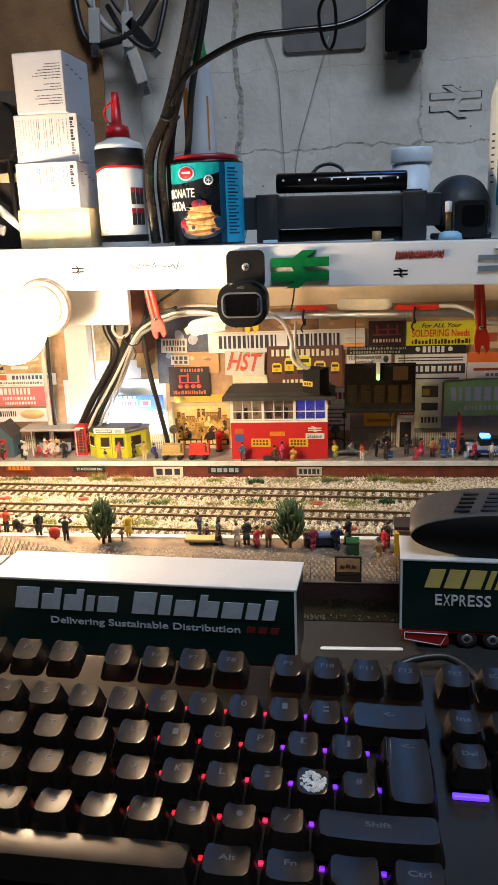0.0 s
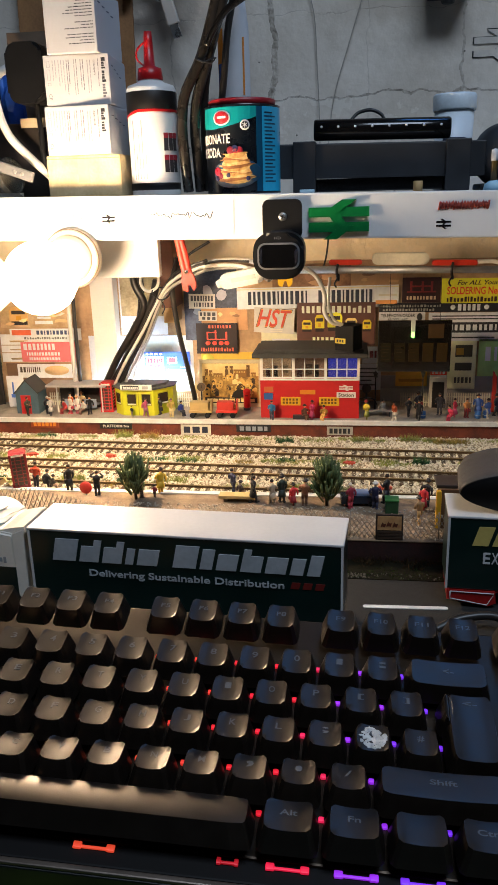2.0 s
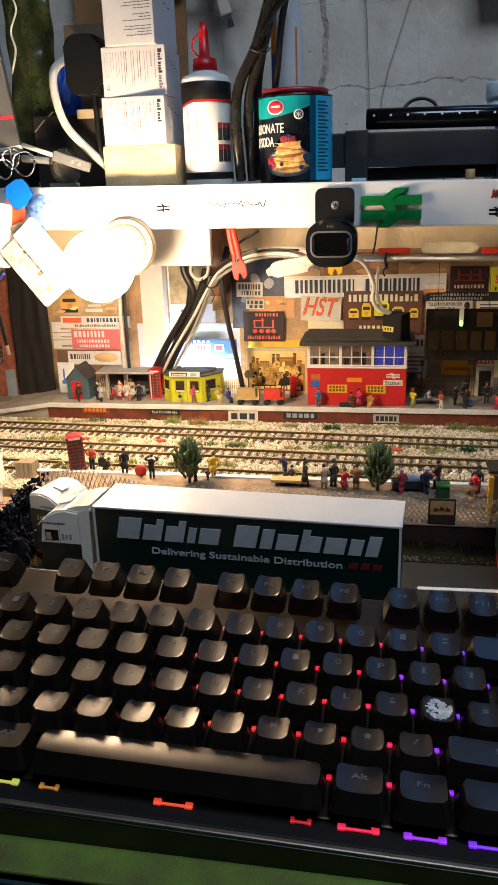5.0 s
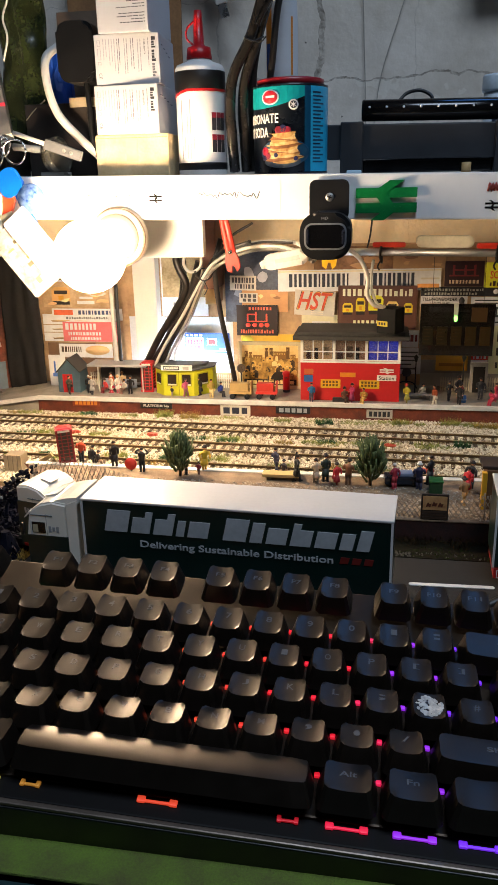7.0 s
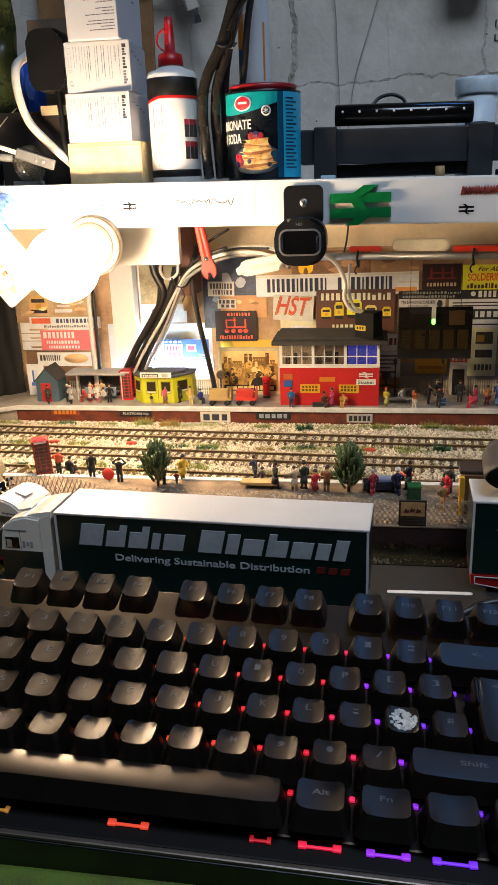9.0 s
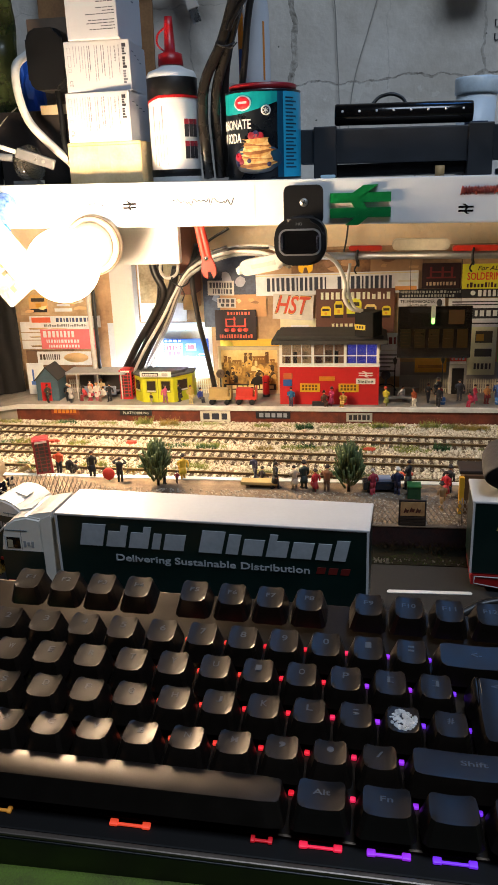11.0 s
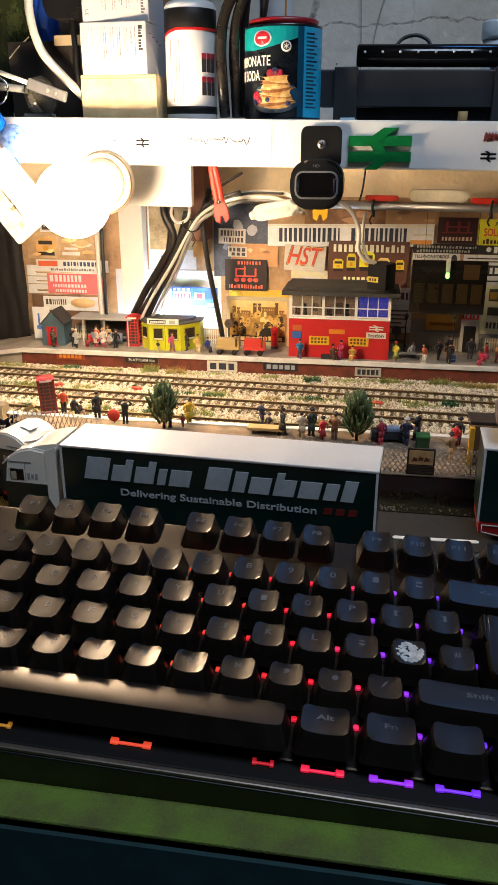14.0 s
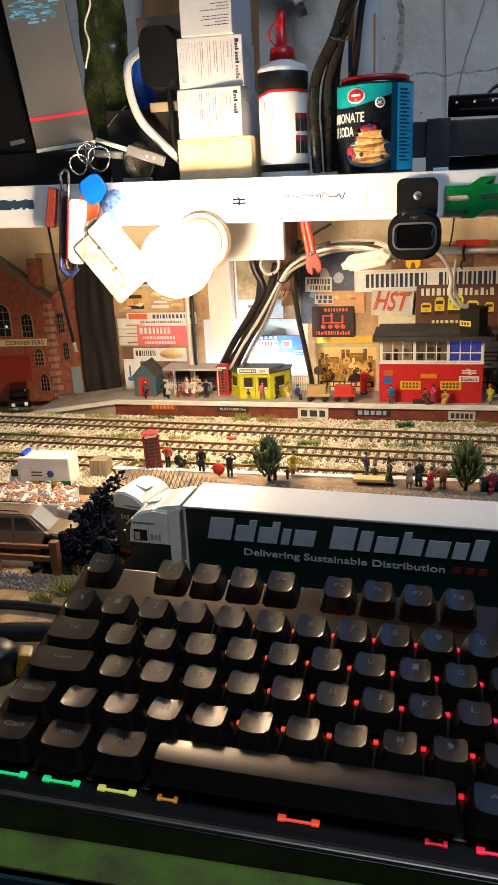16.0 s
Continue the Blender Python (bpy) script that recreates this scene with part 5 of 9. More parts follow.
part("twig", tube([(0.022, -.006, .070), (0.010, -.008, .060), (0.002, -.009, .052)], 0.0006, 5), ink("b8ac90"), a)
gb = thing("grey_box", "tall grey cardboard box with a red stripe", "box", at=pose(-0.3540, 0.7475, 0.2860, 0, -6.5, 22))
part("body", box(0, 0, 0, 0.0545, 0.050, 0.190, 0.0008), mat("grey_card", (0.10, 0.097, 0.094), 0.5, var=0.2, scale=20), gb)
part("red_stripe", box(0, -0.0003, 0.0265, 0.0546, 0, 0.0295), ink("d0203a"), gb, "thin bright red stripe")
rnd = random.Random(12)
for k in range(60):
    x, z = rnd.uniform(.003, .044), rnd.uniform(.106, .126)
    part("silver_print", box(x, -0.0003, z, x + rnd.uniform(.002, .010), 0, z + rnd.uniform(.0006, .0020)), ink("6fb4d8" if k % 2 else "4a7f9c"), gb, "shiny pale blue print")
part("white_rim", box(0.0, -0.0008, -0.0012, 0.0555, 0.006, 0.0022), ink("d8d0bc"), gb)
# black block added to fill the dark area left of the grey box
dc = thing("black_block", "tall black block filling the dark area beside the grey box", "box", at=pose(-0.3560, 0.7500, 0.2860, 0, -6.5, -5))
part("body", box(-0.0745, 0.0, -0.004, -0.0004, 0.055, 0.190, 0.0008), mat("block_black", (0.004, 0.004, 0.004), 0.75, spec=0.2), dc)
part("small_print", box(-0.026, -0.0004, 0.010, -0.010, 0.0002, 0.014), ink("6a6a6a"), dc)
stand = thing("box_stand", "black block under the grey box on the shelf", "block", at=(-0.352, 0.748, shelf_z(-.35)))
part("block", box(-0.078, 0.0, 0, 0.050, 0.05, 0.0295, 0.0008), M_BLACK, stand)
cl = thing("clear_clip", "clear plastic hose clip lying on the shelf", "clip", at=(-0.262, 0.760, shelf_z(-.262)))
part("ring", lathe([(0.014, 0), (0.0165, 0), (0.0165, 0.010), (0.014, 0.010)], 22, m=pose(-0.004, 0.012, 0.018, 80, 0, 70)), mat("clear_plastic", (0.40, 0.38, 0.32), 0.15, trans=0.85), cl)
part("stem", rod((-0.040, 0.005, 0.0275), (-0.006, 0.006, 0.0235), 0.0035), mat("clear_grey", (0.45, 0.45, 0.42), 0.25, trans=0.4), cl)
part("foot", box(-0.014, 0.002, 0, 0.010, 0.02, 0.004, 0.0008), mat("clear_foot", (0.4, 0.4, 0.38), 0.25, trans=0.4), cl)
cl = thing("metal_lever", "dull metal lever with two holes lying on the shelf", "lever", at=pose(-0.2735, 0.747, 0.2865, 0, 19, 0))
part("rod", rod((-0.022, 0.004, 0.0), (0.012, 0.004, 0.0), 0.0021), M_CABW, cl)
part("blade", box(0.010, 0.001, -0.0045, 0.047, 0.006, 0.0045, 0.0012), mat("grey_lever", (0.16, 0.16, 0.16), 0.4), cl)
for x in (0.030, 0.037):
    part("hole", lathe([(0.0001, 0.0004), (0.0012, 0.0004), (0.0018, 0)], 10, m=pose(x, 0.001, 0, 90)), ink("8d8d88"), cl)

# bunch of keys
ky_ = thing("key_bunch", "bunch of keys, fobs and cards hanging over the shelf edge", "keys", at=(0, 0, 0))
for cx, cz, r_ in ((-0.284, 0.2760, .0105), (-0.3045, 0.2720, .0085), (-0.296, 0.281, .008)):
    pts = [(cx + r_ * math.cos(a * .5236), .7285 + .002 * math.sin(a), cz + r_ * math.sin(a * .5236)) for a in range(13)]
    part("ring", tube(pts, 0.0009, 6, 3), M_CHROME, ky_)
part("hook", tube([(-0.2955, .750, .2890), (-0.2955, .735, .2905), (-0.296, .7285, .287), (-0.296, .7280, .280)], 0.0012, 6), M_CHROME, ky_)
part("blue_head", moved(rounded(0.0225, 0.0235, 0.006, -0.003, 0.003, 0.001), pose(-0.2890, .7215, .2495, 0, -30, 0)), ink("1264d2", 0.3), ky_, "bright blue key head")
part("blade", moved(box(-0.003, -0.001, -0.030, 0.003, 0.001, 0.0), pose(-0.2825, .7215, .240, 0, -28, 0)), ink("2a6fd0", 0.3), ky_)
part("globe_fob", lathe([(0.0001, -0.002), (0.013, -0.0015), (0.0135, 0), (0.013, 0.0015), (0.0001, 0.002)], 24, m=pose(-0.2690, .7200, .2355, 90, 0, 0)), mat("blue_white_fob", "7fa0d0", 0.3, col2="3c5fa8", scale=250), ky_, "blue and white patterned round fob")
part("orange_fob", moved(rounded(0.020, 0.024, 0.007, -0.002, 0.002, 0.0008), pose(-0.2965, .7215, .2330, 0, 20, 0)), ink("d8502c", 0.4), ky_, "orange key fob")
part("white_tag", moved(rounded(0.0165, 0.058, 0.004, -0.002, 0.002, 0.0008), pose(-0.3085, .7195, .2130, 0, 8, 0)), M_WHITE, ky_, "white and red plastic tag")
part("red_edge", moved(box(-0.0105, -0.0018, -0.027, -0.0084, 0.0018, 0.028, 0.0006), pose(-0.3085, .7195, .2130, 0, 8, 0)), M_RED, ky_)
part("card", moved(rounded(0.042, 0.066, 0.003, -0.0005, 0.0005, 0), pose(-0.2755, .7160, .1850, 0, -38, 0)), mat("clear_card", (0.58, 0.55, 0.49), 0.25, col2=(0.26, 0.23, 0.18), scale=90), ky_, "clear laminated card")
rnd = random.Random(44)
for k in range(16):
    cx_, cz_ = rnd.uniform(-.015, .010), rnd.uniform(-.027, .020)
    part("card_print", moved(box(cx_, -0.0008 - k * .00001, cz_, cx_ + rnd.uniform(.003, .009), -0.0005, cz_ + rnd.uniform(.002, .007)), pose(-0.2755, .7158, .1850, 0, -38, 0)), ink(("a89a5c", "8a94a0", "d8d4c8", "6a6048")[k % 4]), ky_)
part("paper_slip", moved(rounded(0.027, 0.054, 0.002, -0.0004, 0.0004, 0), pose(-0.2690, .7135, .2005, 0, -38, 0)), M_WHITE, ky_, "white paper slip")
part("pale_key", moved(box(-0.0065, -0.001, -0.035, 0.0065, 0.001, 0.012, 0.0008), pose(-0.2900, .7175, .2120, 0, -22, 0)), mat("pale_brass", (0.6, 0.55, 0.4), 0.3, metal=0.5), ky_)
b = tube([(-0.3235, .727, .2640), (-0.3190, .727, .2680), (-0.3150, .727, .2620), (-0.3225, .726, .2200), (-0.3270, .725, .1850), (-0.3215, .725, .1775), (-0.3165, .725, .1830), (-0.319, .726, .2150), (-0.3235, .727, .2640)], 0.0014, 6, 6)
part("carabiner", b, M_CHROME, ky_, "long steel snap hook")
part("strap", moved(box(-0.004, -0.0015, -0.042, 0.004, 0.0015, 0.020, 0.001), pose(-0.3225, .7235, .2300, 0, 8, 0)), ink("2a2430"), ky_, "dark woven strap")
part("red_lock", moved(box(-0.0045, -0.003, -0.028, 0.0045, 0.003, 0.008, 0.0015), pose(-0.3335, .7275, .2450, 0, 12, 0)), ink("7a2f22"), ky_, "brown-red padlock body")
part("blue_loop", tube([(-0.3300, .724, .1930), (-0.3310, .723, .1800), (-0.3230, .723, .1730), (-0.3145, .724, .1790)], 0.0022, 6), ink("24306a"), ky_)


# ---------------- under the shelf ----------------
pan = thing("white_board", "cream painted board hanging under the shelf behind the lamp", "board", at=(-0.2350, 0.800, 0.1755))
part("board", box(-0.010, 0, 0, 0.1060, 0.012, 0.0405, 0.0008), M_WHITE, pan)
po = thing("wooden_post", "narrow brown wooden post against the wall under the shelf", "post", at=(-0.1440, 0.895, PT))
part("shaft", box(-0.0085, 0, 0.118, 0.0075, 0.040, 0.222, 0.0006), M_BROWNW, po)
part("worn_foot", box(-0.0075, 0.004, 0.100, 0.0065, 0.0385, 0.1178, 0.0010), M_WOOD, po, "worn pale lower end")
pl = thing("white_post", "white painted wooden post against the wall behind the lamp", "post", at=(-0.2290, 0.918, PT))
part("shaft", box(-0.0140, 0, 0, 0.0140, 0.018, 0.212, 0.001), M_WHITE, pl)

M_HOLDER = mat("aged_cream_plastic", (0.50, 0.42, 0.30), 0.4, var=0.12, scale=40)
hub_ = thing("lamp_mount", "round cream lampholder with stepped rings fixed under the shelf", "lamp mount", at=(-0.193, 0.7365, 0.2000))
part("rose", lathe([(0.0001, 0), (0.0270, 0), (0.0272, 0.003), (0.0255, 0.0055), (0.0255, 0.0085), (0.0235, 0.0100), (0.0001, 0.0100)], 40, m=pose(0, 0, 0, 90, 0, 0)), M_HOLDER, hub_)
part("collar", lathe([(0.0210, 0.0100), (0.0210, 0.0140), (0.0185, 0.0165), (0.0170, 0.0230), (0.0130, 0.0250), (0.0001, 0.0250)], 36, m=pose(0, 0, 0, 90, 0, 0)), M_HOLDER, hub_, "stepped cream collar")
# brown ring painted for the shadow line of the stepped holder
part("shadow_ring", lathe([(0.0252, .0058), (0.0262, .0058), (0.0262, .0074), (0.0252, .0074)], 40, m=pose(0, 0, 0, 90, 0, 0)), mat("brown_ring", (0.16, 0.085, 0.035), 0.5), hub_, "brown ring drawn as the step's shadow line")

c = thing("lamp_lead", "white and black lamp leads running straight down the wall", "cable", at=(0, 0, 0))
part("cord", tube([(-0.263, .905, .19), (-0.264, .90, .12), (-0.262, .895, PT + .001)], 0.0026), M_CABW, c)
part("cord", tube([(-0.2575, .905, .19), (-0.258, .90, .12), (-0.256, .895, PT + .001)], 0.0022), M_CABB, c)

# bundle of wires sweeping down to the platform
wr = thing("wire_bundle", "tied bundle of white, grey and black wires drooping to the platform", "cable", at=(0, 0, 0))
W0 = [(-0.020, .80, .176), (-0.045, .83, .185), (-0.085, .845, .184), (-0.118, .85, .172), (-0.140, .855, .152), (-0.163, .865, .112), (-0.190, .885, .072), (-0.216, .905, .030)]
rnd = random.Random(5)
cols = [M_CABW, M_CABW, ink("b5a98e"), M_CABB, M_CABW, M_CABB, ink("8f8a80"), M_CABB]
for k in range(8):
    off = Vector((rnd.uniform(-.005, .005), rnd.uniform(-.006, .006), rnd.uniform(-.005, .004)))
    pts = []
    for i, p in enumerate(W0):
        sp = 1.6 if i > 5 else (0.45 if i == 4 else 1.0)
        pts.append(Vector(p) + off * sp)
    if cols[k] is M_CABB:
        pts = pts[2:] if k != 5 else pts[1:]
    part("wire", tube(pts, rnd.uniform(.0011, .0019)), cols[k], wr)
for pts, r_ in (([(-0.176, .875, .205), (-0.1765, .873, .165), (-0.1665, .872, .138), (-0.182, .878, .110), (-0.205, .889, .078), (-0.226, .90, .045), (-0.238, .905, .03)], .0042),
                ([(-0.150, .87, .165), (-0.158, .873, .140), (-0.172, .877, .110), (-0.192, .885, .080), (-0.215, .90, .045), (-0.222, .905, .03)], .0046),
                ([(-0.1230, .86, .190), (-0.1310, .861, .160), (-0.1275, .863, .115), (-0.1200, .867, .070), (-0.1150, .87, .0400), (-0.1140, .872, .030)], .0030),
                ([(-0.090, .87, .205), (-0.115, .868, .190), (-0.135, .866, .166), (-0.145, .866, .150)], .0014),
                ([(-0.172, .878, .190), (-0.170, .876, .150), (-0.178, .880, .112), (-0.200, .889, .070), (-0.226, .902, .036)], .0036)):
    part("wire", tube(pts, r_), M_CABB, wr)
part("lower_hoop", tube([(-0.158, .862, .185), (-0.1655, .861, .165), (-0.158, .860, .155), (-0.146, .859, .162), (-0.147, .861, .188)], 0.0017), M_CABW, wr)
part("drop_wire", tube([(-0.152, .862, .130), (-0.176, .872, .085), (-0.1845, .878, .060), (-0.1865, .880, .0520)], 0.0013), M_CABW, wr)
part("tie", tube([(-0.150, .850, .152), (-0.141, .848, .147), (-0.134, .854, .150), (-0.135, .864, .156), (-0.146, .866, .158), (-0.152, .858, .156), (-0.150, .850, .152)], 0.0008, 5, 5), M_BLACK, wr)
part("tail", tube([(-0.141, .848, .147), (-0.137, .846, .139), (-0.140, .846, .132)], 0.0006, 5), M_BLACK, wr)


def clamp(x, y, z0, z1, m, name_label, lean=0.0):
    c = thing("spring_clamp", name_label, "clamp", "clamps under the shelf", at=pose(x, y, z0, 0, lean, 0))
    H = z1 - z0
    for s in (-1, 1):
        part("arm", tube([(s * .0016, 0, H), (s * .0024, 0, H * .6), (s * .0020, 0, H * .28)], 0.0021, 8, 6, flat=1.5), m, c)
    part("jaw", prism([(-.0050, H * .34), (.0050, H * .34), (.0072, H * .20), (.0066, H * .06), (.0030, 0), (.0012, H * .12), (-.0012, H * .12), (-.0030, 0), (-.0066, H * .05), (-.0072, H * .18)], -.003, .003), m, c)
    part("pivot", lathe([(0.0001, .0042), (.0022, .004), (.0022, -.004), (.0001, -.0042)], 12, m=pose(0, 0, H * .36, 90)), M_CHROME, c)
    return c


clamp(-0.0985, .805, .1605, .2160, M_CLAMP, "orange-red plastic spring clamp hanging from the shelf", -11)
clamp(-0.0035, .800, .1640, .2150, M_YEL, "yellow plastic spring clamp hanging behind the webcam")
clamp(0.2230, .800, .1390, .2110, M_CLAMP, "orange-red plastic spring clamp hanging from the shelf", -5)

rdh = thing("curtain_rod", "dull aluminium rod running along under the shelf", "rod", at=(0, 0, 0))
part("rod", rod((-0.012, .868, .1745), (0.42, .868, .1690), .0038, seg=16), M_ALU, rdh)
for x in (0.046, 0.163):
    part("cable_tie", tube([(x, .862, .1795), (x - .001, .8615, .172), (x + .0005, .863, .1645), (x + .001, .8715, .164), (x, .8745, .173), (x, .862, .1795)], 0.0013, 6, 5), M_BLACK, rdh)
    part("tail", tube([(x, .862, .166), (x - .003, .861, .160), (x - .001, .861, .156)], 0.0009, 5), M_BLACK, rdh)
for x in (-0.010, 0.41):
    part("hanger", box(x - .002, .866, .174, x + .002, .870, .2275 - x * .0126), M_ALU, rdh)
t_ = thing("light_stick", "cream plastic light stick lying on the rod", "light stick", at=pose(0.1105, .868, .1785, 0, .7, 0))
part("body", rounded(0.058, 0.0115, 0.0050, -.006, .006, .002), mat("cream_plastic", (0.74, 0.68, 0.52), 0.4), t_)
t_.location.z = .1842
t_ = thing("red_stick", "red plastic stick tied along the rod", "stick", at=pose(0.1655, .868, .1795, 0, .5, 0))
part("body", rounded(0.046, 0.0055, 0.0024, -.004, .004, .001), M_CLAMP, t_)
t_ = thing("red_stick", "red plastic stick tied along the rod", "stick", at=pose(0.054, .869, .1815, 0, .5, 0))
part("body", rounded(0.034, 0.0050, 0.0022, -.004, .004, .001), M_CLAMP, t_)
c = thing("white_flex", "thin white flex looping from the rod to a clamp", "cable", at=(0, 0, 0))
part("cord", tube([(0.188, .866, .1800), (0.205, .862, .1800), (0.222, .85, .1740), (0.232, .845, .165), (0.30, .85, .160)], 0.0021), M_CABW, c)
c = thing("drooping_flex", "pale flex drooping from the rod to the black box", "cable", at=(0, 0, 0))
part("cord", tube([(-0.012, .84, .1850), (0.010, .838, .1800), (0.0255, .838, .1690), (0.0335, .84, .1500), (0.0330, .843, .1340), (0.040, .846, .1225), (0.050, .85, .1190)], 0.0022), M_CABW, c)
part("cord", tube([(0.0385, .85, .168), (0.0365, .848, .145), (0.0425, .847, .125), (0.052, .85, .1190)], 0.0016), M_CABW, c)
part("cord", tube([(0.036, .89, .210), (0.034, .88, .190), (0.0315, .872, .178)], 0.0010), M_CABB, c)
pg = thing("white_plug", "white plastic mains plug on its flex under the shelf", "plug", at=pose(-0.046, .800, .1735, 0, -10, 0))
part("body", rounded(0.0430, 0.0150, 0.0060, -.008, .008, .003), mat("plug_white", (0.74, 0.72, 0.66), 0.35), pg)
part("ridge", box(-0.010, -.0088, -0.002, 0.014, -.0079, 0.002, 0.0003), mat("plug_ridge", (0.60, 0.58, 0.54), 0.4), pg)
part("stub", rod((-0.021, 0, -.001), (-0.026, 0, -.002), .0048, .0034), M_CABW, pg)
part("flex", tube([(0.019, 0, 0), (0.03, 0.01, .012), (0.036, .03, .040)], .0022), M_CABW, pg)


# ---------------- posters on the wall ----------------
PY = WALL_Y - 0.0032


def advert(label, x0, z0, x1, z1, base, items=(), lev=0, rot=0.0, thick=0.0008, y=None, name="advert_card"):
    W, H = x1 - x0, z1 - z0
    yy = PY - 0.0009 * lev if y is None else y
    a = thing(name, label, "poster", "adverts on the wall", at=pose((x0 + x1) / 2, yy, (z0 + z1) / 2, 0, rot, 0))
    part("sheet", box(-W / 2, -thick, -H / 2, W / 2, 0, H / 2), base if not isinstance(base, str) else paper(base), a)
    for lay, it in enumerate(items):
        k, fx0, fz0, fx1, fz1, col = it[:6]
        X0, Z0, X1, Z1 = -W / 2 + fx0 * W, -H / 2 + fz0 * H, -W / 2 + fx1 * W, -H / 2 + fz1 * H
        yb = -thick - 0.0001 - 0.00004 * lay
        if k == "bar":
            part("print_bar", box(X0, yb - .0002, Z0, X1, yb + .0001 + .00004 * lay, Z1), paper(col), a)
        elif k == "txt":
            part("lettering", moved(letters(it[6], X1 - X0, Z1 - Z0, 0.0005, it[7] if len(it) > 7 else 0.0), T((X0, yb, Z0))), paper(col), a)
        elif k == "eng":
            w_, h_ = X1 - X0, Z1 - Z0
            part("engine_front", prism([(X0, Z0 + h_ * .2), (X1, Z0 + h_ * .2), (X1, Z0 + h_ * .8), (X1 - w_ * .18, Z1), (X0 + w_ * .18, Z1), (X0, Z0 + h_ * .8)], yb - .0002, yb + .0001), paper(col), a)
            part("engine_window", box(X0 + w_ * .14, yb - .0003, Z0 + h_ * .60, X1 - w_ * .14, yb, Z0 + h_ * .80), paper("2a2018"), a)
            part("engine_foot", box(X0 + w_ * .05, yb - .0002, Z0, X1 - w_ * .05, yb + .0001, Z0 + h_ * .2), paper("1c1410"), a)
            part("engine_panel", box(X0 + w_ * .36, yb - .0003, Z0 + h_ * .28, X1 - w_ * .36, yb, Z0 + h_ * .5), paper("a87810"), a)
        elif k == "oval":
            b = lathe([(0.0001, 0.0002), (0.5, 0.0002), (0.5, -0.0003)], 26)
            for v in b.verts:
                v.co = Vector(((X0 + X1) / 2 + v.co.x * (X1 - X0), yb - v.co.z - .0002, (Z0 + Z1) / 2 + v.co.y * (Z1 - Z0)))
            part("print_oval", b, paper(col), a)
        elif k == "word":
            n = it[6]
            r = random.Random(n * 7 + int(abs(x0) * 1e4))
            wd = [r.choice((.45, .55, .6, .7, .28)) for _ in range(n)]
            bar_parts("word_bar", a, paper(col), X0, yb, Z0, X1 - X0, Z1 - Z0, wd, 0.00045, 0, .36, [r.choice((1, 1, .72)) if n > 13 else 1 for _ in range(n)])
        elif k == "pic":
            r = random.Random(int(abs(x0) * 1e5))
            for q in range(it[6]):
                u, v_ = r.uniform(0, .8), r.uniform(0, .75)
                w_, h_ = r.uniform(.1, .32), r.uniform(.08, .3)
                cx_, cz_ = X0 + (u + .1) * (X1 - X0), Z0 + (v_ + .12) * (Z1 - Z0)
                pg_ = [(min(X1, max(X0, cx_ + w_ * (X1 - X0) * r.uniform(.25, .6) * math.cos(k_ * .785))), min(Z1, max(Z0, cz_ + h_ * (Z1 - Z0) * r.uniform(.25, .6) * math.sin(k_ * .785)))) for k_ in range(8)]
                part("print_patch", prism(pg_, yb - .00015 - q * .00001, yb + .0001), paper(r.choice(it[7])), a)
    return a


GAUGEB, CREAM = "2a1414", "e8dfc4"
advert("long cream shop board with dark blue name bars", -0.0716, 0.1250, 0.1138, 0.1494, "e3d8bb", [("word", .07, .20, .44, .82, "1e2432", 13), ("word", .51, .20, .84, .82, "1e2432", 12), ("bar", .0, .90, 1, .95, "b8a888"), ("bar", .86, .12, .99, .30, "c87a3c"), ("bar", .88, .5, .99, .58, "a8a294")], 2, rot=-0.6)
a = advert("torn white card with large rust-red lettering", -0.0520, 0.0965, -0.0050, 0.1255, mat("white_card", (0.74, 0.70, 0.62), 0.6), [("txt", .045, .20, .955, .98, "3a2418", "HST", 0.35), ("txt", .06, .22, .94, .96, "d87a34", "HST", 0.35), ("txt", .08, .25, .92, .93, "a83c24", "HST", 0.3), ("bar", .42, .05, .72, .09, "b4ac9c"), ("bar", .42, .13, .72, .17, "b4ac9c")], 4, rot=3)
advert("dark brown card with a row of yellow engine shapes", -0.0015, 0.0812, 0.0882, 0.1312, "4a2c22",
       [("word", .06, .76, .94, .92, "d8c8a0", 14), ("eng", .06, .33, .19, .60, "d8a01c"), ("eng", .23, .33, .35, .72, "d8a01c"), ("eng", .39, .34, .58, .78, "e0b020"), ("eng", .62, .34, .77, .64, "b8a060"), ("eng", .84, .33, .95, .60, "d8a01c"), ("word", .2, .10, .7, .20, "c8b890", 9)], 3)
advert("black card with a maroon outline drawing", 0.1176, 0.1300, 0.1600, 0.1580, GAUGEB, [("bar", .12, .40, .88, .46, "6a2020"), ("bar", .2, .62, .8, .68, "6a2020"), ("bar", .2, .40, .26, .85, "6a2020"), ("bar", .5, .40, .56, .85, "6a2020"), ("bar", .74, .40, .8, .85, "6a2020"), ("word", .12, .12, .88, .26, "b8a080", 9)], 2)
advert("bright yellow soldering advert with red and black lettering", 0.1609, 0.1290, 0.2382, 0.1565, "f0c020", [("txt", .22, .74, .80, .92, "20160c", "For ALL Your", 0.3), ("txt", .08, .36, .92, .66, "c03018", "SOLDERING Needs"), ("word", .08, .06, .93, .26, "30200c", 18)], 3)
advert("black strip with pale lettering bars", 0.0923, 0.1190, 0.2290, 0.1298, "16161a", [("word", .64, .15, .82, .8, "d8d8d0", 5), ("oval", .58, .25, .62, .75, "d8d8d0"), ("oval", .85, .25, .89, .75, "d8d8d0"), ("word", .03, .55, .5, .8, "8a8a80", 20), ("word", .03, .15, .45, .4, "8a8a80", 18)], 2)
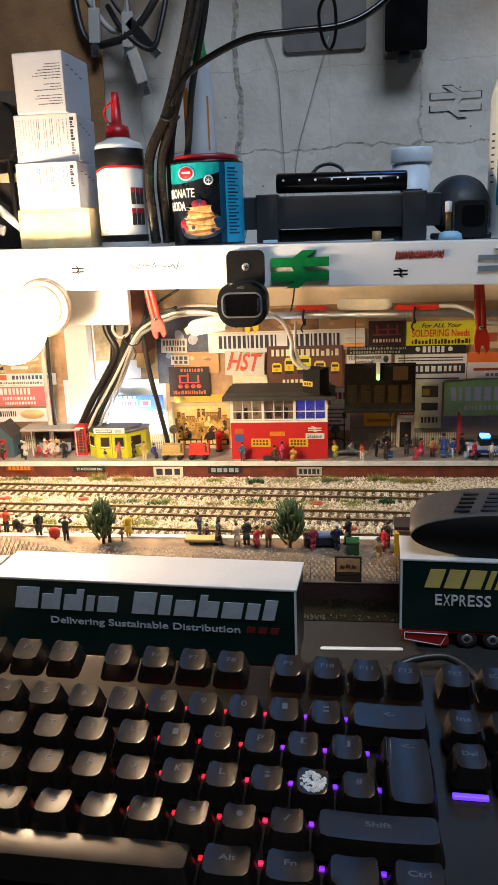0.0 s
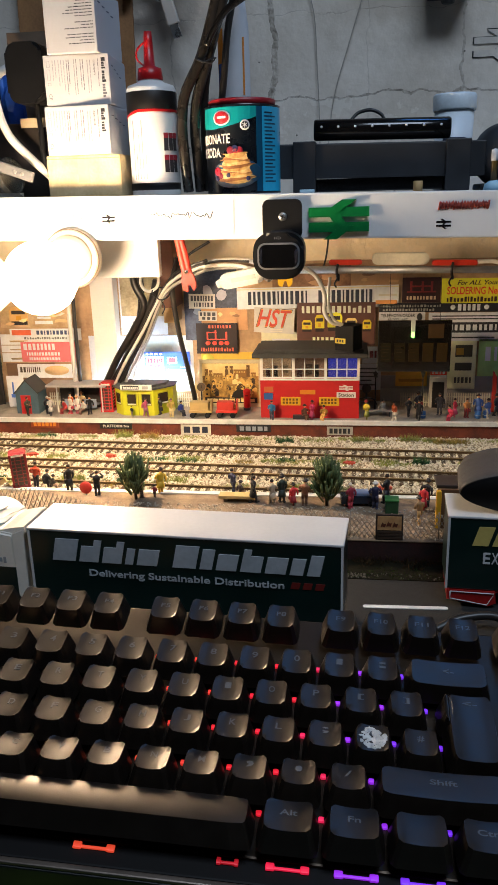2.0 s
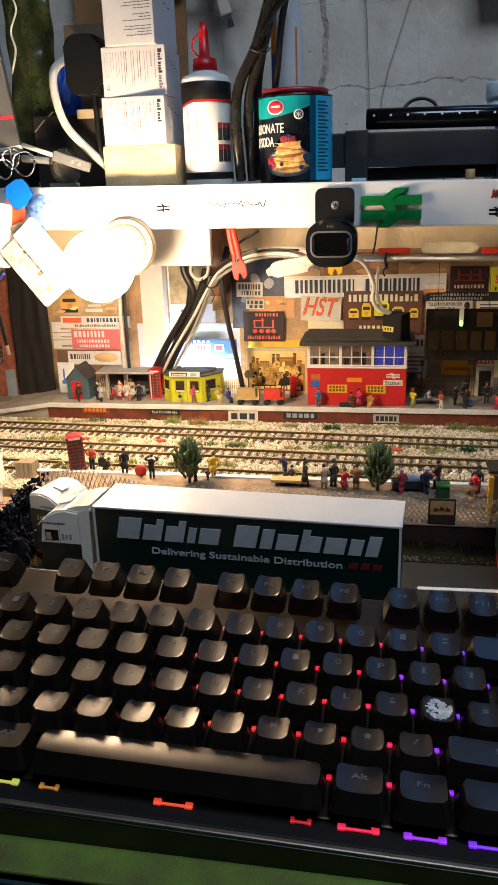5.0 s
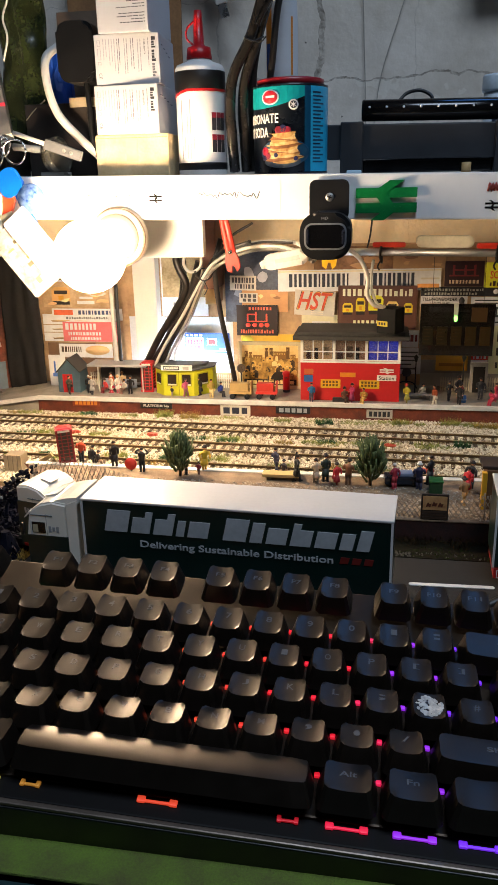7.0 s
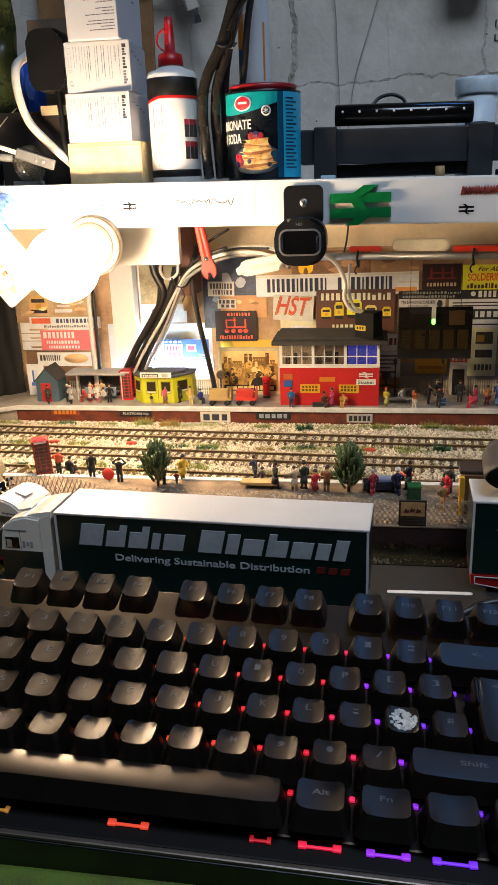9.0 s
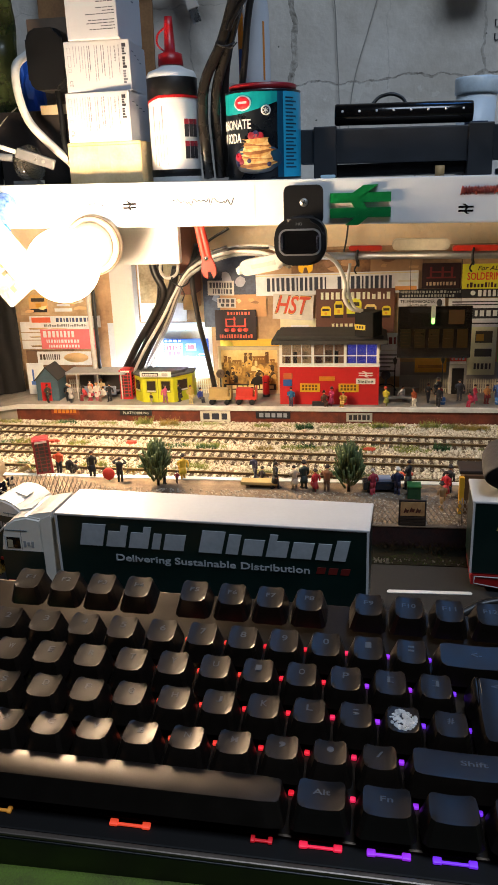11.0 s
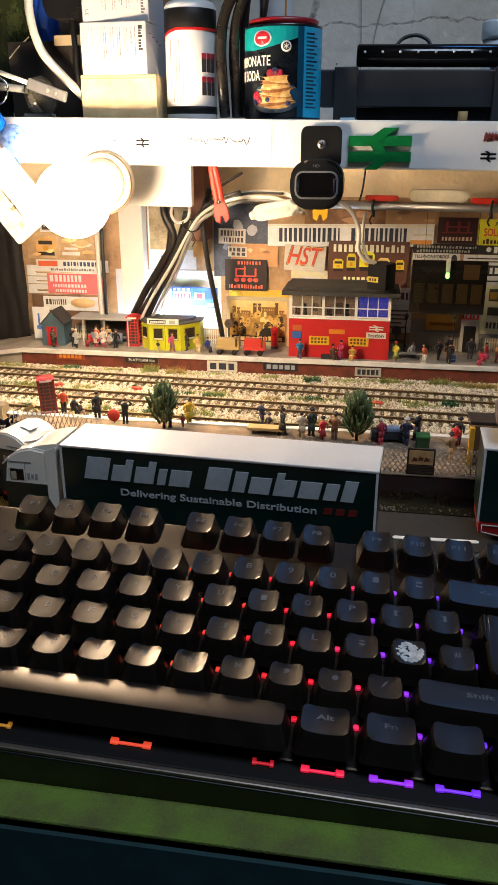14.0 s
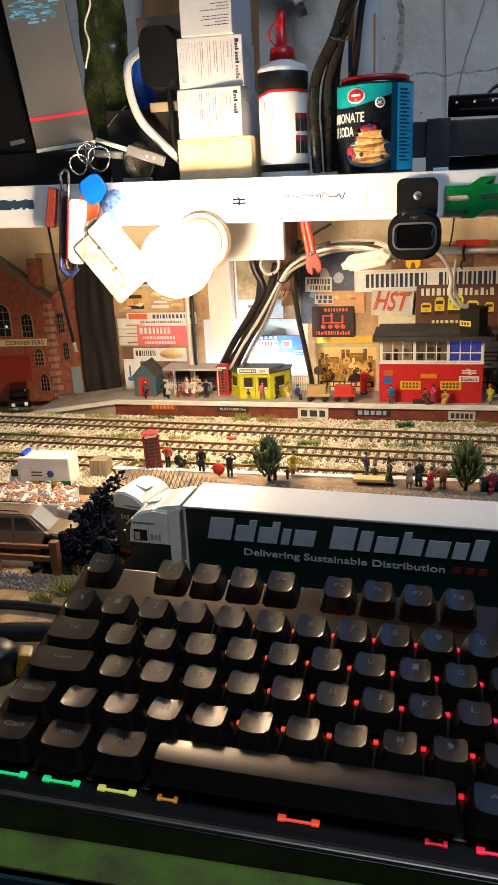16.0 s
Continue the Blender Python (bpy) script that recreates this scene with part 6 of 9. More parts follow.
advert("white hotline card with black lettering", 0.0923, 0.1075, 0.1440, 0.1195, "d8d4c8", [("txt", .04, .55, .78, .85, "2a2a2a", "TELEPHONE/ORDER"), ("txt", .2, .12, .62, .42, "2a2a2a", "HOTLINE"), ("oval", .82, .2, .94, .9, "2a2a2a")], 4)
advert("grey and black card with an outlined oval name bar", 0.1480, 0.0860, 0.2300, 0.1185, "cfc9ba", [("bar", .02, .3, .98, .66, "1c1e20"), ("oval", .0, .28, .2, .68, "1c1e20"), ("word", .16, .38, .92, .58, "b8b8b0", 11), ("bar", .05, .76, .95, .80, "2a2a2a"), ("bar", .05, .86, .95, .90, "2a2a2a"), ("bar", .1, .1, .9, .15, "2a2a2a")], 3)
advert("pale yellow rounded shop card with dark pictures", 0.1720, 0.0300, 0.2035, 0.0870, "cfc292", [("bar", .25, .66, .85, .9, "33301c"), ("bar", .28, .70, .55, .84, "8a6a20"), ("bar", .25, .38, .85, .54, "2c2a20"), ("word", .25, .12, .85, .24, "3a3a30", 5)], 2)
advert("green building-kit advert with pale name bars", 0.2055, 0.0450, 0.3000, 0.0880, "86a862", [("word", .08, .42, .75, .80, "e0e0d0", 7), ("word", .25, .16, .7, .28, "c8d0b0", 10)], 3)
advert("orange and white card on the wall", 0.2310, 0.0895, 0.3000, 0.1200, "d8d4cc", [("bar", 0, .62, 1, 1, "c85a24"), ("bar", .1, .3, .7, .4, "7a3020"), ("word", .3, .08, .95, .2, "5a5a5a", 10)], 4)
advert("beige card with faint print", 0.2390, 0.1240, 0.3000, 0.1500, "a89a80", [("bar", .1, .3, .4, .7, "8a4a30"), ("word", .45, .4, .95, .6, "6a6050", 6)], 2)
advert("black card with a red line drawing of an engine", -0.1215, 0.0722, -0.0722, 0.1084, "1c0f0e", [("bar", .25, .45, .75, .49, "b04030"), ("bar", .25, .45, .29, .72, "b04030"), ("bar", .45, .45, .49, .78, "b04030"), ("bar", .71, .45, .75, .72, "b04030"), ("bar", .25, .68, .5, .72, "b04030"),
       ("oval", .22, .28, .34, .42, "b04030"), ("oval", .38, .28, .5, .42, "b04030"), ("oval", .54, .28, .66, .42, "b04030"), ("oval", .68, .28, .8, .42, "b04030"), ("word", .1, .08, .9, .20, "c05038", 14), ("word", .3, .84, .85, .94, "c05038", 8)], 4)
advert("blue and white shop sign with a red panel", -0.1868, 0.0500, -0.1310, 0.0745, "24449c", [("bar", .03, .08, .42, .78, "d0d4e0"), ("word", .07, .44, .40, .68, "b02838", 6), ("word", .1, .14, .36, .36, "b02838", 3), ("word", .04, .84, .40, .95, "c8ccd8", 4), ("bar", .5, .4, .72, .75, "c8ccd8"), ("bar", .54, .46, .68, .69, "b02838"), ("bar", .48, .08, .98, .13, "c8ccd8"), ("bar", .78, .2, .98, .25, "c8ccd8")], 4)
# whitish sheet whose pale colour stands for the lit patch of wall
advert("pale blue-white sheet put where the wall is brightly lit", -0.2560, 0.0250, -0.1270, 0.0935, mat("lit_wall_pale", (0.80, 0.83, 0.88), 0.5, col2=(0.55, 0.62, 0.74), scale=18), [("pic", .05, .05, .95, .95, "8fa3c0", 6, ("d0dae8", "b8c6da", "e6ebf2"))], 0)
advert("framed landscape picture in brown and cream", -0.2130, 0.0950, -0.1560, 0.1750, mat("landscape_print", "cdbb94", 0.6, col2="7a6a48", scale=45), [("bar", 0, 0, .03, 1, "e8e4da"), ("bar", .03, 0, 1, .28, "c9cdd2"), ("bar", .25, .16, .5, .2, "5a5a6a"), ("bar", .25, .24, .6, .28, "e0e0e0")], 2)
advert("dark blue-grey engine photograph", -0.1350, 0.0880, -0.0720, 0.1700, mat("engine_photo", "5a6478", 0.5, col2="2a2c38", scale=35), [("pic", .05, .05, .95, .95, "3a3a4a", 8, ("39405a", "6a7488", "2a2a34", "8a8a94"))], 1)
for x0, z0, x1, z1, n in ((-0.1289, 0.1255, -0.0975, 0.1425, 8), (-0.1180, 0.1110, -0.0960, 0.1225, 4)):
    advert("small grey name card with dark lettering bars", x0, z0, x1, z1, "a8a39a", [("word", .08, .52, .92, .88, "3c3a3a", n), ("word", .2, .12, .92, .42, "3c3a3a", n - 1)], 3, rot=1)
advert("white shop sign with dark blue lettering bars", -0.3546, 0.0888, -0.2640, 0.1030, "dcd8cc", [("word", .38, .5, .95, .85, "33405c", 12), ("bar", .03, .45, .3, .9, "c05030"), ("word", .2, .1, .8, .3, "5a5a5a", 20)], 3)
advert("red shop sign with white lettering bars", -0.3420, 0.0625, -0.2720, 0.0868, "c85a5c", [("word", .05, .6, .62, .92, "f0e8e0", 8), ("word", .1, .32, .7, .48, "f0d8d0", 12), ("word", .14, .08, .7, .22, "f0d8d0", 12)], 4)
advert("white card with an orange oval", -0.3500, 0.0420, -0.2800, 0.0590, "e0dccc", [("word", .05, .4, .42, .8, "3a3028", 9), ("oval", .5, .2, .95, .9, "dc9468")], 3)
advert("faded buff poster with a yellow engine", -0.3650, 0.1045, -0.2800, 0.1700, mat("buff_poster", "dcc096", 0.6, col2="ad8a5e", scale=40), [("pic", .0, .02, 1, .46, "cbb088", 12, ("b89468", "e4d0a8", "a8845c", "cdb084")), ("eng", .14, .05, .42, .38, "ac8850"), ("bar", .52, .06, .78, .12, "ece2cc"), ("bar", .56, .16, .76, .20, "ece2cc"), ("bar", .22, .47, .60, .78, "ddd0b4"), ("bar", .25, .51, .57, .73, "4a3a28"), ("word", .28, .56, .54, .67, "ddd0b4", 5), ("pic", .0, .80, 1, .98, "a88860", 6, ("c8aa7c", "8a6a48", "d8c09a"))], 2)
advert("cream engine-and-coaches paper strip", -0.3680, 0.0620, -0.2750, 0.0960, "e6d6b2", [("pic", .0, .04, 1, .30, "b8a684", 9, ("8a7858", "d8c8a0", "6a5a44")), ("bar", 0, .32, 1, .35, "8a7a64"), ("pic", .0, .40, 1, .58, "c8b890", 9, ("a08c68", "e0d0a8", "7a6a50")), ("bar", 0, .60, 1, .63, "8a7a64"), ("pic", .0, .68, 1, .95, "c8b48c", 9, ("a89068", "dccca4", "8a7654"))], 2)
advert("dark brown paper panel", -0.3650, 0.0150, -0.3020, 0.0600, "5c4430", (), 1)
advert("brown trade card over the signal cabin", -0.1150, 0.1000, -0.0600, 0.1260, "a07850", [("pic", .05, .05, .95, .95, "8a6a48", 5, ("b08a5c", "7a5a3c", "c8a878"))], 1.5)
advert("yellow-brown scrap below the black card", -0.1170, 0.0560, -0.0400, 0.0735, "c8902c", [("bar", .3, .2, .9, .4, "8a5a20"), ("oval", .02, .2, .2, .9, "d8a840")], 2)
advert("cream scrap with a faded arrow sign", -0.0440, 0.0720, -0.0020, 0.0970, "bfae90", [("bar", .3, .4, .8, .5, "e0d8c8"), ("bar", .3, .6, .8, .7, "e0d8c8")], 2)
advert("white card with part of a dark word", 0.0735, 0.0600, 0.0920, 0.0800, "d8d0c4", [("word", .08, .35, .92, .75, "5a1c24", 4)], 4)
advert("white printed notice with grey lines", 0.0600, 0.0280, 0.0960, 0.0590, "c8c8c4", [("bar", .1, .8, .9, .86, "4a4a4a"), ("bar", .1, .65, .8, .70, "4a4a4a"), ("bar", .1, .5, .9, .55, "4a4a4a"), ("bar", .1, .35, .7, .4, "4a4a4a"), ("bar", .1, .18, .85, .24, "4a4a4a")], 2)
advert("dull yellow shop panel", 0.1130, 0.0330, 0.1490, 0.0510, "b8862c", [("bar", .1, .3, .9, .5, "8a5a1c")], 3)
advert("red and white square trade card", 0.1525, 0.0390, 0.1710, 0.0540, "c8c4b8", [("bar", 0, .5, 1, 1, "b03028"), ("word", .12, .6, .88, .88, "e0dcd0", 4)], 4)
advert("dark grey backdrop panel behind the doorway", 0.0960, 0.0140, 0.3100, 0.0450, "75716c", [("bar", 0, .0, .3, .5, "8a867e")], 0)
advert("brown faded patterned photograph pasted on the wall", -0.0300, 0.1250, 0.0600, 0.1750, mat("brown_photo", "9a7450", 0.6, col2="5a3c28", scale=60), [("pic", .05, .3, .95, .95, "7a5a40", 7, ("8a6848", "6a4a34", "a8845c"))], 0)
advert("brown tinted paper strip", 0.0600, 0.1500, 0.1180, 0.1720, "8a6c4c", [("pic", .05, .05, .95, .95, "7a5a40", 5, ("6a4c34", "a08058"))], 0)


# ---------------- rear platform ----------------
M_SKIN = ink("c98f6a")


def figure(x, y, z, h, coat, legs, seed=0, sit=False, hair="2a1c14", face=0.0, arm=0, skirt=False):
    """A painted toy figure in its own stance, one plain mesh."""
    r = random.Random(seed * 13 + 5)
    s = h / 0.0225
    b = bmesh.new()
    stout = r.uniform(1.02, 1.28)
    if sit:
        for q in (-1, 1):
            rod((q * .0015, -0.0045 - r.uniform(0, .001), 0.0), (q * .0014, -0.0045, 0.0055), .0011, .0012, 7, b, 1)
            box(q * .0015 - .0009, -.0068, 0, q * .0015 + .0009, -.0038, .0011, .0003, b, 1, 1)
            rod((q * .0014, -0.0048, 0.0058), (q * .0012, 0.0008, 0.0062), .0014, .0017, 7, b, 1)
        zb, lean = 0.0055, r.uniform(-4, 14)
    elif skirt:
        lathe([(.0008, 0), (.0009, .004), (.0036, .0042), (.0030, .0075), (.0020, .0115)], 12, b, mi=1)
        zb, lean = 0.0105, r.uniform(-3, 6)
    else:
        step = r.choice((.0004, .0012, .0024)) * r.choice((-1, 1))
        for q in (-1, 1):
            kx_, ky_f = q * r.uniform(.0011, .0017), q * step
            kn = Vector((kx_ * 1.05, ky_f * .4 - .0006, .0058))
            rod((kx_, ky_f, 0.0), kn, .0010, .0013, 8, b, 1)
            rod(kn, (q * .0011, 0, 0.0115), .0013, .0018, 8, b, 1)
            box(kx_ - .0010, ky_f - .0026, 0, kx_ + .0010, ky_f + .0012, .0012, .0003, b, 1, 1)
        zb, lean = 0.0105, r.uniform(-3, 7)
    up = Matrix.Translation((0, 0, zb)) @ Euler((radians(lean), radians(r.uniform(-5, 5)), radians(r.uniform(-14, 14)))).to_matrix().to_4x4()
    if not sit and not skirt and r.random() < .45:
        lathe([(.0033, -.0052), (.0031, -.0030), (.0024, .0008)], 10, b, up @ Matrix.Diagonal((stout, .82, 1, 1)))
    lathe([(.0019, -.0006), (.0023, .0012), (.0024, .0040), (.0030, .0066), (.0027, .0078), (.0014, .0086), (.0009, .0092)], 12, b, up @ Matrix.Diagonal((stout, .76, 1, 1)))
    poses = ((.0007, .0004, -.0034, .0003, -.0008, -.0064), (.0016, .0006, -.0030, -.0006, -.0022, -.0046), (.0006, -.0006, -.0034, -.0010, -.0036, -.0026), (.0011, .0012, -.0032, .0012, .0010, -.0062))
    for q in (-1, 1):
        sh_ = Vector((q * .0029 * stout, 0, .0073))
        p_ = r.choice(poses)
        el, ha = sh_ + Vector((q * p_[0], p_[1], p_[2])), sh_ + Vector((q * p_[3], p_[4], p_[5]))
        if arm == 1 and q == 1:
            el, ha = sh_ + Vector((q * .0018, -.001, .0028)), sh_ + Vector((q * .0010, -.001, .0068))
        elif arm == 2:
            el, ha = sh_ + Vector((q * .0026, -.0006, .0006)), sh_ + Vector((-q * .0010, -.0026, .0032))
        sh_, el, ha = up @ sh_, up @ el, up @ ha
        rod(sh_, el, .00115, .0010, 7, b)
        rod(el, ha, .0010, .0008, 7, b)
        lathe([(.0001, -.0008), (.0008, 0), (.0001, .0008)], 7, b, Matrix.Translation(ha), mi=2)
        if q == 1 and not sit and arm != 1 and ha.z < zb + .003 and r.random() < .5:
            merge(b, box(-.0007, -.0019, -.0042, .0007, .0019, -.0008, .0004), 1, Matrix.Translation(ha))
    hd_ = up @ Vector((0, -.0004, .0112))
    lathe([(.0001, -.0018), (.0011, -.0012), (.0015, .0), (.0013, .0010), (.0001, .0018)], 10, b, Matrix.Translation(hd_), mi=2)
    lathe([(.0016, .0000), (.0017, .0008), (.0011, .0020), (.0001, .0022)], 10, b, Matrix.Translation(hd_ + Vector((0, .0003, 0))), mi=3)
    if r.random() < .4:
        lathe([(.0026, .0008), (.0026, .0012), (.0015, .0014), (.0014, .0028), (.0001, .0029)], 12, b, Matrix.Translation(hd_), mi=3)
    bmesh.ops.transform(b, matrix=Matrix.Translation((x, y, z)) @ Euler((0, 0, radians(face))).to_matrix().to_4x4() @ Matrix.Scale(s, 4), verts=b.verts)
    return part("toy_figure", b, [ink(coat), ink(legs), M_SKIN, ink(hair)])


FIGS = 0


def person(x, y, z, coat, legs, label, **k):
    global FIGS
    FIGS += 1
    h = k.pop("h", 0.0205)
    return tagged(figure(x, y, z, h, coat, legs, seed=FIGS, **k), label, "figurine", "toy passengers")


# signal cabin building
SBX0, SBX1, SBY = -0.0377, 0.0706, 0.8600
sg = thing("signal_cabin", "red model station building with white windows and dark flat roof", "building", at=(SBX0, SBY, PT))
SW = SBX1 - SBX0
M_SBRED = mat("cabin_red", "c01c1c", 0.55, var=0.18, scale=50)
part("wall", box(0, 0, 0, SW, 0.052, 0.0427, 0.0003), M_SBRED, sg)
part("side_wall", box(0.0006, 0.0012, 0.0427, SW - .0006, 0.051, 0.0429), M_SBRED, sg)
part("window_sill", box(-0.0006, -0.0010, 0.0427, SW + .0006, 0.0002, 0.0447, 0.0002), M_WHITE, sg)
ib = part("interior", box(0.001, 0.006, 0.0445, SW - .001, 0.050, 0.0690), mat("cabin_inside", "5a4632", 0.8), sg)
# back panels glow by themselves in place of unseen lamps inside the cabin
for k, m_ in enumerate((glow("lit_room", (1.0, 0.62, 0.30), 0.42), glow("dim_lit_room", (1.0, 0.55, 0.30), 0.10), glow("blue_room_light", (0.10, 0.12, 1.0), 0.5))):
    part("room_panel", box(0.002 + k * SW / 3, 0.0052, 0.0450, SW / 3 * (k + 1) - .002, 0.0058, 0.0690), m_, sg)
for x, z, w_, h_, col in ((.006, .0452, .005, .010, "7a2a20"), (.015, .0452, .004, .013, "3a2418"), (.0245, .0500, .006, .009, "e8c890"), (.040, .0452, .006, .010, "8a3a28"), (.050, .0480, .007, .012, "a87848"), (.060, .0452, .004, .014, "1c1410")):
    part("inside_item", box(x, .0046, z, x + w_, .0052, z + h_, .0002), ink(col), sg)
for k in range(4):
    x = k * (SW - .0030) / 3
    part("window_post", box(x, -0.0006, 0.0447, x + .0030, 0.004, 0.0690), M_WHITE, sg)
for k in range(3):
    x0, x1 = k * (SW - .003) / 3 + .003, (k + 1) * (SW - .003) / 3
    wn = part("window", box(x0, 0.0010, 0.0447, x1, 0.0018, 0.0462), M_WHITE, sg)
    part("pane", box(x0, 0.0020, 0.0462, x1, 0.0023, 0.0690), mat("cabin_glass_%d" % k, (0.5, 0.5, 0.5), 0.05, trans=0.95), wn)
    for j in range(1, 3):
        xm = x0 + (x1 - x0) * j / 3
        part("glazing_bar", box(xm - .0005, 0.0006, 0.0462, xm + .0005, 0.0019, 0.0690), M_WHITE, wn)
    for z in (0.0548,):
        part("glazing_bar", box(x0, 0.0005, z - .0005, x1, 0.0019, z + .0005), M_WHITE, wn)
M_ROOFG = mat("roof_felt", (0.05, 0.048, 0.045), 0.8, var=0.4, scale=60, bump=0.2)
part("roof", box(-0.0075, -0.010, 0.0690, SW + .0085, 0.056, 0.0735, 0.0006), M_ROOFG, sg)
part("roof_cap", box(-0.0035, -0.004, 0.0735, SW + .0040, 0.052, 0.0775, 0.0010), M_ROOFG, sg)


def sbsign(x0, z0, x1, z1, col, nm="sign_board", lab=""):
    return part(nm, box(x0 - SBX0, -0.0009, z0 - PT, x1 - SBX0, 0, z1 - PT, 0.0002), ink(col), sg, lab)


for x0, x1 in ((-0.0153, 0.0065), (0.0270, 0.0488)):
    p_ = sbsign(x0, .0285, x1, .0380, "d8a81c", "yellow_board", "yellow board with dark pattern")
    for j in range(5):
        for i in range(2):
            part("pattern", box(x0 - SBX0 + .0022 + j * .0036, -0.0011, .0165 + i * .0035, x0 - SBX0 + .0046 + j * .0036, -.0008, .0190 + i * .0035), ink("6a4a10"), p_)
sbsign(0.0059, .0412, 0.0228, .0460, "d88a1c")
st_ = sbsign(0.0460, .0376, 0.0668, .0438, "e8e4dc", "station_board", "white board lettered Station")
part("lettering", moved(letters("Station", 0.0165, 0.0038, 0.0002), T((0.0460 - SBX0 + .002, -0.0009, .0248))), ink("1c1c1c"), st_)
arrows(0.0150, 0.0066, 0.0006, ink("e8e4dc"), "arrow_sign", sg, (0.0562 - SBX0, -0.0002, 0.0345))
sbsign(-0.0335, .0435, -0.0235, .0495, "b8602c")
sbsign(-0.0340, .0350, -0.0240, .0425, "2c5a9c")
part("bench", box(.036, -.006, 0, .052, -.001, .0045, .0004), ink("2a2a2c"), sg)

bx = thing("black_box", "small black plastic box with yellow label on the cabin roof", "box", at=pose(0.0440, 0.852, PT + 0.0777, 0, 0, -28))
part("case", box(0, 0, 0, 0.0215, 0.021, 0.0265, 0.0008), mat("matt_black_case", (0.004, 0.004, 0.004), 0.7, spec=0.25), bx)
part("label", box(0.0003, -0.0004, 0.0075, 0.0125, 0, 0.0130), ink("d8c030"), bx, "yellow printed label")
for k in range(3):
    part("print_bar", box(0.0025 + k * .003, -0.0006, 0.0088, 0.0043 + k * .003, -.0003, 0.0116), ink("2a2a1c"), bx)

# smoked screen
sc = thing("smoked_screen", "smoked black screen with a green lamp hanging from the rod", "screen", at=(0.0890, 0.857, 0.0670))
part("glass", box(0, 0, 0, 0.0760, 0.003, 0.0548, 0.0008), mat("smoked_glass", (0.012, 0.010, 0.008), 0.12, var=0.3, clear=0.5), sc)
for k in range(5):
    part("amber_panel", box(0.003 + k * .0146, -.0003, 0.011, 0.0140 + k * .0146, 0, 0.031), mat("amber_%d" % k, (0.014 + .007 * k, 0.012 + .003 * k, 0.004), 0.3), sc)
    for j in range(5):
        part("text_line", box(0.0042 + k * .0146, -.0005, 0.013 + j * .0036, 0.0125 + k * .0146 - (j * 7 % 4) * .001, -.0002, 0.0138 + j * .0036), ink("3c2c14"), sc)
part("amber_panel", box(0.052, -.0003, 0.036, 0.068, 0, 0.051), mat("amber_lines", (0.06, 0.032, 0.010), 0.4), sc)
part("lamp_stick", box(0.0340, -0.004, 0.0430, 0.0382, 0, 0.0560, 0.0006), mat("lamp_stick", (0.62, 0.66, 0.58), 0.4), sc)
part("green_lamp", lathe([(0.0001, -.003), (0.0016, -.002), (0.0020, 0.0), (0.0016, 0.003), (0.0001, 0.004)], 12, m=T((0.0361, -0.002, 0.0395))), glow("green_led", (0.25, 1.0, 0.12), 4.0), sc, "lit green lamp")
for x in (0.012, 0.064):
    part("hanger", rod((x, 0.002, 0.054), (x, 0.010, 0.1015), .00025, seg=6), M_BLACK, sc)

# picture in a cream frame
fr = thing("framed_picture", "sepia town picture in a cream frame standing on the platform", "picture", at=(-0.1150, 0.9050, PT))
part("frame", box(0, 0, 0, 0.074, 0.004, 0.0560, 0.0006), mat("cream_frame", "cfc09a", 0.6), fr)
part("print", box(0.004, -0.0004, 0.0045, 0.070, 0, 0.0520), mat("sepia_print", "c89c4a", 0.6, col2="4a3414", scale=120), fr, "dark and yellow town view")
rnd = random.Random(21)
part("print_sky", box(0.004, -0.0005, 0.0375, 0.070, -.0003, 0.0520), mat("sepia_sky", "ecd494", 0.6, col2="d0ae62", scale=50), fr)
# castle and cathedral on the skyline
for x0, x1, z1 in ((.007, .011, .0455), (.012, .016, .0440), (.017, .028, .0405), (.031, .035, .0490), (.0365, .0405, .0490), (.041, .056, .0450), (.056, .060, .0500), (.061, .067, .0415)):
    tw_ = part("print_tower", box(x0, -.00062, .0365, x1, -.0003, z1), ink("8a6426" if z1 < .047 else "6a4a1c"), fr)
    for q in range(int((x1 - x0) / .002)):
        part("print_window", box(x0 + .0007 + q * .002, -.00066, z1 - .004, x0 + .0014 + q * .002, -.0006, z1 - .002), ink("d8b468"), tw_)
for k in range(64):
    t_ = k / 63
    w_, h_ = rnd.uniform(.0025, .0065), rnd.uniform(.003, .0065)
    x, z = rnd.uniform(.005, .0685 - w_), .0335 - .022 * t_ + rnd.uniform(-.002, .002)
    y_ = -0.00068 - k * .000006
    tone = ("f0d894", "dcb45c", "c8a050", "9a7834", "4a3618", "1c150c")[min(5, int(t_ * 2.0 + rnd.uniform(0, 4.4)))]
    part("print_house", prism([(x, z), (x + w_, z), (x + w_, z + h_), (x + w_ / 2, z + h_ + w_ * .4), (x, z + h_)], y_, -.0003), ink(tone), fr)
    part("print_window", box(x + w_ * .25, y_ - .000004, z + h_ * .4, x + w_ * .6, y_, z + h_ * .7), ink("1c150c" if k % 3 else "ecd494"), fr)
part("print_arch", prism([(.048 + .010 * math.cos(q * .35), .0115 + .010 * math.sin(q * .35)) for q in range(10)], -.0012, -.0003), ink("1c1610"), fr, "dark printed bridge arch")
part("caption_bar", box(0.006, -0.0009, 0.0050, 0.068, -.0003, 0.0115), ink("1c1610"), fr)
bar_parts("caption_bar", fr, ink("ecd494"), .009, -.0010, .0062, .056, .0040, [.8, .9, .9, .7, 1, .8, .5, .8, .8], .0003)

# kiosk
kk = thing("kiosk", "lime-yellow model newspaper kiosk with angled ends and grey roof", "kiosk", at=(-0.2085, 0.8640, PT))
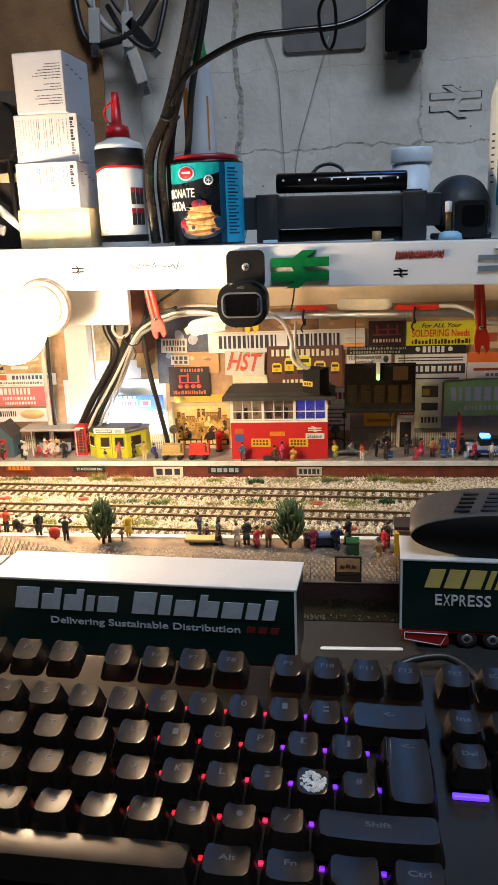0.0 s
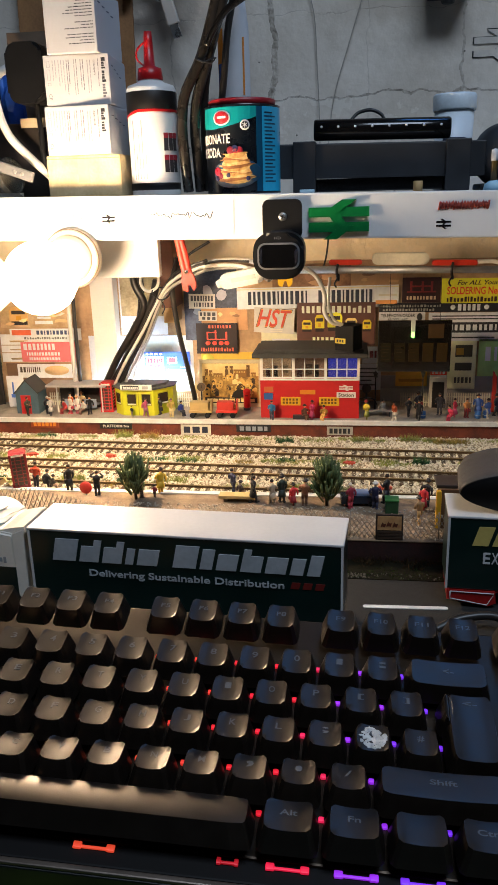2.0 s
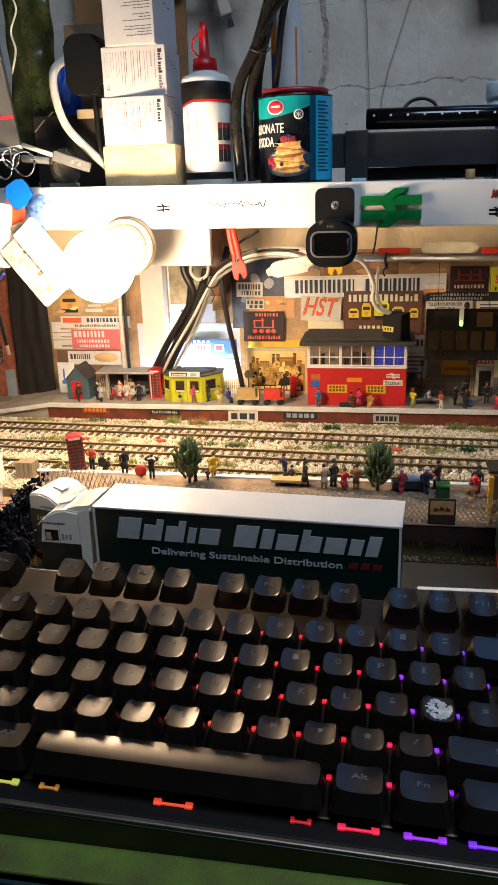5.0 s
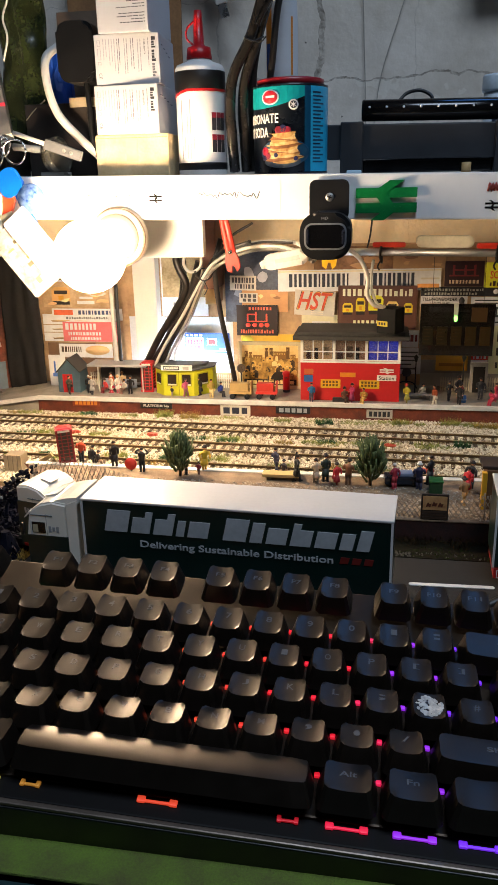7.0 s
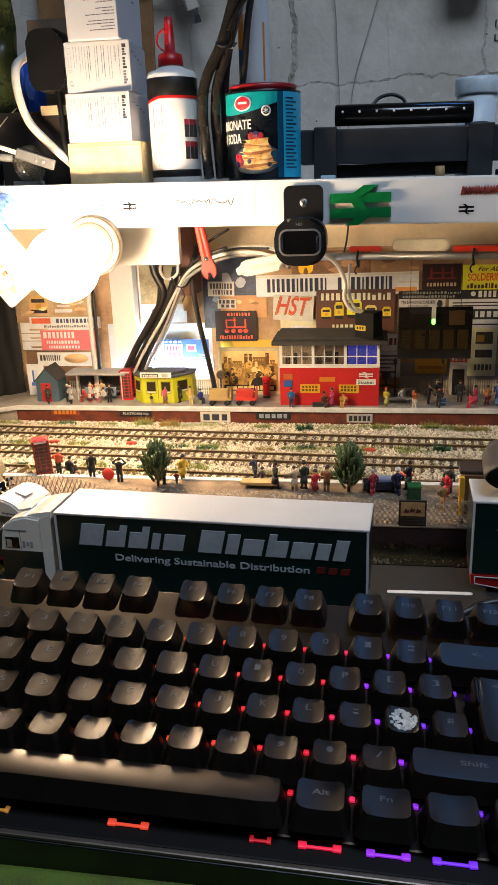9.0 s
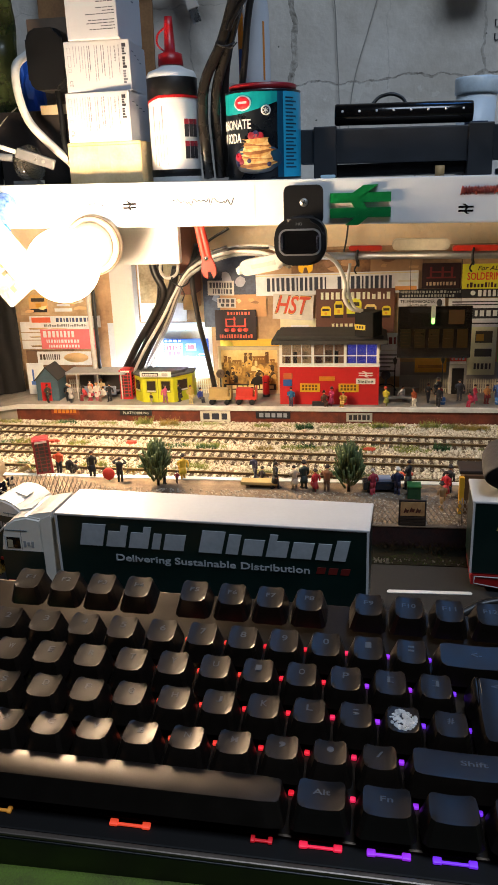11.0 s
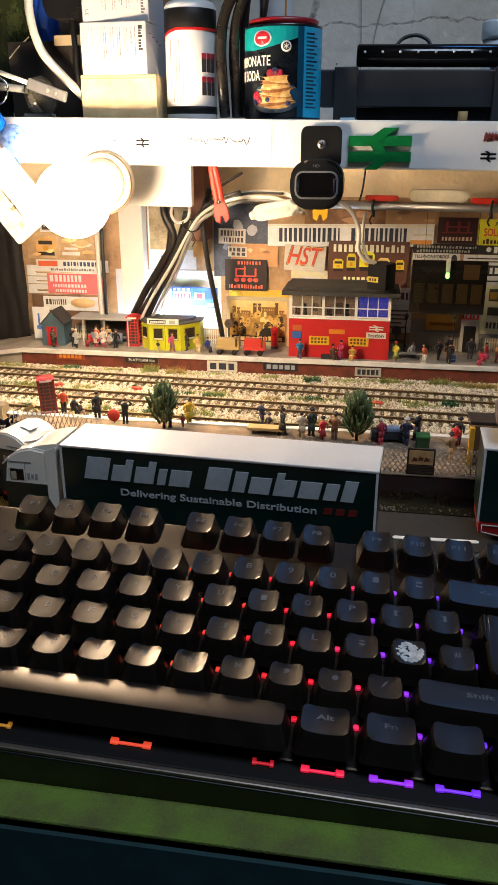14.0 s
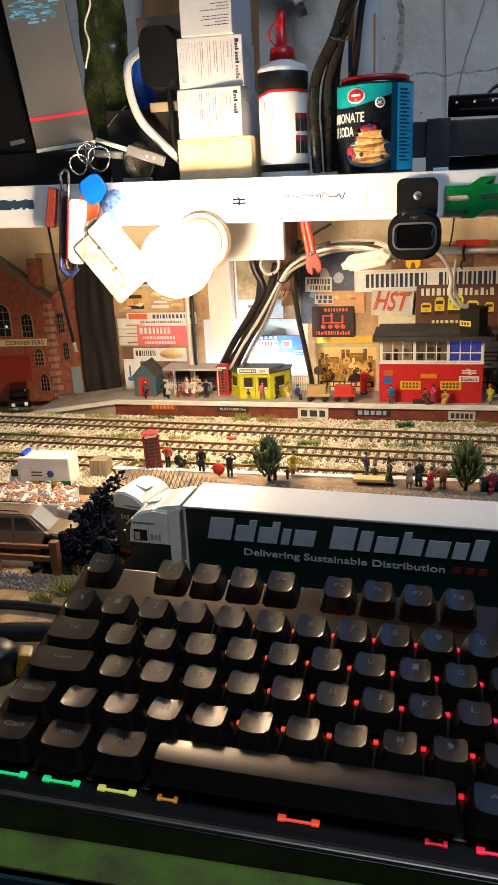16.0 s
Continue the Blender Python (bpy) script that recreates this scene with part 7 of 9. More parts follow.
M_KIOSK = mat("lime_yellow", "c3c21c", 0.5, var=0.2, scale=60)
KP = [(0, .012), (.012, 0), (.048, 0), (.066, .020), (.066, .040), (0, .040)]


def floorplan(poly, z0, z1, m, name, parent, grow=0.0, lab=""):
    b = bmesh.new()
    cx = sum(p[0] for p in poly) / len(poly)
    cy = sum(p[1] for p in poly) / len(poly)
    pts = [(cx + (x - cx) * (1 + grow), cy + (y - cy) * (1 + grow)) for x, y in poly]
    lo = [b.verts.new((x, y, z0)) for x, y in pts]
    hi = [b.verts.new((x, y, z1)) for x, y in pts]
    b.faces.new(lo[::-1])
    b.faces.new(hi)
    for i in range(len(pts)):
        j = (i + 1) % len(pts)
        b.faces.new([lo[i], lo[j], hi[j], hi[i]])
    return part(name, b, m, parent, lab)


floorplan(KP, 0, .0300, M_KIOSK, "wall", kk)
floorplan(KP, .0300, .0318, mat("kiosk_roof_grey", (0.10, 0.10, 0.095), 0.7), "roof", kk, .05)
floorplan(KP, .0318, .0345, mat("kiosk_roof_top", (0.07, 0.07, 0.065), 0.7), "roof_cap", kk, -.22)
for x0, x1, m_ in ((.0175, .0275, T((0, 0, 0))), (.0345, .0445, T((0, 0, 0))), (.006, .019, pose(.048, 0, 0, 0, 0, 48)), (.0035, .0125, pose(0, .012, 0, 0, 0, -45))):
    wn = part("window", moved(box(x0 - .0012, -.0007, .0115, x1 + .0012, .0006, .0262, .0002), m_), mat("kiosk_frame", "a3a216", 0.5) if "kiosk_frame" not in bpy.data.materials else bpy.data.materials["kiosk_frame"], kk)
    part("pane", moved(box(x0, -.0009, .0128, x1, .0002, .0250), m_), mat("kiosk_pane", (0.035, 0.026, 0.018), 0.2) if "kiosk_pane" not in bpy.data.materials else bpy.data.materials["kiosk_pane"], wn)
    part("counter", moved(box(x0, -.0012, .0126, x1, -.0002, .0142), m_), ink("d8d4c0"), wn)
part("panel_line", box(.030, -.0005, .001, .0306, .0002, .0295), ink("8a8a14"), kk)
part("name_board", box(.011, -.0040, .0306, .047, -.0018, .0366), ink("e4e0d4"), kk, "white name board on the roof edge")
part("name_field", box(.0135, -.0043, .0316, .0325, -.0039, .0356), ink("2a2420"), kk, "dark unreadable name strip")
bar_parts("name_bar", kk, ink("d8d4c8"), .0145, -.0042, .0324, .017, .0022, [.8, .6, .9, .7, .8, .6, .8, .5], .0003)
part("small_notice", box(.0365, -.0043, .0318, .0435, -.0039, .0354), ink("a8a49a"), kk)
# cool white strip lamp behind the kiosk and shelter
ls = thing("led_strip", "lit cool-white lamp strip standing behind the kiosk", "lamp", at=(-0.2450, 0.9150, PT))
part("holder", box(0, 0, 0, 0.098, 0.0060, 0.0205, .0004), M_WHITE, ls)
part("tube", box(0.002, 0.0012, 0.0212, 0.096, 0.0044, 0.0252, .0006), glow("cool_white_led", (0.72, 0.86, 1.0), 260.0), ls, "glowing cool white tube")

# shelter
sl = thing("platform_shelter", "grey flat-roofed platform shelter with back wall and posts", "shelter", at=(-0.2920, 0.8740, PT))
part("roof", box(0, 0, 0.0300, 0.072, 0.030, 0.0325, 0.0003), mat("shelter_roof", (0.38, 0.37, 0.36), 0.6), sl)
part("back_wall", box(0.008, 0.024, 0, 0.070, 0.0265, 0.0300), ink("3c342e"), sl)
for x in (0.012, 0.038, 0.066):
    part("post", box(x, 0.002, 0, x + .0012, 0.0032, 0.0300), ink("c8c4ba"), sl)
part("bench_board", box(0.014, 0.014, 0.0055, 0.058, 0.022, 0.0070), ink("6a6a74"), sl)
part("notice", box(0.014, 0.0120, 0.002, 0.056, 0.0132, 0.0130), ink("8a94a8"), sl, "pale blue notice panel")


def phonebox(x, y, z, h, w, yaw=0.0, label="red model telephone box with white glazing", lean=0.0, M_RED=M_RED):
    p = thing("telephone_box", label, "phone box", "telephone boxes", at=pose(x, y, z, 0, lean, yaw))
    part("plinth", box(-w * .53, -w * .53, 0, w * .53, w * .53, h * .05), M_RED, p)
    for sx in (-1, 1):
        for sy in (-1, 1):
            part("corner_post", box(sx * w * .5 - (w * .12 if sx > 0 else 0), sy * w * .5 - (w * .12 if sy > 0 else 0), h * .05, sx * w * .5 + (w * .12 if sx < 0 else 0), sy * w * .5 + (w * .12 if sy < 0 else 0), h * .86), M_RED, p)
    part("glass", box(-w * .43, -w * .43, h * .08, w * .43, w * .43, h * .86), mat("phone_glass", (0.10, 0.07, 0.06), 0.15), p)
    for i in range(1, 8):
        z_ = h * (.08 + .78 * i / 8)
        part("glazing_bar", box(-w * .46, -w * .46, z_ - h * .008, w * .46, w * .46, z_ + h * .008), M_RED, p)
    for sx in (-.18, .18):
        part("upright_bar", box(sx * w - w * .03, -w * .465, h * .05, sx * w + w * .03, w * .465, h * .86), M_RED, p)
    part("crown", box(-w * .52, -w * .52, h * .86, w * .52, w * .52, h * .94, w * .02), M_RED, p)
    part("sign", box(-w * .36, -w * .535, h * .875, w * .36, -w * .515, h * .925), ink("e8e0d0"), p, "white sign strip")
    part("dome", lathe([(w * .62, h * .94), (w * .55, h * .975), (w * .25, h), (0.0001, h * 1.005)], 4, m=pose(0, 0, 0, 0, 0, 45), smooth=False), M_RED, p)
    return p


phonebox(-0.2205, 0.885, PT, 0.0365, 0.0145)
# shed
hd = thing("platform_hut", "small blue-grey hut with red door and dark pitched roof", "hut", at=(-0.3265, 0.868, PT))
part("wall", prism([(0, 0), (.027, 0), (.027, .026), (.0135, .040), (0, .026)], 0, .026), mat("hut_blue", "48606c", 0.6, var=0.3), hd)
part("door", box(.006, -.0006, 0, .018, 0, .022), ink("b81c1c"), hd, "bright red door")
for s_ in (1, -1):
    b = box(0, -.003, 0, .0215, .029, .0012)
    part("roof", moved(b, pose(.0135 if s_ > 0 else .0135, 0, .0405, 0, 47 if s_ > 0 else 180 - 47, 0)), mat("hut_roof_%d" % (s_ + 1), (0.045, 0.043, 0.04), 0.8), hd)
advert("white card with a blue crane drawing", -0.3500, PT, -0.3290, 0.0520, "d8d8d4", [("bar", .2, .3, .8, .42, "3a5a9c"), ("bar", .3, .3, .4, .8, "3a5a9c")], y=0.900, thick=.0012, name="crane_card")

# clock, carts, pillar box, lamp posts
ck = thing("platform_clock", "round white platform clock on a post", "clock", at=(-0.1080, 0.880, PT))
part("post", rod((0, 0, 0), (0, 0, .0262), .0009, seg=8), ink("2a2a2a"), ck)
part("face", lathe([(0.0001, -.0012), (.0042, -.0012), (.0042, .0012), (0.0001, .0012)], 22, m=pose(0, 0, .0300, 90)), mat("clock_white", (0.75, 0.73, 0.68), 0.4), ck)
part("rim", lathe([(.0042, -.0014), (.0049, -.0014), (.0049, .0014), (.0042, .0014)], 22, m=pose(0, 0, .0300, 90)), ink("5a4a3a"), ck)
for a_, L_ in ((20, .0030), (120, .0022)):
    part("clock_arm", moved(box(-.0002, -.0017, 0, .0002, -.0013, L_), pose(0, 0, .0300, 0, a_, 0)), M_BLACK, ck)


def cart(x, y, m, label, L=.026, nm="luggage_cart"):
    c = thing(nm, label, "cart", at=(x, y, PT))
    part("bed", box(0, 0, .006, L, .012, .009, .0003), m, c)
    part("load", box(.001, .001, .009, L - .004, .011, .018, .0005), m, c)
    part("end_board", box(L - .0012, 0, .009, L, .012, .020), m, c)
    for wx in (.004, L - .005):
        for wy in (0, .012):
            part("wheel", lathe([(0.0001, -.0006), (.0031, -.0006), (.0031, .0006), (0.0001, .0006)], 14, m=pose(wx, wy, .0031, 90)), M_TYRE, c)
    return c


cart(-0.1185, 0.855, mat("cart_buff", "b89a60", 0.6), "buff wooden luggage cart with a box")
cart(-0.0880, 0.856, mat("cart_red", "c8382c", 0.5), "red toy mail cart with a seated driver shape", .024, "mail_cart")
pb = thing("pillar_box", "red pillar post box with black base", "post box", at=(-0.0575, 0.893, PT))
part("body", lathe([(.0040, .003), (.0040, .020), (.0046, .021), (.0042, .024), (0.0001, .0255)], 20), M_RED, pb)
part("base", lathe([(0.0001, 0), (.0044, 0), (.0044, .003), (0.0001, .003)], 20), M_BLACK, pb)
part("slot", box(-.0018, -.0042, .0170, .0018, -.0036, .0180), M_BLACK, pb)
for x, y in ((0.0890, .900), (0.142, .905)):
    lp = thing("platform_lamp", "black model platform lamp post", "lamp post", "platform lamps", at=(x, y, PT))
    part("post", rod((0, 0, 0), (0, 0, .036), .0009, .0006, 8), M_BLACK, lp)
    part("lantern", lathe([(.0008, .036), (.0024, .041), (.0027, .0415), (.0001, .045)], 6, smooth=False), ink("3a3a34"), lp)
cl2 = thing("station_clock", "dark round station clock on a scrolled stand", "clock", at=(0.0790, .898, PT))
part("post", rod((0, 0, 0), (0, 0, .020), .0012, seg=8), M_BLACK, cl2)
part("dial", lathe([(0.0001, -.001), (.0052, -.001), (.0052, .001), (0.0001, .001)], 20, m=pose(0, 0, .0245, 90)), ink("4a4a4c"), cl2)
part("scroll", tube([(-.012, 0, .006), (-.008, 0, .012), (0, 0, .014), (.008, 0, .012), (.012, 0, .006)], .0008, 6), M_BLACK, cl2)
# white picket fences
for x0, x1, y in ((0.1180, 0.2180, .914), (-0.1500, -0.1170, .905), (-0.3010, -0.2800, .907), (-0.225, -0.205, .912)):
    f_ = thing("picket_fence", "cream picket fence along the back of the platform", "fence", "picket fences", at=(x0, y, PT))
    part("rail", box(0, .0006, .004, x1 - x0, .0012, .0050), ink("d0c8b0"), f_)
    part("rail", box(0, .0006, .0105, x1 - x0, .0012, .0115), ink("d0c8b0"), f_)
    me_ = None
    x = 0.0
    while x < x1 - x0:
        if me_ is None:
            p_ = part("picket", prism([(0, 0), (.0013, 0), (.0013, .0150), (.00065, .0165), (0, .0150)], 0, .0005), ink("d8d0b8"), f_)
            me_ = p_.data
        else:
            p_ = new("picket", me_)
            p_.parent = f_
        p_.location = (x, 0, 0)
        x += .0026
# table and bench, barrels, doorway
tbk = thing("platform_bench", "long grey platform bench", "bench", at=(0.0790, .868, PT))
part("seat", box(0, 0, .005, .028, .007, .0064, .0002), ink("8a8680"), tbk)
for x in (.002, .0245):
    part("leg", box(x, .0005, 0, x + .0012, .0065, .005), ink("3a3a3a"), tbk)
dr = thing("station_doorway", "dark doorway in a pale grey frame at the back of the platform", "doorway", at=(0.1500, .908, PT))
part("frame", box(0, 0, 0, .0190, .004, .0345, .0003), ink("b8b4ac"), dr)
part("opening", box(.0030, -.0005, 0, .0160, 0, .0300), ink("1a1816"), dr)
for x, y, col in ((0.1395, .865, "2a5f9c"), (0.198, .866, "2f62a0"), (0.207, .868, "2a5f9c"), (0.222, .862, "8fa0ac")):
    br = thing("barrel", "small blue model barrel on the platform", "barrel", "barrels", at=(x, y, PT))
    part("drum", lathe([(0.0001, 0), (.0030, 0), (.0034, .003), (.0030, .0075), (0.0001, .0075)], 14), ink(col), br)
    part("hoop", lathe([(.0035, .0030), (.0037, .0034), (.0035, .0038)], 14), ink("9aa6b0"), br)
rp_ = thing("red_post", "red painted signal post on the platform", "post", at=(0.2160, .890, PT))
part("post", prism([(0, 0), (.004, 0), (.004, .040), (.0005, .046), (0, .046)], 0, .004), ink("b8301c"), rp_)
pc = thing("police_car", "dark blue and white toy police car with lit blue lights", "car", at=(0.2240, .862, PT))
part("body", box(0, 0, .003, .055, .022, .013, .0015), ink("c8ccd0"), pc)
part("cabin", box(.012, .002, .013, .046, .020, .021, .002), ink("1c2430", 0.2), pc)
part("stripe", box(.001, -.0003, .006, .054, .0001, .0095), ink("23409c"), pc)
part("blue_light", box(.014, .006, .021, .024, .016, .0245, .0008), glow("blue_beacon", (0.05, 0.25, 1.0), 9.0), pc, "lit blue beacon")
for x in (.010, .044):
    for y in (0.001, .021):
        part("wheel", lathe([(0.0001, -.001), (.0038, -.001), (.0038, .001), (0.0001, .001)], 14, m=pose(x, y, .0038, 90)), M_TYRE, pc)

# name boards on the platform face
for x0, x1, z0, z1, bg, fg, n, txt in ((-0.3024, -0.2692, .0035, .0125, "8a3c1c", "d8862c", 6, ""), (-0.2205, -0.1830, .0030, .0095, "1c1a18", "d8d0c0", 0, "PLATFORM No"), (-0.1270, -0.0929, -.0030, .0090, "cfc8b4", "2a2e3c", 3, ""),
                                       (-0.0640, -0.0255, .0010, .0090, "1c1c20", "9aa0a8", 5, ""), (0.0360, 0.0640, -.0015, .0080, "b8b0a0", "2a2a2a", 5, "")):
    a = thing("platform_board", "small name board fixed to the platform face", "sign", "platform boards", at=((x0 + x1) / 2, 0.8478, (z0 + z1) / 2))
    part("board", box(-(x1 - x0) / 2, -.0010, -(z1 - z0) / 2, (x1 - x0) / 2, 0, (z1 - z0) / 2, .0002), ink(bg), a)
    w_, h_ = (x1 - x0) * .8, (z1 - z0) * .6
    if txt:
        part("lettering", moved(letters(txt, w_, h_ * .8, .0002), T((-w_ / 2, -.0010, -h_ * .4))), ink(fg), a)
    else:
        bar_parts("word_bar", a, ink(fg), -w_ / 2, -.0010, -h_ / 2, w_, h_, [.8, .9, .7, .9, .6, .8][:n], .0002, 0, .3)

# passengers on the rear platform
Pz = PT
for x, y, coat, legs, lab, kw in (
    (-0.3112, .862, "4a4438", "2a2620", "toy figure in a brown coat on the platform", {}),
    (-0.2890, .868, "1c1c20", "1c1c20", "toy figure in black on the platform", {"hair": "e0d8c8"}),
    (-0.2830, .862, "b8b4ac", "3a3a40", "toy figure in grey by the shelter", {"hair": "d8c8b0"}),
    (-0.2700, .872, "c83838", "8a2a2a", "toy figure in red by the shelter", {"sit": True}),
    (-0.2620, .870, "d8ccb8", "b03a4a", "toy figure with red trousers by the shelter", {"hair": "d8d0c0"}),
    (-0.2540, .871, "d8d0c4", "c86a7a", "toy figure in cream and pink by the shelter", {"hair": "caa070"}),
    (-0.2465, .870, "cfc8bc", "8a6a5a", "toy figure in cream by the shelter", {"sit": True}),
    (-0.2380, .868, "1a1a1e", "1a1a1e", "toy figure in black beside the phone box", {}),
    (-0.2660, .884, "d86a3a", "5a4a40", "toy figure in orange under the shelter", {}),
    (-0.2530, .886, "c8b080", "6a6a5a", "toy figure in buff under the shelter", {"hair": "8a5a2a"}),
    (-0.1850, .857, "2a2c2a", "b8a890", "small toy child before the kiosk", {"h": .0125}),
    (-0.1700, .861, "c85a7a", "9c6a70", "toy figure in pink before the kiosk", {}),
    (-0.1545, .869, "1c1c1c", "2a2420", "toy figure in black before the kiosk", {}),
    (-0.1395, .860, "b89a4a", "c8b078", "toy figure in buff on the platform", {}),
    (-0.1300, .866, "2c3c8c", "2a2a34", "toy figure in blue on the platform", {"sit": True}),
    (-0.0690, .862, "8a6a2c", "8a3a2c", "toy driver seated on the mail cart", {"h": .018}),
    (-0.0250, .853, "2a78a8", "4a4a5a", "toy figure in bright blue before the red cabin", {}),
    (0.0120, .854, "5a3c28", "5a3c28", "seated toy figure in brown before the red cabin", {"sit": True}),
    (0.0195, .853, "b83060", "9c3058", "toy figure in magenta before the red cabin", {"skirt": True}),
    (0.0330, .853, "a88030", "c8a050", "toy figure in tan before the red cabin", {"sit": True}),
    (0.0790, .856, "c0b030", "8a8a3a", "toy figure in yellow on the platform", {"skirt": True, "hair": "b83a2a"}),
    (0.0960, .880, "b0b0aa", "8a8a8a", "seated toy figure in grey on the bench", {"sit": True}),
    (0.1085, .853, "9c4a24", "d0c8b8", "toy figure in a rust coat with white stockings", {}),
    (0.1245, .872, "1c1c20", "1c1c20", "toy figure in black with a broom", {}),
    (0.1345, .858, "1c1a1c", "2a2624", "toy figure in black on the platform", {}),
    (0.1360, .882, "26262e", "8a2f34", "toy figure in dark clothes at the back", {"h": .024}),
    (0.1590, .880, "2a2c34", "3a3a40", "toy guard in dark uniform by the doorway", {"h": .023}),
    (0.1690, .857, "c83050", "b03048", "seated toy figure in pink on the platform", {"sit": True}),
    (0.1740, .868, "b82848", "c85070", "toy figure in pink on the platform", {"skirt": True}),
    (0.1860, .868, "c8884a", "8a2c2c", "toy figure in red and tan on the platform", {}),
    (0.1990, .872, "3a5a9c", "3a4a7a", "toy figure in blue on the platform", {"h": .024}),
    (0.2085, .866, "3a5a9c", "c8b8a0", "toy figure in blue and white on the platform", {}),
    (0.2190, .876, "2a2a2e", "2a2a2e", "toy figure in black on the platform", {"h": .023}),
    (0.2290, .856, "c8304a", "2a2a34", "toy figure in a pink jacket on the platform", {}),
    (0.2470, .852, "d8d4cc", "5a5a54", "toy figure in white on the platform", {})):
    person(x, y, Pz, coat, legs, lab, face=(x * 977) % 1 * 120 - 60, **kw)


# ---------------- front platform ----------------
def fir(x, y, z, h, w, seed):
    t = thing("fir_tree", "spiky dark green model fir tree on the front platform", "tree", "model trees", at=(x, y, z))
    r = random.Random(seed)
    part("trunk", rod((0, 0, 0), (0.0004, 0, h * .55), .0014, .0005, 8), ink("3c2a1c"), t)
    b = bmesh.new()
    for i in range(165):
        f = r.random() ** .8
        a = r.uniform(0, 6.283)
        out = Vector((math.cos(a), math.sin(a), 0))
        reach = r.uniform(0, .40) * w * (.25 + 1.5 * f) * (1 - f) ** .8
        p = Vector((0, 0, h * (.10 + .58 * f))) + out * reach
        th = radians(r.uniform(8, 50) * (1.05 - .8 * f))
        q = p + (out * math.sin(th) + Vector((0, 0, math.cos(th)))) * h * r.uniform(.17, .33)
        q += Vector((r.uniform(-1, 1), r.uniform(-1, 1), 0)) * h * .03
        rod(p, q, r.uniform(.0008, .0012), r.uniform(.0005, .0009), 5, b)
    part("crown", b, bpy.data.materials.get("fir_needles") or mat("fir_needles", (0.13, 0.165, 0.050), 0.65, col2=(0.024, 0.042, 0.010), scale=260), t)
    return t


fir(-0.1120, 0.607, FP, 0.042, 0.046, 1)
fir(0.0435, 0.603, FP, 0.044, 0.048, 2)

phonebox(-0.2205, 0.632, FP, 0.0325, 0.0140, 24, "dark red model telephone box on the front platform", -2.5, mat("dark_red_paint", "8a1418", 0.4, var=0.25))
# round red disc and its post
rs = thing("round_sign", "round plain red sign on a short post", "sign", at=(-0.1560, 0.6125, FP))
part("disc", lathe([(0.0001, -.0006), (.0052, -.0006), (.0052, .0006), (0.0001, .0006)], 26, m=pose(0, 0, .0068, 90)), ink("d03a2c"), rs)
part("post", rod((0, .0006, 0), (0, .0006, .004), .0006, seg=6), ink("6a6a6a"), rs)

for x, y, coat, legs, lab, kw in (
    (-0.2065, .630, "c84a24", "1c1a1c", "toy figure in an orange jacket on the front platform", {"h": .021}),
    (-0.1960, .626, "1c1a1c", "1c1a1c", "seated toy figure in black on the front platform", {"sit": True}),
    (-0.1895, .624, "3a302a", "b89878", "small seated toy figure on the front platform", {"sit": True, "h": .016}),
    (-0.1734, .622, "1c1814", "1c1814", "toy figure in a dark overcoat and hat", {"h": .022}),
    (-0.1466, .613, "161414", "161414", "toy photographer in black on the front platform", {"arm": 2}),
    (-0.1075, .609, "8a6a4a", "2a2420", "small toy child by the fir tree", {"h": .014}),
    (-0.0975, .612, "8a2c34", "5a3a2c", "small toy child in red by the tree", {"h": .010}),
    (-0.0945, .622, "d8b02c", "c89a28", "toy figure in yellow by the tree", {"h": .0205}),
    (-0.0340, .624, "2a2c4a", "3a3a4a", "toy figure in navy on the front platform", {}),
    (-0.0270, .618, "3a2c2c", "b8906a", "seated toy figure on the front platform", {"sit": True, "h": .016}),
    (-0.0150, .605, "131313", "131313", "toy figure in black waving an arm", {"arm": 1, "h": .022}),
    (0.0010, .603, "b8a890", "8a7a68", "toy figure in beige on the front platform", {"h": .020}),
    (0.0080, .607, "26342c", "2a2a2a", "toy figure in dark green on the front platform", {"h": .022}),
    (0.0175, .600, "c82c34", "9c2c30", "toy figure in red on the front platform", {"skirt": True, "h": .018}),
    (0.0265, .602, "8a5a3c", "6a4a34", "toy figure in a brown coat on the front platform", {"h": .021}),
    (0.0625, .598, "9c2a3c", "b03a44", "toy figure in red on the front platform", {"hair": "d8d0c8", "h": .020}),
    (0.0810, .599, "23284a", "2a2a40", "toy figure in navy with white cap", {"hair": "e0dcd4", "h": .021}),
    (0.0900, .610, "16161a", "16161a", "toy figure in black on the front platform", {"h": .023}),
    (0.1175, .596, "d02c34", "c03038", "toy figure in a red dress on the front platform", {"skirt": True, "h": .020}),
    (0.1205, .606, "2a2420", "2a2624", "toy figure in dark clothes on the front platform", {"h": .021}),
    (0.1130, .572, "8a6a44", "b89058", "toy figure in tan by the wire fence", {"h": .020})):
    person(x, y, FP, coat, legs, lab, face=180 + ((x * 733) % 1) * 100 - 50, **kw)

cr = thing("crate_poster", "small brown picture board standing behind the wire fence", "board", at=(0.0798, 0.5413, FP))
part("board", box(0, 0, 0, .0190, .002, .0195, .0004), ink("2c2018"), cr)
for k in range(3):
    part("slat", box(.0010, -.0005, .0010 + k * .0022, .0180, 0, .0026 + k * .0022), ink("3c2c20"), cr)
part("picture", box(.0012, -.0004, .0078, .0178, 0, .0182), mat("buff_picture", "c89a64", 0.6, col2="a07044", scale=140), cr, "buff printed picture")
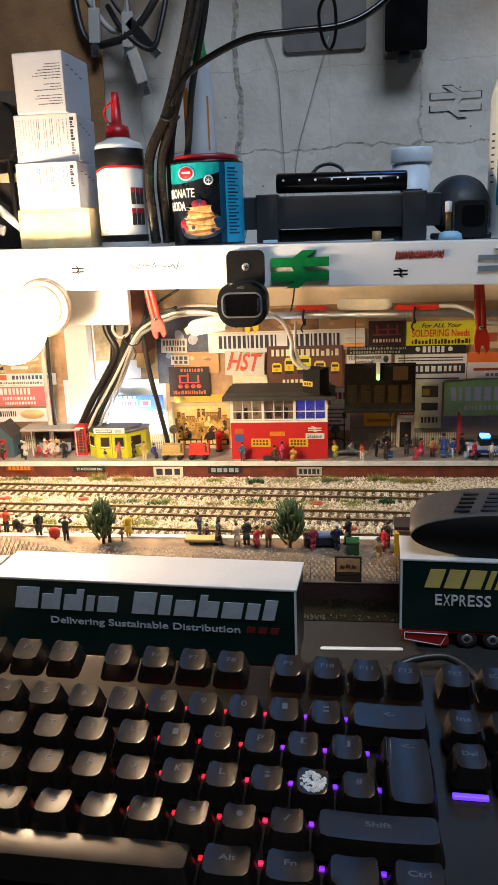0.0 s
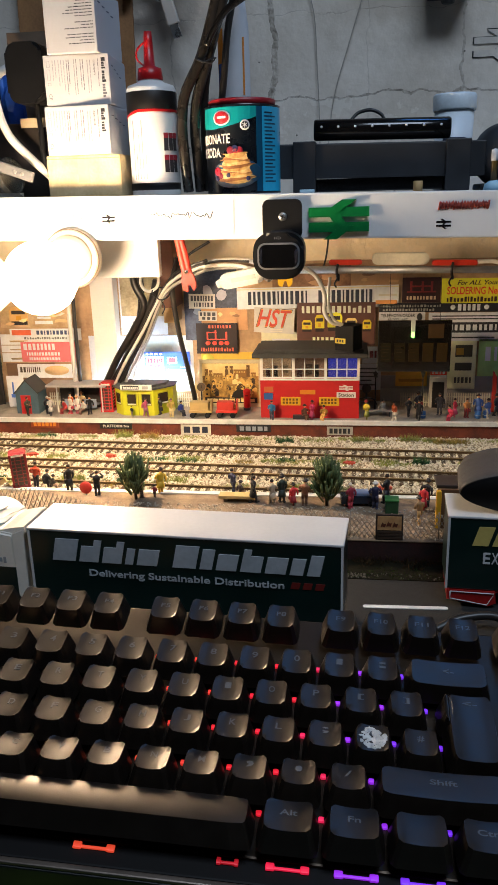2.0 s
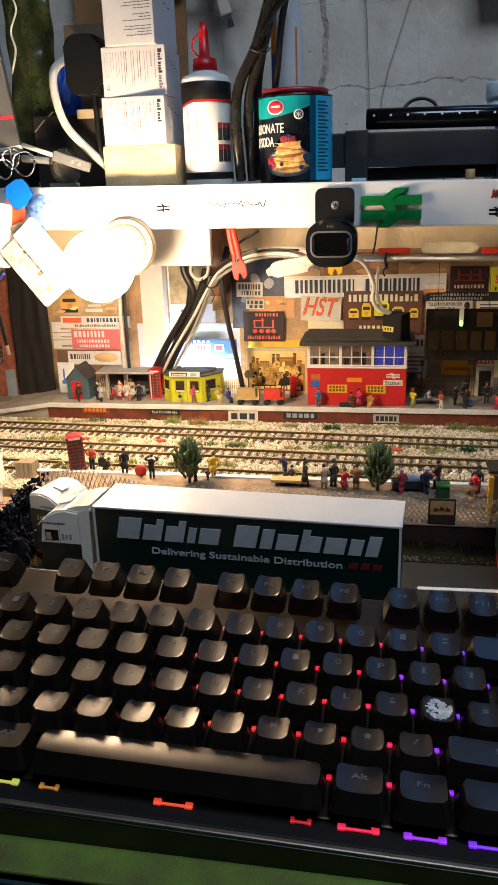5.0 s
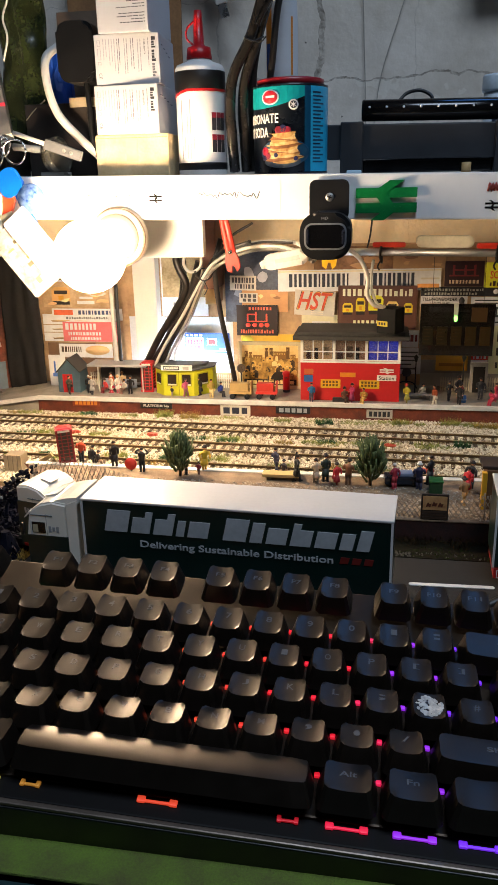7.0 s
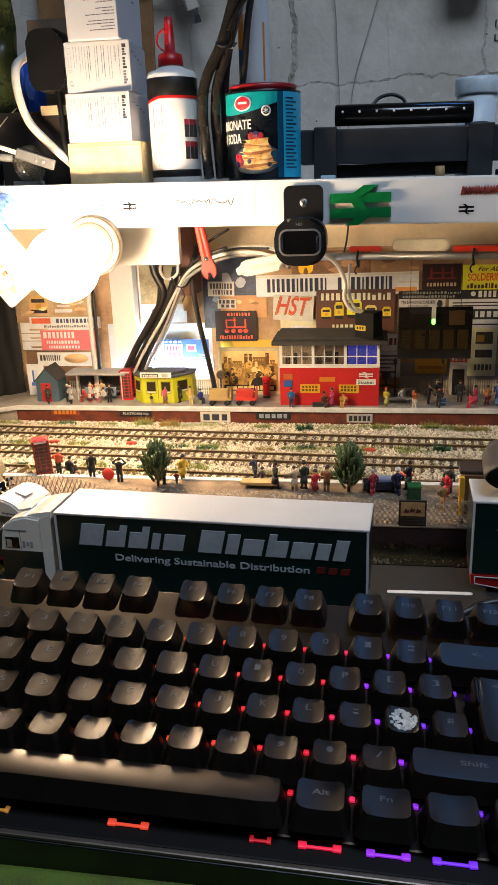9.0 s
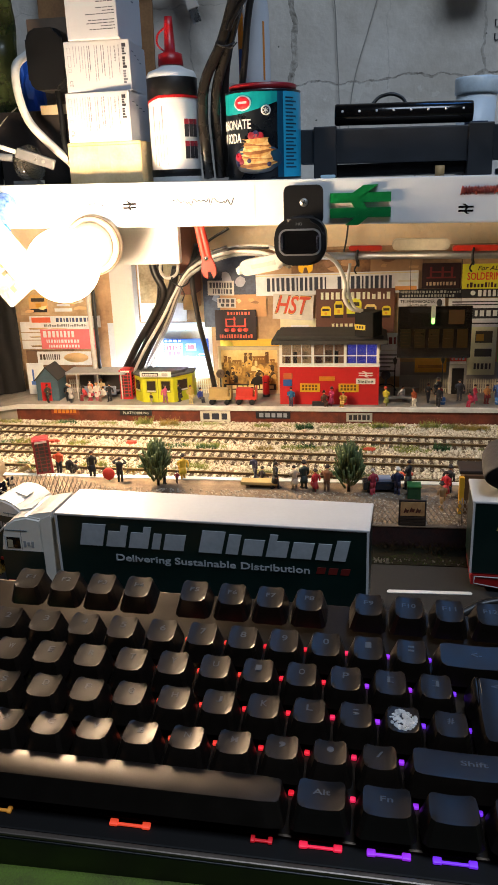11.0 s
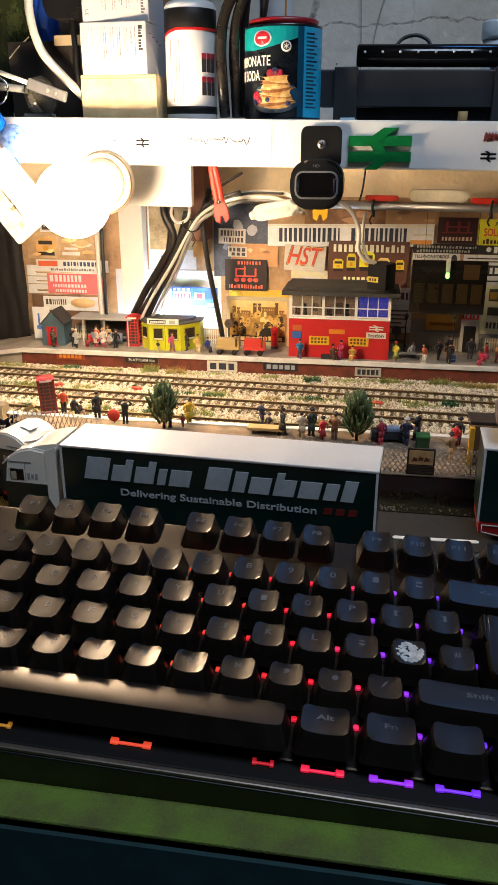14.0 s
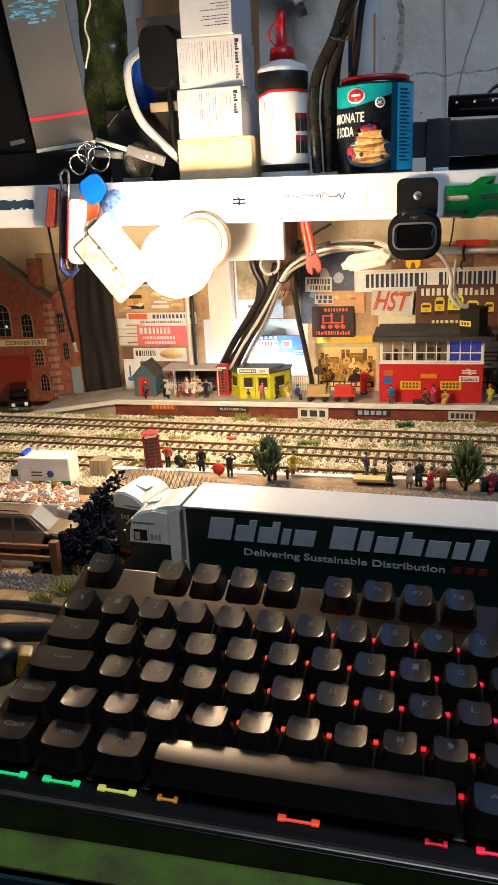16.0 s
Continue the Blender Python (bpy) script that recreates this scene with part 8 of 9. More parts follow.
for x, z in ((.0032, .0098), (.0072, .0104), (.0114, .0100)):
    part("picture_patch", prism([(x, z), (x + .0016, z + .0008), (x + .0032, z + .0001), (x + .0040, z + .0030), (x + .0026, z + .0026), (x + .0014, z + .0040), (x + .0006, z + .0022)], -.0006, -.0003), ink("5a2c18"), cr)
gb_ = thing("green_bin", "dark green box bin on the front platform", "bin", at=(0.0885, 0.588, FP))
part("box", box(0, 0, 0, .0098, .010, .0100, .0005), ink("1a4424"), gb_)
part("lid", box(-.0004, -.0005, .0100, .0102, .0105, .0114, .0003), ink("2a6a30"), gb_)
bc = thing("toy_cart", "dark blue and grey toy luggage car on the front platform", "cart", at=pose(0.0550, 0.600, FP, 0, 0, 6))
part("body", box(0, 0, .002, .028, .012, .0085, .001), ink("1c2430"), bc)
part("load", box(.008, .001, .0085, .022, .011, .0110, .0006), ink("7c8aa4"), bc)
for x in (.005, .023):
    part("wheel", lathe([(0.0001, -.001), (.0024, -.001), (.0024, .001), (0.0001, .001)], 12, m=pose(x, .001, .0024, 90)), M_TYRE, bc)
tr_ = thing("plank_stack", "pale plank trolley on the front platform", "trolley", at=(-0.0430, 0.604, FP))
part("deck", box(0, 0, .003, .030, .010, .0055, .0003), mat("pale_plank", "c0a468", 0.7), tr_)
for x in (.004, .024):
    part("runner", box(x, .001, 0, x + .003, .009, .003), ink("5a4630"), tr_)

# wire netting along the front of the platform
wf = thing("wire_fence", "sagging wire netting fence along the front platform's edge", "fence", at=(0, 0, FP))
b = bmesh.new()
rnd = random.Random(9)
x0, x1, hh, pitch = -0.212, 0.128, 0.0165, 0.0036
n = int((x1 - x0 + hh) / pitch)
for d_ in (1, -1):
    for i in range(n):
        xa = x0 - hh * .5 + i * pitch
        pts = []
        for k in range(5):
            t = k / 4
            xx = xa + (t * hh * .75 if d_ > 0 else hh * .75 - t * hh * .75)
            pts.append((min(max(xx, x0), x1), 0.5455 + .0015 * math.sin(xx * 60) + t * .004, t * hh * (1 + .8 * min(1, max(0, (-.115 - xx) / .06))) + .0012 * math.sin(xx * 41 + t)))
        tube(pts, .00033, 4, 0, b)
part("netting", b, mat("wire", (0.27, 0.22, 0.16), 0.5, metal=0.3), wf)
for x in (-0.20, -0.10, 0.0, 0.062, 0.124):
    part("post", rod((x, .546, 0), (x, .551, .018), .0004, seg=6), ink("7a7064"), wf)
# gate board and crates at the left end
gt = thing("wooden_gate", "leaning pale wooden gate board beside the phone box", "gate", at=pose(-0.2500, 0.632, BED, 0, -33, 0))
part("board", box(0, 0, 0.004, .026, .0025, .0085), M_WOOD, gt)
part("board", box(0, 0, 0.011, .026, .0025, .0145), M_WOOD, gt)
part("post", box(-.001, -.0005, -.004, .002, .003, .020), M_BROWNW, gt)
cr = thing("packing_crate", "grey-brown slatted packing crate by the track", "crate", at=(-0.2900, 0.650, BED))
part("box", box(0, 0, 0, .016, .014, .016), ink("8a7a62"), cr)
for k in range(4):
    part("slat", box(-.0006 + k * .0045, -.0008, 0, .0028 + k * .0045, 0, .0165), ink("a8977a"), cr)

# tufts and scatter
M_TUFT = mat("static_grass", (0.34, 0.35, 0.075), 0.8, col2=(0.17, 0.20, 0.04), scale=200)
M_TUFTY = mat("straw_grass", (0.42, 0.28, 0.05), 0.8, col2=(0.25, 0.18, 0.04), scale=200)
M_TUFTD = mat("dark_grass", (0.05, 0.17, 0.05), 0.8, col2=(0.02, 0.05, 0.015), scale=200)


def tuft(x, y, z, rx, h, m, seed):
    r = random.Random(seed)
    b = bmesh.new()
    for i in range(230):
        a, q = r.uniform(0, 6.283), r.random() ** .7
        p = Vector((math.cos(a) * q * rx, math.sin(a) * q * rx * .5, 0))
        d = Vector((r.uniform(-.5, .5) * h, r.uniform(-.5, .5) * h, h * r.uniform(.4, 1)))
        s_ = Vector((math.cos(a), math.sin(a), 0)) * .00035
        v = [b.verts.new(c_) for c_ in (p - s_, p + s_, p + d)]
        b.faces.new(v)
    return tagged(part("grass_tuft", moved(b, T((x, y, z))), m), "tuft of model grass in the ballast", "grass", "grass tufts")


rnd = random.Random(31)
TUFTS = [(-0.008, .826, .010, .010, M_TUFTD), (-0.1015, .765, .012, .006, M_TUFT), (0.130, .762, .008, .010, M_TUFTD), (0.160, .828, .012, .010, M_TUFTY), (-0.1034, .700, .014, .009, M_TUFT), (-0.036, .690, .016, .006, M_TUFT),
         (-0.160, .833, .012, .011, M_TUFTY), (-0.190, .836, .010, .012, M_TUFT), (0.072, .832, .010, .009, M_TUFT), (0.125, .836, .010, .010, M_TUFT), (0.004, .690, .010, .008, M_TUFTY), (0.030, .686, .010, .009, M_TUFTD), (-0.24, .765, .012, .006, M_TUFT),
         (-0.30, .770, .014, .006, M_TUFT), (-0.35, .835, .016, .007, M_TUFT), (-0.40, .695, .030, .010, M_TUFT), (-0.35, .690, .020, .010, M_TUFTD), (-0.43, .700, .030, .012, M_TUFT), (0.060, .764, .012, .005, M_TUFT), (-0.28, .838, .012, .007, M_TUFTD),
         (0.095, .755, .010, .004, M_TUFT), (-0.055, .832, .010, .006, M_TUFT), (-0.2, .700, .012, .009, M_TUFT), (-0.145, .697, .012, .008, M_TUFTD), (0.020, .762, .012, .004, M_TUFT), (-0.42, .845, .03, .008, M_TUFT), (-0.02, .762, .010, .005, M_TUFT)]
for k in range(64):
    TUFTS.append((rnd.uniform(-.46, .22), rnd.choice((.699, .763, .834, .690, .758)) + rnd.uniform(-.005, .005), rnd.uniform(.006, .018), rnd.uniform(.003, .0075), rnd.choice((M_TUFT, M_TUFT, M_TUFT, M_TUFTD, M_TUFTY))))
for i, (x, y, rx, h, m_) in enumerate(TUFTS):
    tuft(x, y, BED - .0005, rx, h, m_, i)
for x, y in ((-0.185, .768), (0.060, .758), (-0.27, .768), (0.092, .690)):
    b = bmesh.new()
    for k in range(24):
        box(x + rnd.uniform(-.006, .006), y + rnd.uniform(-.003, .003), BED, x + rnd.uniform(-.006, .006) + .0014, y + rnd.uniform(-.003, .003) + .0012, BED + rnd.uniform(.0014, .0034), bm=b)
    tagged(part("red_debris", b, ink("c05038")), "heap of small red scatter in the ballast", "debris", "red scatter heaps", kind="stuff")
# verge in front of the front platform: moss by the road, brown scrub against the platform's side
def tufty(count, y0, y1, low, high, lean, width, cut, seed, rise=0.0):
    """Short pointed blades scattered in patches over the verge."""
    r = random.Random(seed)
    b = bmesh.new()
    for i in range(count):
        x, y = r.uniform(-0.13, 0.24), r.uniform(y0, y1)
        if noise.noise(Vector((x * 60, y * 90, seed))) < cut:
            continue
        p = Vector((x, y, -0.0005 + rise * r.random() ** 2))
        d = Vector((r.uniform(-lean, lean), r.uniform(-lean, lean * .3), r.uniform(low, high)))
        s_ = Vector((r.uniform(-1, 1), r.uniform(-1, 1), 0)) * width
        v = [b.verts.new(c_) for c_ in (p - s_, p + s_, p + d)]
        b.faces.new(v)
    return b


tagged(part("verge_grass", tufty(5200, .5128, .5300, .0008, .0024, .002, .0007, -.12, 3), mat("verge_green", (0.046, 0.080, 0.014), 0.95, col2=(0.018, 0.028, 0.006), scale=90, spec=0.1)), "low mossy green grass along the verge", "grass", kind="stuff")
tagged(part("verge_scrub", tufty(3600, .5270, .5408, .0016, .0048, .003, .0006, -.05, 8, .004), mat("verge_brown", (0.070, 0.040, 0.016), 0.95, col2=(0.016, 0.010, 0.005), scale=110, spec=0.1)), "dry brown scrub against the platform's side", "scrub", kind="stuff")
structure("verge", box(-0.19, 0.5122, -0.0125, 0.55, 0.5408, 0.0004), mat("verge_earth", (0.016, 0.013, 0.006), 0.95, spec=0.1, var=0.5, scale=120, bump=0.5), "brown earth verge beside the road", "verge")
b = bmesh.new()
for i in range(90):
    x, y, s_ = rnd.choice((rnd.uniform(0.055, 0.074), rnd.uniform(0.055, 0.125))), rnd.uniform(0.5135, 0.521), rnd.uniform(.0003, .0009)
    lathe([(s_, 0), (s_ * .6, s_)], 5, b, T((x, y, 0.0004)), smooth=False)
tagged(part("verge_stones", b, ink("5c574c")), "small pale stones scattered on the verge", "stones", kind="stuff")

# dark oval device on the second trailer
dv = thing("desk_speaker", "black oval speaker with slotted grey top resting on the trailer", "speaker", at=pose(0.1905, 0.5025, 0.0772, 4, 0, -4) @ Matrix.Scale(1.06, 4))
b = lathe([(0.0001, -.0004), (.0570, -.0004), (.0585, .0008), (.0588, .0060), (.0580, .0300), (.0545, .0430), (.0430, .0490), (0.0001, .0500)], 56)
for v in b.verts:
    v.co = Vector((v.co.x, v.co.z - .020, v.co.y * .245))
part("body", b, mat("speaker_shell", (0.060, 0.050, 0.044), 0.55, var=0.3, scale=200, bump=0.2, bscale=2500), dv, smooth=True)
b = lathe([(0.0001, .0003), (.0572, .0004), (.0582, 0), (.0572, -.0004)], 56)
for v in b.verts:
    v.co = Vector((v.co.x, -v.co.z - .0208, v.co.y * .245))
part("front_face", b, M_KEYSLOT, dv, "plain black oval face")
for i in range(5):
    for j in range(3):
        part("slot", moved(box(-.0046, -.0014, -.0006, .0046, .0014, .0006, .0004), pose(-0.029 + i * .0018 + j * .0150, -.014 + i * .0062, .0143 - .0006 * abs(j - 1), 0, j * 1.6 - 2, 0)), M_BLACK, dv)
part("silver_foot", box(-.022, -.018, -.0150, .004, -.010, -.0120, .0004), M_CHROME, dv)
yb = thing("yellow_kiosk", "small brown and yellow trackside cabinet", "cabinet", at=(0.1265, 0.565, FP))
part("cabinet", box(0, 0, 0, .030, .020, .030, .0006), ink("6a4a2c"), yb)
part("yellow_post", box(-.0032, -.0012, 0, .0004, .0030, .0285, .0004), ink("d8a020"), yb, "bright yellow post")
part("roof", box(-.003, .002, .0300, .034, .024, .0325, .0006), ink("3a2c22"), yb)

# ---------------- left end of the layout ----------------
M_BRICK = mat("model_brick", "9a5640", 0.8, col2="683826", scale=160, bump=0.25, bscale=1400)
M_STONEQ = ink("9a765f")
bd = thing("brick_warehouse", "tall red-brick model chapel building with arched windows and grey roof", "building", at=pose(-0.4450, 0.905, BED, 0, 0, 6) @ Matrix.Scale(0.87, 4))
# gable front faces the camera, side wall runs back towards the wall
part("gable_wall", prism([(-.150, 0), (0, 0), (0, .145), (-.072, .205), (-.150, .140)], 0, .004), M_BRICK, bd)
part("side_wall", moved(prism([(0, 0), (.062, 0), (.062, .200), (0, .146)], 0, .004), pose(0, 0.0005, 0, 0, 0, 28)), M_BRICK, bd)
part("tower_wall", moved(box(.044, .004, 0, .066, .0075, .205), pose(0, 0, 0, 0, 0, 28)), M_BRICK, bd)
part("roof", prism([(-.153, .1375), (-.072, .2035), (.004, .1435), (.004, .1475), (-.072, .2085), (-.153, .1425)], -.003, .030), mat("model_slate", (0.17, 0.13, 0.10), 0.7, var=0.4, scale=90, bump=0.3), bd)
for k in range(13):
    z = .006 + k * .0108
    part("quoin", box(-.006 - (.003 if k % 2 else 0), -.0010, z, .0004, 0, z + .0062), M_STONEQ, bd)
    ob = part("quoin", box(-.0004, -.0010, z, .005 + (.003 if k % 2 else 0), 0, z + .0062), M_STONEQ, bd)
    ob.matrix_basis = pose(0, 0, 0, 0, 0, 28)


def arch_window(x, z, w_, h_, parent, m=None, arched=True, name="window"):
    pts = [(-w_ / 2, 0), (w_ / 2, 0), (w_ / 2, h_ - w_ / 2)]
    if arched:
        pts += [(w_ / 2 * math.cos(radians(a)), h_ - w_ / 2 + w_ / 2 * math.sin(radians(a))) for a in (30, 60, 90, 120, 150)]
    else:
        pts += [(w_ / 2, h_), (-w_ / 2, h_)]
    pts += [(-w_ / 2, h_ - w_ / 2)] if arched else []
    wn = part(name, moved(prism([(p[0] * 1.18, p[1] * 1.03 - .0008) for p in pts], -.0012, 0), T((x, 0, z))), M_STONEQ, parent)
    part("pane", moved(prism(pts, -.0015, -.0010), T((x, 0, z))), mat("dark_pane", (0.012, 0.014, 0.018), 0.2) if "dark_pane" not in bpy.data.materials else bpy.data.materials["dark_pane"], wn)
    for k in (-.17, .17):
        part("glazing_bar", box(x + k * w_ - .0003, -.0018, z, x + k * w_ + .0003, -.0014, z + h_ * .9), M_STONEQ, wn)
    for k in (.25, .5, .75):
        part("glazing_bar", box(x - w_ / 2, -.0018, z + h_ * k - .0003, x + w_ / 2, -.0014, z + h_ * k + .0003), M_STONEQ, wn)
    if m is not None:
        wn.matrix_basis = m
    return wn


arch_window(-.072, .098, .026, .046, bd)
arch_window(-.034, .096, .015, .033, bd)
arch_window(-.110, .096, .015, .033, bd)
arch_window(-.022, .054, .012, .024, bd)
arch_window(-.018, .016, .012, .024, bd)
arch_window(-.100, .054, .012, .024, bd)
arch_window(-.110, .016, .012, .024, bd)
SIDE = pose(0, 0, 0, 0, 0, 28)
arch_window(.015, .100, .008, .026, bd, SIDE, False)
arch_window(.018, .060, .007, .024, bd, SIDE, False)
arch_window(.045, .102, .008, .024, bd, SIDE, False)
arch_window(.050, .132, .008, .024, bd, SIDE, False)
arch_window(.053, .060, .008, .024, bd, SIDE, False)
dd = part("blue_door", box(.022, -.0012, .006, .036, 0, .048), ink("7c8c98"), bd, "pale grey-blue door")
dd.matrix_basis = SIDE
part("name_band", box(-.150, -.0014, .0830, -.008, 0, .0930), ink("c8b898"), bd, "cream band with dark lettering")
part("lettering", moved(letters("CONVERTERS", .058, .0062, .0003), T((-.070, -.0014, .0848))), ink("2a2420"), bd)
part("red_panel", box(-.095, -.0010, .030, -.036, 0, .070), ink("8a2c20"), bd)
part("blue_lamp", lathe([(0.0001, -.002), (.0018, 0), (0.0001, .002)], 8, m=T((-.064, -.003, .112))), glow("blue_window_led", (0.1, 0.4, 1.0), 3.0), bd)
part("chimney", box(-.026, .006, .165, -.008, .020, .204, .0006), M_BRICK, bd)
part("stone_step", box(.004, -.014, 0, .034, -.002, .012, .001), ink("7a6e62"), bd)
# added sheet that keeps the shadowed corner dark
dk = thing("dark_corner_sheet", "dark sheet added to fill the shadowed wall corner", "cloth", at=(-0.3900, 0.925, BED))
b = bmesh.new()
bmesh.ops.create_grid(b, x_segments=24, y_segments=10, size=.5)
for v in b.verts:
    q = v.co.copy()
    v.co = Vector((q.x * .048, .0003 * math.sin(q.x * 15 + 2 * math.sin(q.x * 5 + q.y)) + .005 * noise.noise(q * 5) - .004, (q.y + .5) * .225))
r_ = bmesh.ops.extrude_face_region(b, geom=b.faces[:])
bmesh.ops.translate(b, vec=(0, .002, 0), verts=[v for v in r_["geom"] if isinstance(v, bmesh.types.BMVert)])
part("hem", box(-.0235, -.0075, .001, .0235, -.0052, .007, .0006), M_DGREY, dk, "dark lower edge of the sheet")
part("cloth", b, mat("corner_dark", (0.020, 0.018, 0.017), 0.9, var=0.4, scale=50), dk, smooth=True)
ps = thing("thin_pole", "leaning black rod with a pale tip before the brick building", "pole", at=(0, 0, 0))
part("rod", rod((-.4065, .885, .0760), (-.4145, .880, .1560), .0022, seg=8), M_BLACK, ps)
part("rod_top", rod((-.4145, .880, .1560), (-.4180, .876, .2300), .0016, seg=8), M_BLACK, ps)
part("tip", rod((-.4065, .885, .0760), (-.4050, .8855, .0640), .0022, seg=8), ink("c8c0b0"), ps)
vb = thing("black_van", "black model van parked by the brick building", "van", at=pose(-0.5080, 0.893, BED, 0, 0, -62))
part("body", box(0, 0, .004, .058, .026, .017, .003), M_GLOSSB, vb)
part("cab", box(.004, .002, .017, .048, .024, .028, .004), M_GLOSSB, vb)
part("bumper", box(.054, -.001, .004, .060, .027, .0075, .0008), M_CHROME, vb)
for y in (.004, .019):
    part("headlamp", box(.0572, y, .009, .0590, y + .004, .013, .0004), ink("d8d8d0"), vb)
for x in (.012, .046):
    part("wheel", lathe([(0.0001, -.001), (.0045, -.001), (.0045, .001), (0.0001, .001)], 14, m=pose(x, 0, .0045, 90)), M_TYRE, vb)

# ambulance
am = thing("ambulance", "white toy ambulance with yellow and green squares parked by the track", "ambulance", at=pose(-0.3500, 0.608, BED, 0, 0, 3) @ Matrix.Scale(0.86, 4))
part("box_body", box(.012, 0, .007, .068, .026, .0370, .0018), M_CAB, am)
part("cab", prism([(0, .006), (.0125, .006), (.0125, .030), (.0065, .027), (.0015, .017)], .001, .025), M_CAB, am)
for k in range(4):
    part("square", box(.022 + k * .0115, -.0004, .0075, .0335 + k * .0115, .0001, .0125), ink("d8b81c" if k % 2 == 0 else "1f6a3c"), am)
part("star", lathe([(0.0001, .0004), (.0040, .0004), (.0040, 0)], 6, m=pose(.047, 0, .0200, 90)), ink("23509c"), am, "blue star sign")
for k in range(2):
    part("word_bar", box(.026, -.0003, .0175 + k * .0035, .038, .0001, .0190 + k * .0035), ink("3a6a5a"), am)
part("blue_lamp", box(.014, .004, .0370, .019, .022, .0405, .0008), ink("2a4ad0", 0.2), am)
part("side_window", box(.0035, .0004, .0165, .0110, .0011, .0240), M_GLOSSB, am)
for x in (.012, .056):
    part("wheel", lathe([(0.0001, -.0012), (.0050, -.0012), (.0050, .0012), (0.0001, .0012)], 14, m=pose(x, .001, .0050, 90)), M_TYRE, am)

# bulk bags
M_BAG = mat("bulk_bag", (0.60, 0.57, 0.52), 0.8, var=0.2, scale=80)
M_FILL = mat("rubble_fill", "b08468", 0.9, col2="7a5a44", scale=200, bump=0.6)


def bag(x, y, s, seed):
    g_ = thing("bulk_bag", "white woven bulk bag filled with brown rubble", "bag", "bulk bags", at=pose(x, y, BED - .0075, 0, 0, seed * 23 % 40 - 20))
    b_ = box(-s, -s, 0, s, s, s * 1.7, s * .22, seg=3)
    for v in b_.verts:
        v.co += Vector((1, 1, 0)) * .0009 * noise.noise(v.co * 200 + Vector((seed, 0, 0)))
    part("sack", b_, M_BAG, g_)
    r2 = random.Random(seed)
    b_ = bmesh.new()
    for _ in range(26):
        q = s * r2.uniform(.12, .26)
        lathe([(q, -q * .4), (q, q * .3), (q * .4, q * .8)], 5, b_, T((r2.uniform(-.75, .75) * s, r2.uniform(-.75, .75) * s, s * 1.70)), smooth=False)
    part("rubble", b_, M_FILL, g_)
    for sx, sy in ((-1, -1), (1, -1), (1, 1), (-1, 1)):
        part("strap", tube([(sx * s * .9, sy * s * .9, s * 1.3), (sx * s * .98, sy * s * .85, s * 1.82), (sx * s * .6, sy * s * .95, s * 1.85), (sx * s * .4, sy * s * .92, s * 1.5)], .0006, 5, 4), M_BAG, g_)


for i, (x, y) in enumerate(((-0.2640, .560), (-0.2830, .571), (-0.3040, .566), (-0.3260, .571), (-0.2900, .590), (-0.3150, .592), (-0.3500, .573), (-0.3380, .593), (-0.3720, .578))):
    bag(x, y, .0108, i)
# estate car
sv = thing("estate_car", "gold-brown toy estate car parked behind a rail fence", "car", at=pose(-0.3230, 0.500, -0.0115, 0, 0, 3))
M_GOLDCAR = mat("car_gold", (0.26, 0.195, 0.125), 0.30, metal=0.45, var=0.15, clear=0.6)
b = prism([(0, .007), (.004, .0055), (.076, .0055), (.0800, .0085), (.0795, .0150), (.0740, .0185), (.0600, .0205), (.003, .0205), (0, .0160)], 0, .028)
bmesh.ops.bevel(b, geom=b.edges[:], offset=.0014, segments=3, affect="EDGES")
part("body", b, M_GOLDCAR, sv, smooth=False)
b = prism([(.0015, .0195), (.0620, .0195), (.0500, .0315), (.0450, .0330), (.0080, .0335), (.0030, .0305)], .0015, .0265)
for v in b.verts:
    v.co.y = .014 + (v.co.y - .014) * (1 - .16 * max(0, (v.co.z - .0195) / .014))
bmesh.ops.bevel(b, geom=b.edges[:], offset=.0011, segments=3, affect="EDGES")
part("cabin", b, M_GOLDCAR, sv)
M_CARWIN = mat("car_side_glass", (0.05, 0.042, 0.034), 0.12, clear=0.6)
for xa, xb, xc, xd in ((.0060, .0185, .0185, .0085), (.0205, .0345, .0345, .0205), (.0365, .0540, .0465, .0365)):
    part("side_glass", moved(prism([(xa, 0), (xb, 0), (xc, .0092), (xd, .0092)], -.0004, .0003), pose(0, .00195, .0212, -9)), M_CARWIN, sv)
for xa in (.0195, .0355):
    part("door_line", box(xa, -.0002, .008, xa + .0004, .0004, .0200), ink("4a3a28"), sv)
for y in (.0055, .0225):
    part("roof_rail", tube([(.010, y, .0334), (.014, y, .0350), (.036, y, .0348), (.041, y, .0334)], .0005, 6), M_CHROME, sv)
part("windscreen", prism([(.0490, .0322), (.0618, .0203), (.0624, .0207), (.0496, .0327)], .0045, .0235), mat("car_glass", (0.30, 0.30, 0.30), 0.06, clear=0.8), sv, "bright reflecting windscreen")
for y in (.0025, .0215):
    part("headlamp", box(.0785, y, .0115, .0803, y + .0045, .0150, .0005), ink("e0dccc", 0.2), sv)
part("bumper", box(.0755, -.0005, .0062, .0812, .0285, .0098, .001), M_CHROME, sv)
part("grille", box(.0790, .008, .0112, .0801, .020, .0150), M_BLACK, sv)
for x in (.014, .061):
    for y in (.001, .027):
        part("wheel", lathe([(0.0001, -.0015), (.0062, -.0015), (.0062, .0015), (0.0001, .0015)], 16, m=pose(x, y, .0062, 90)), M_TYRE, sv)
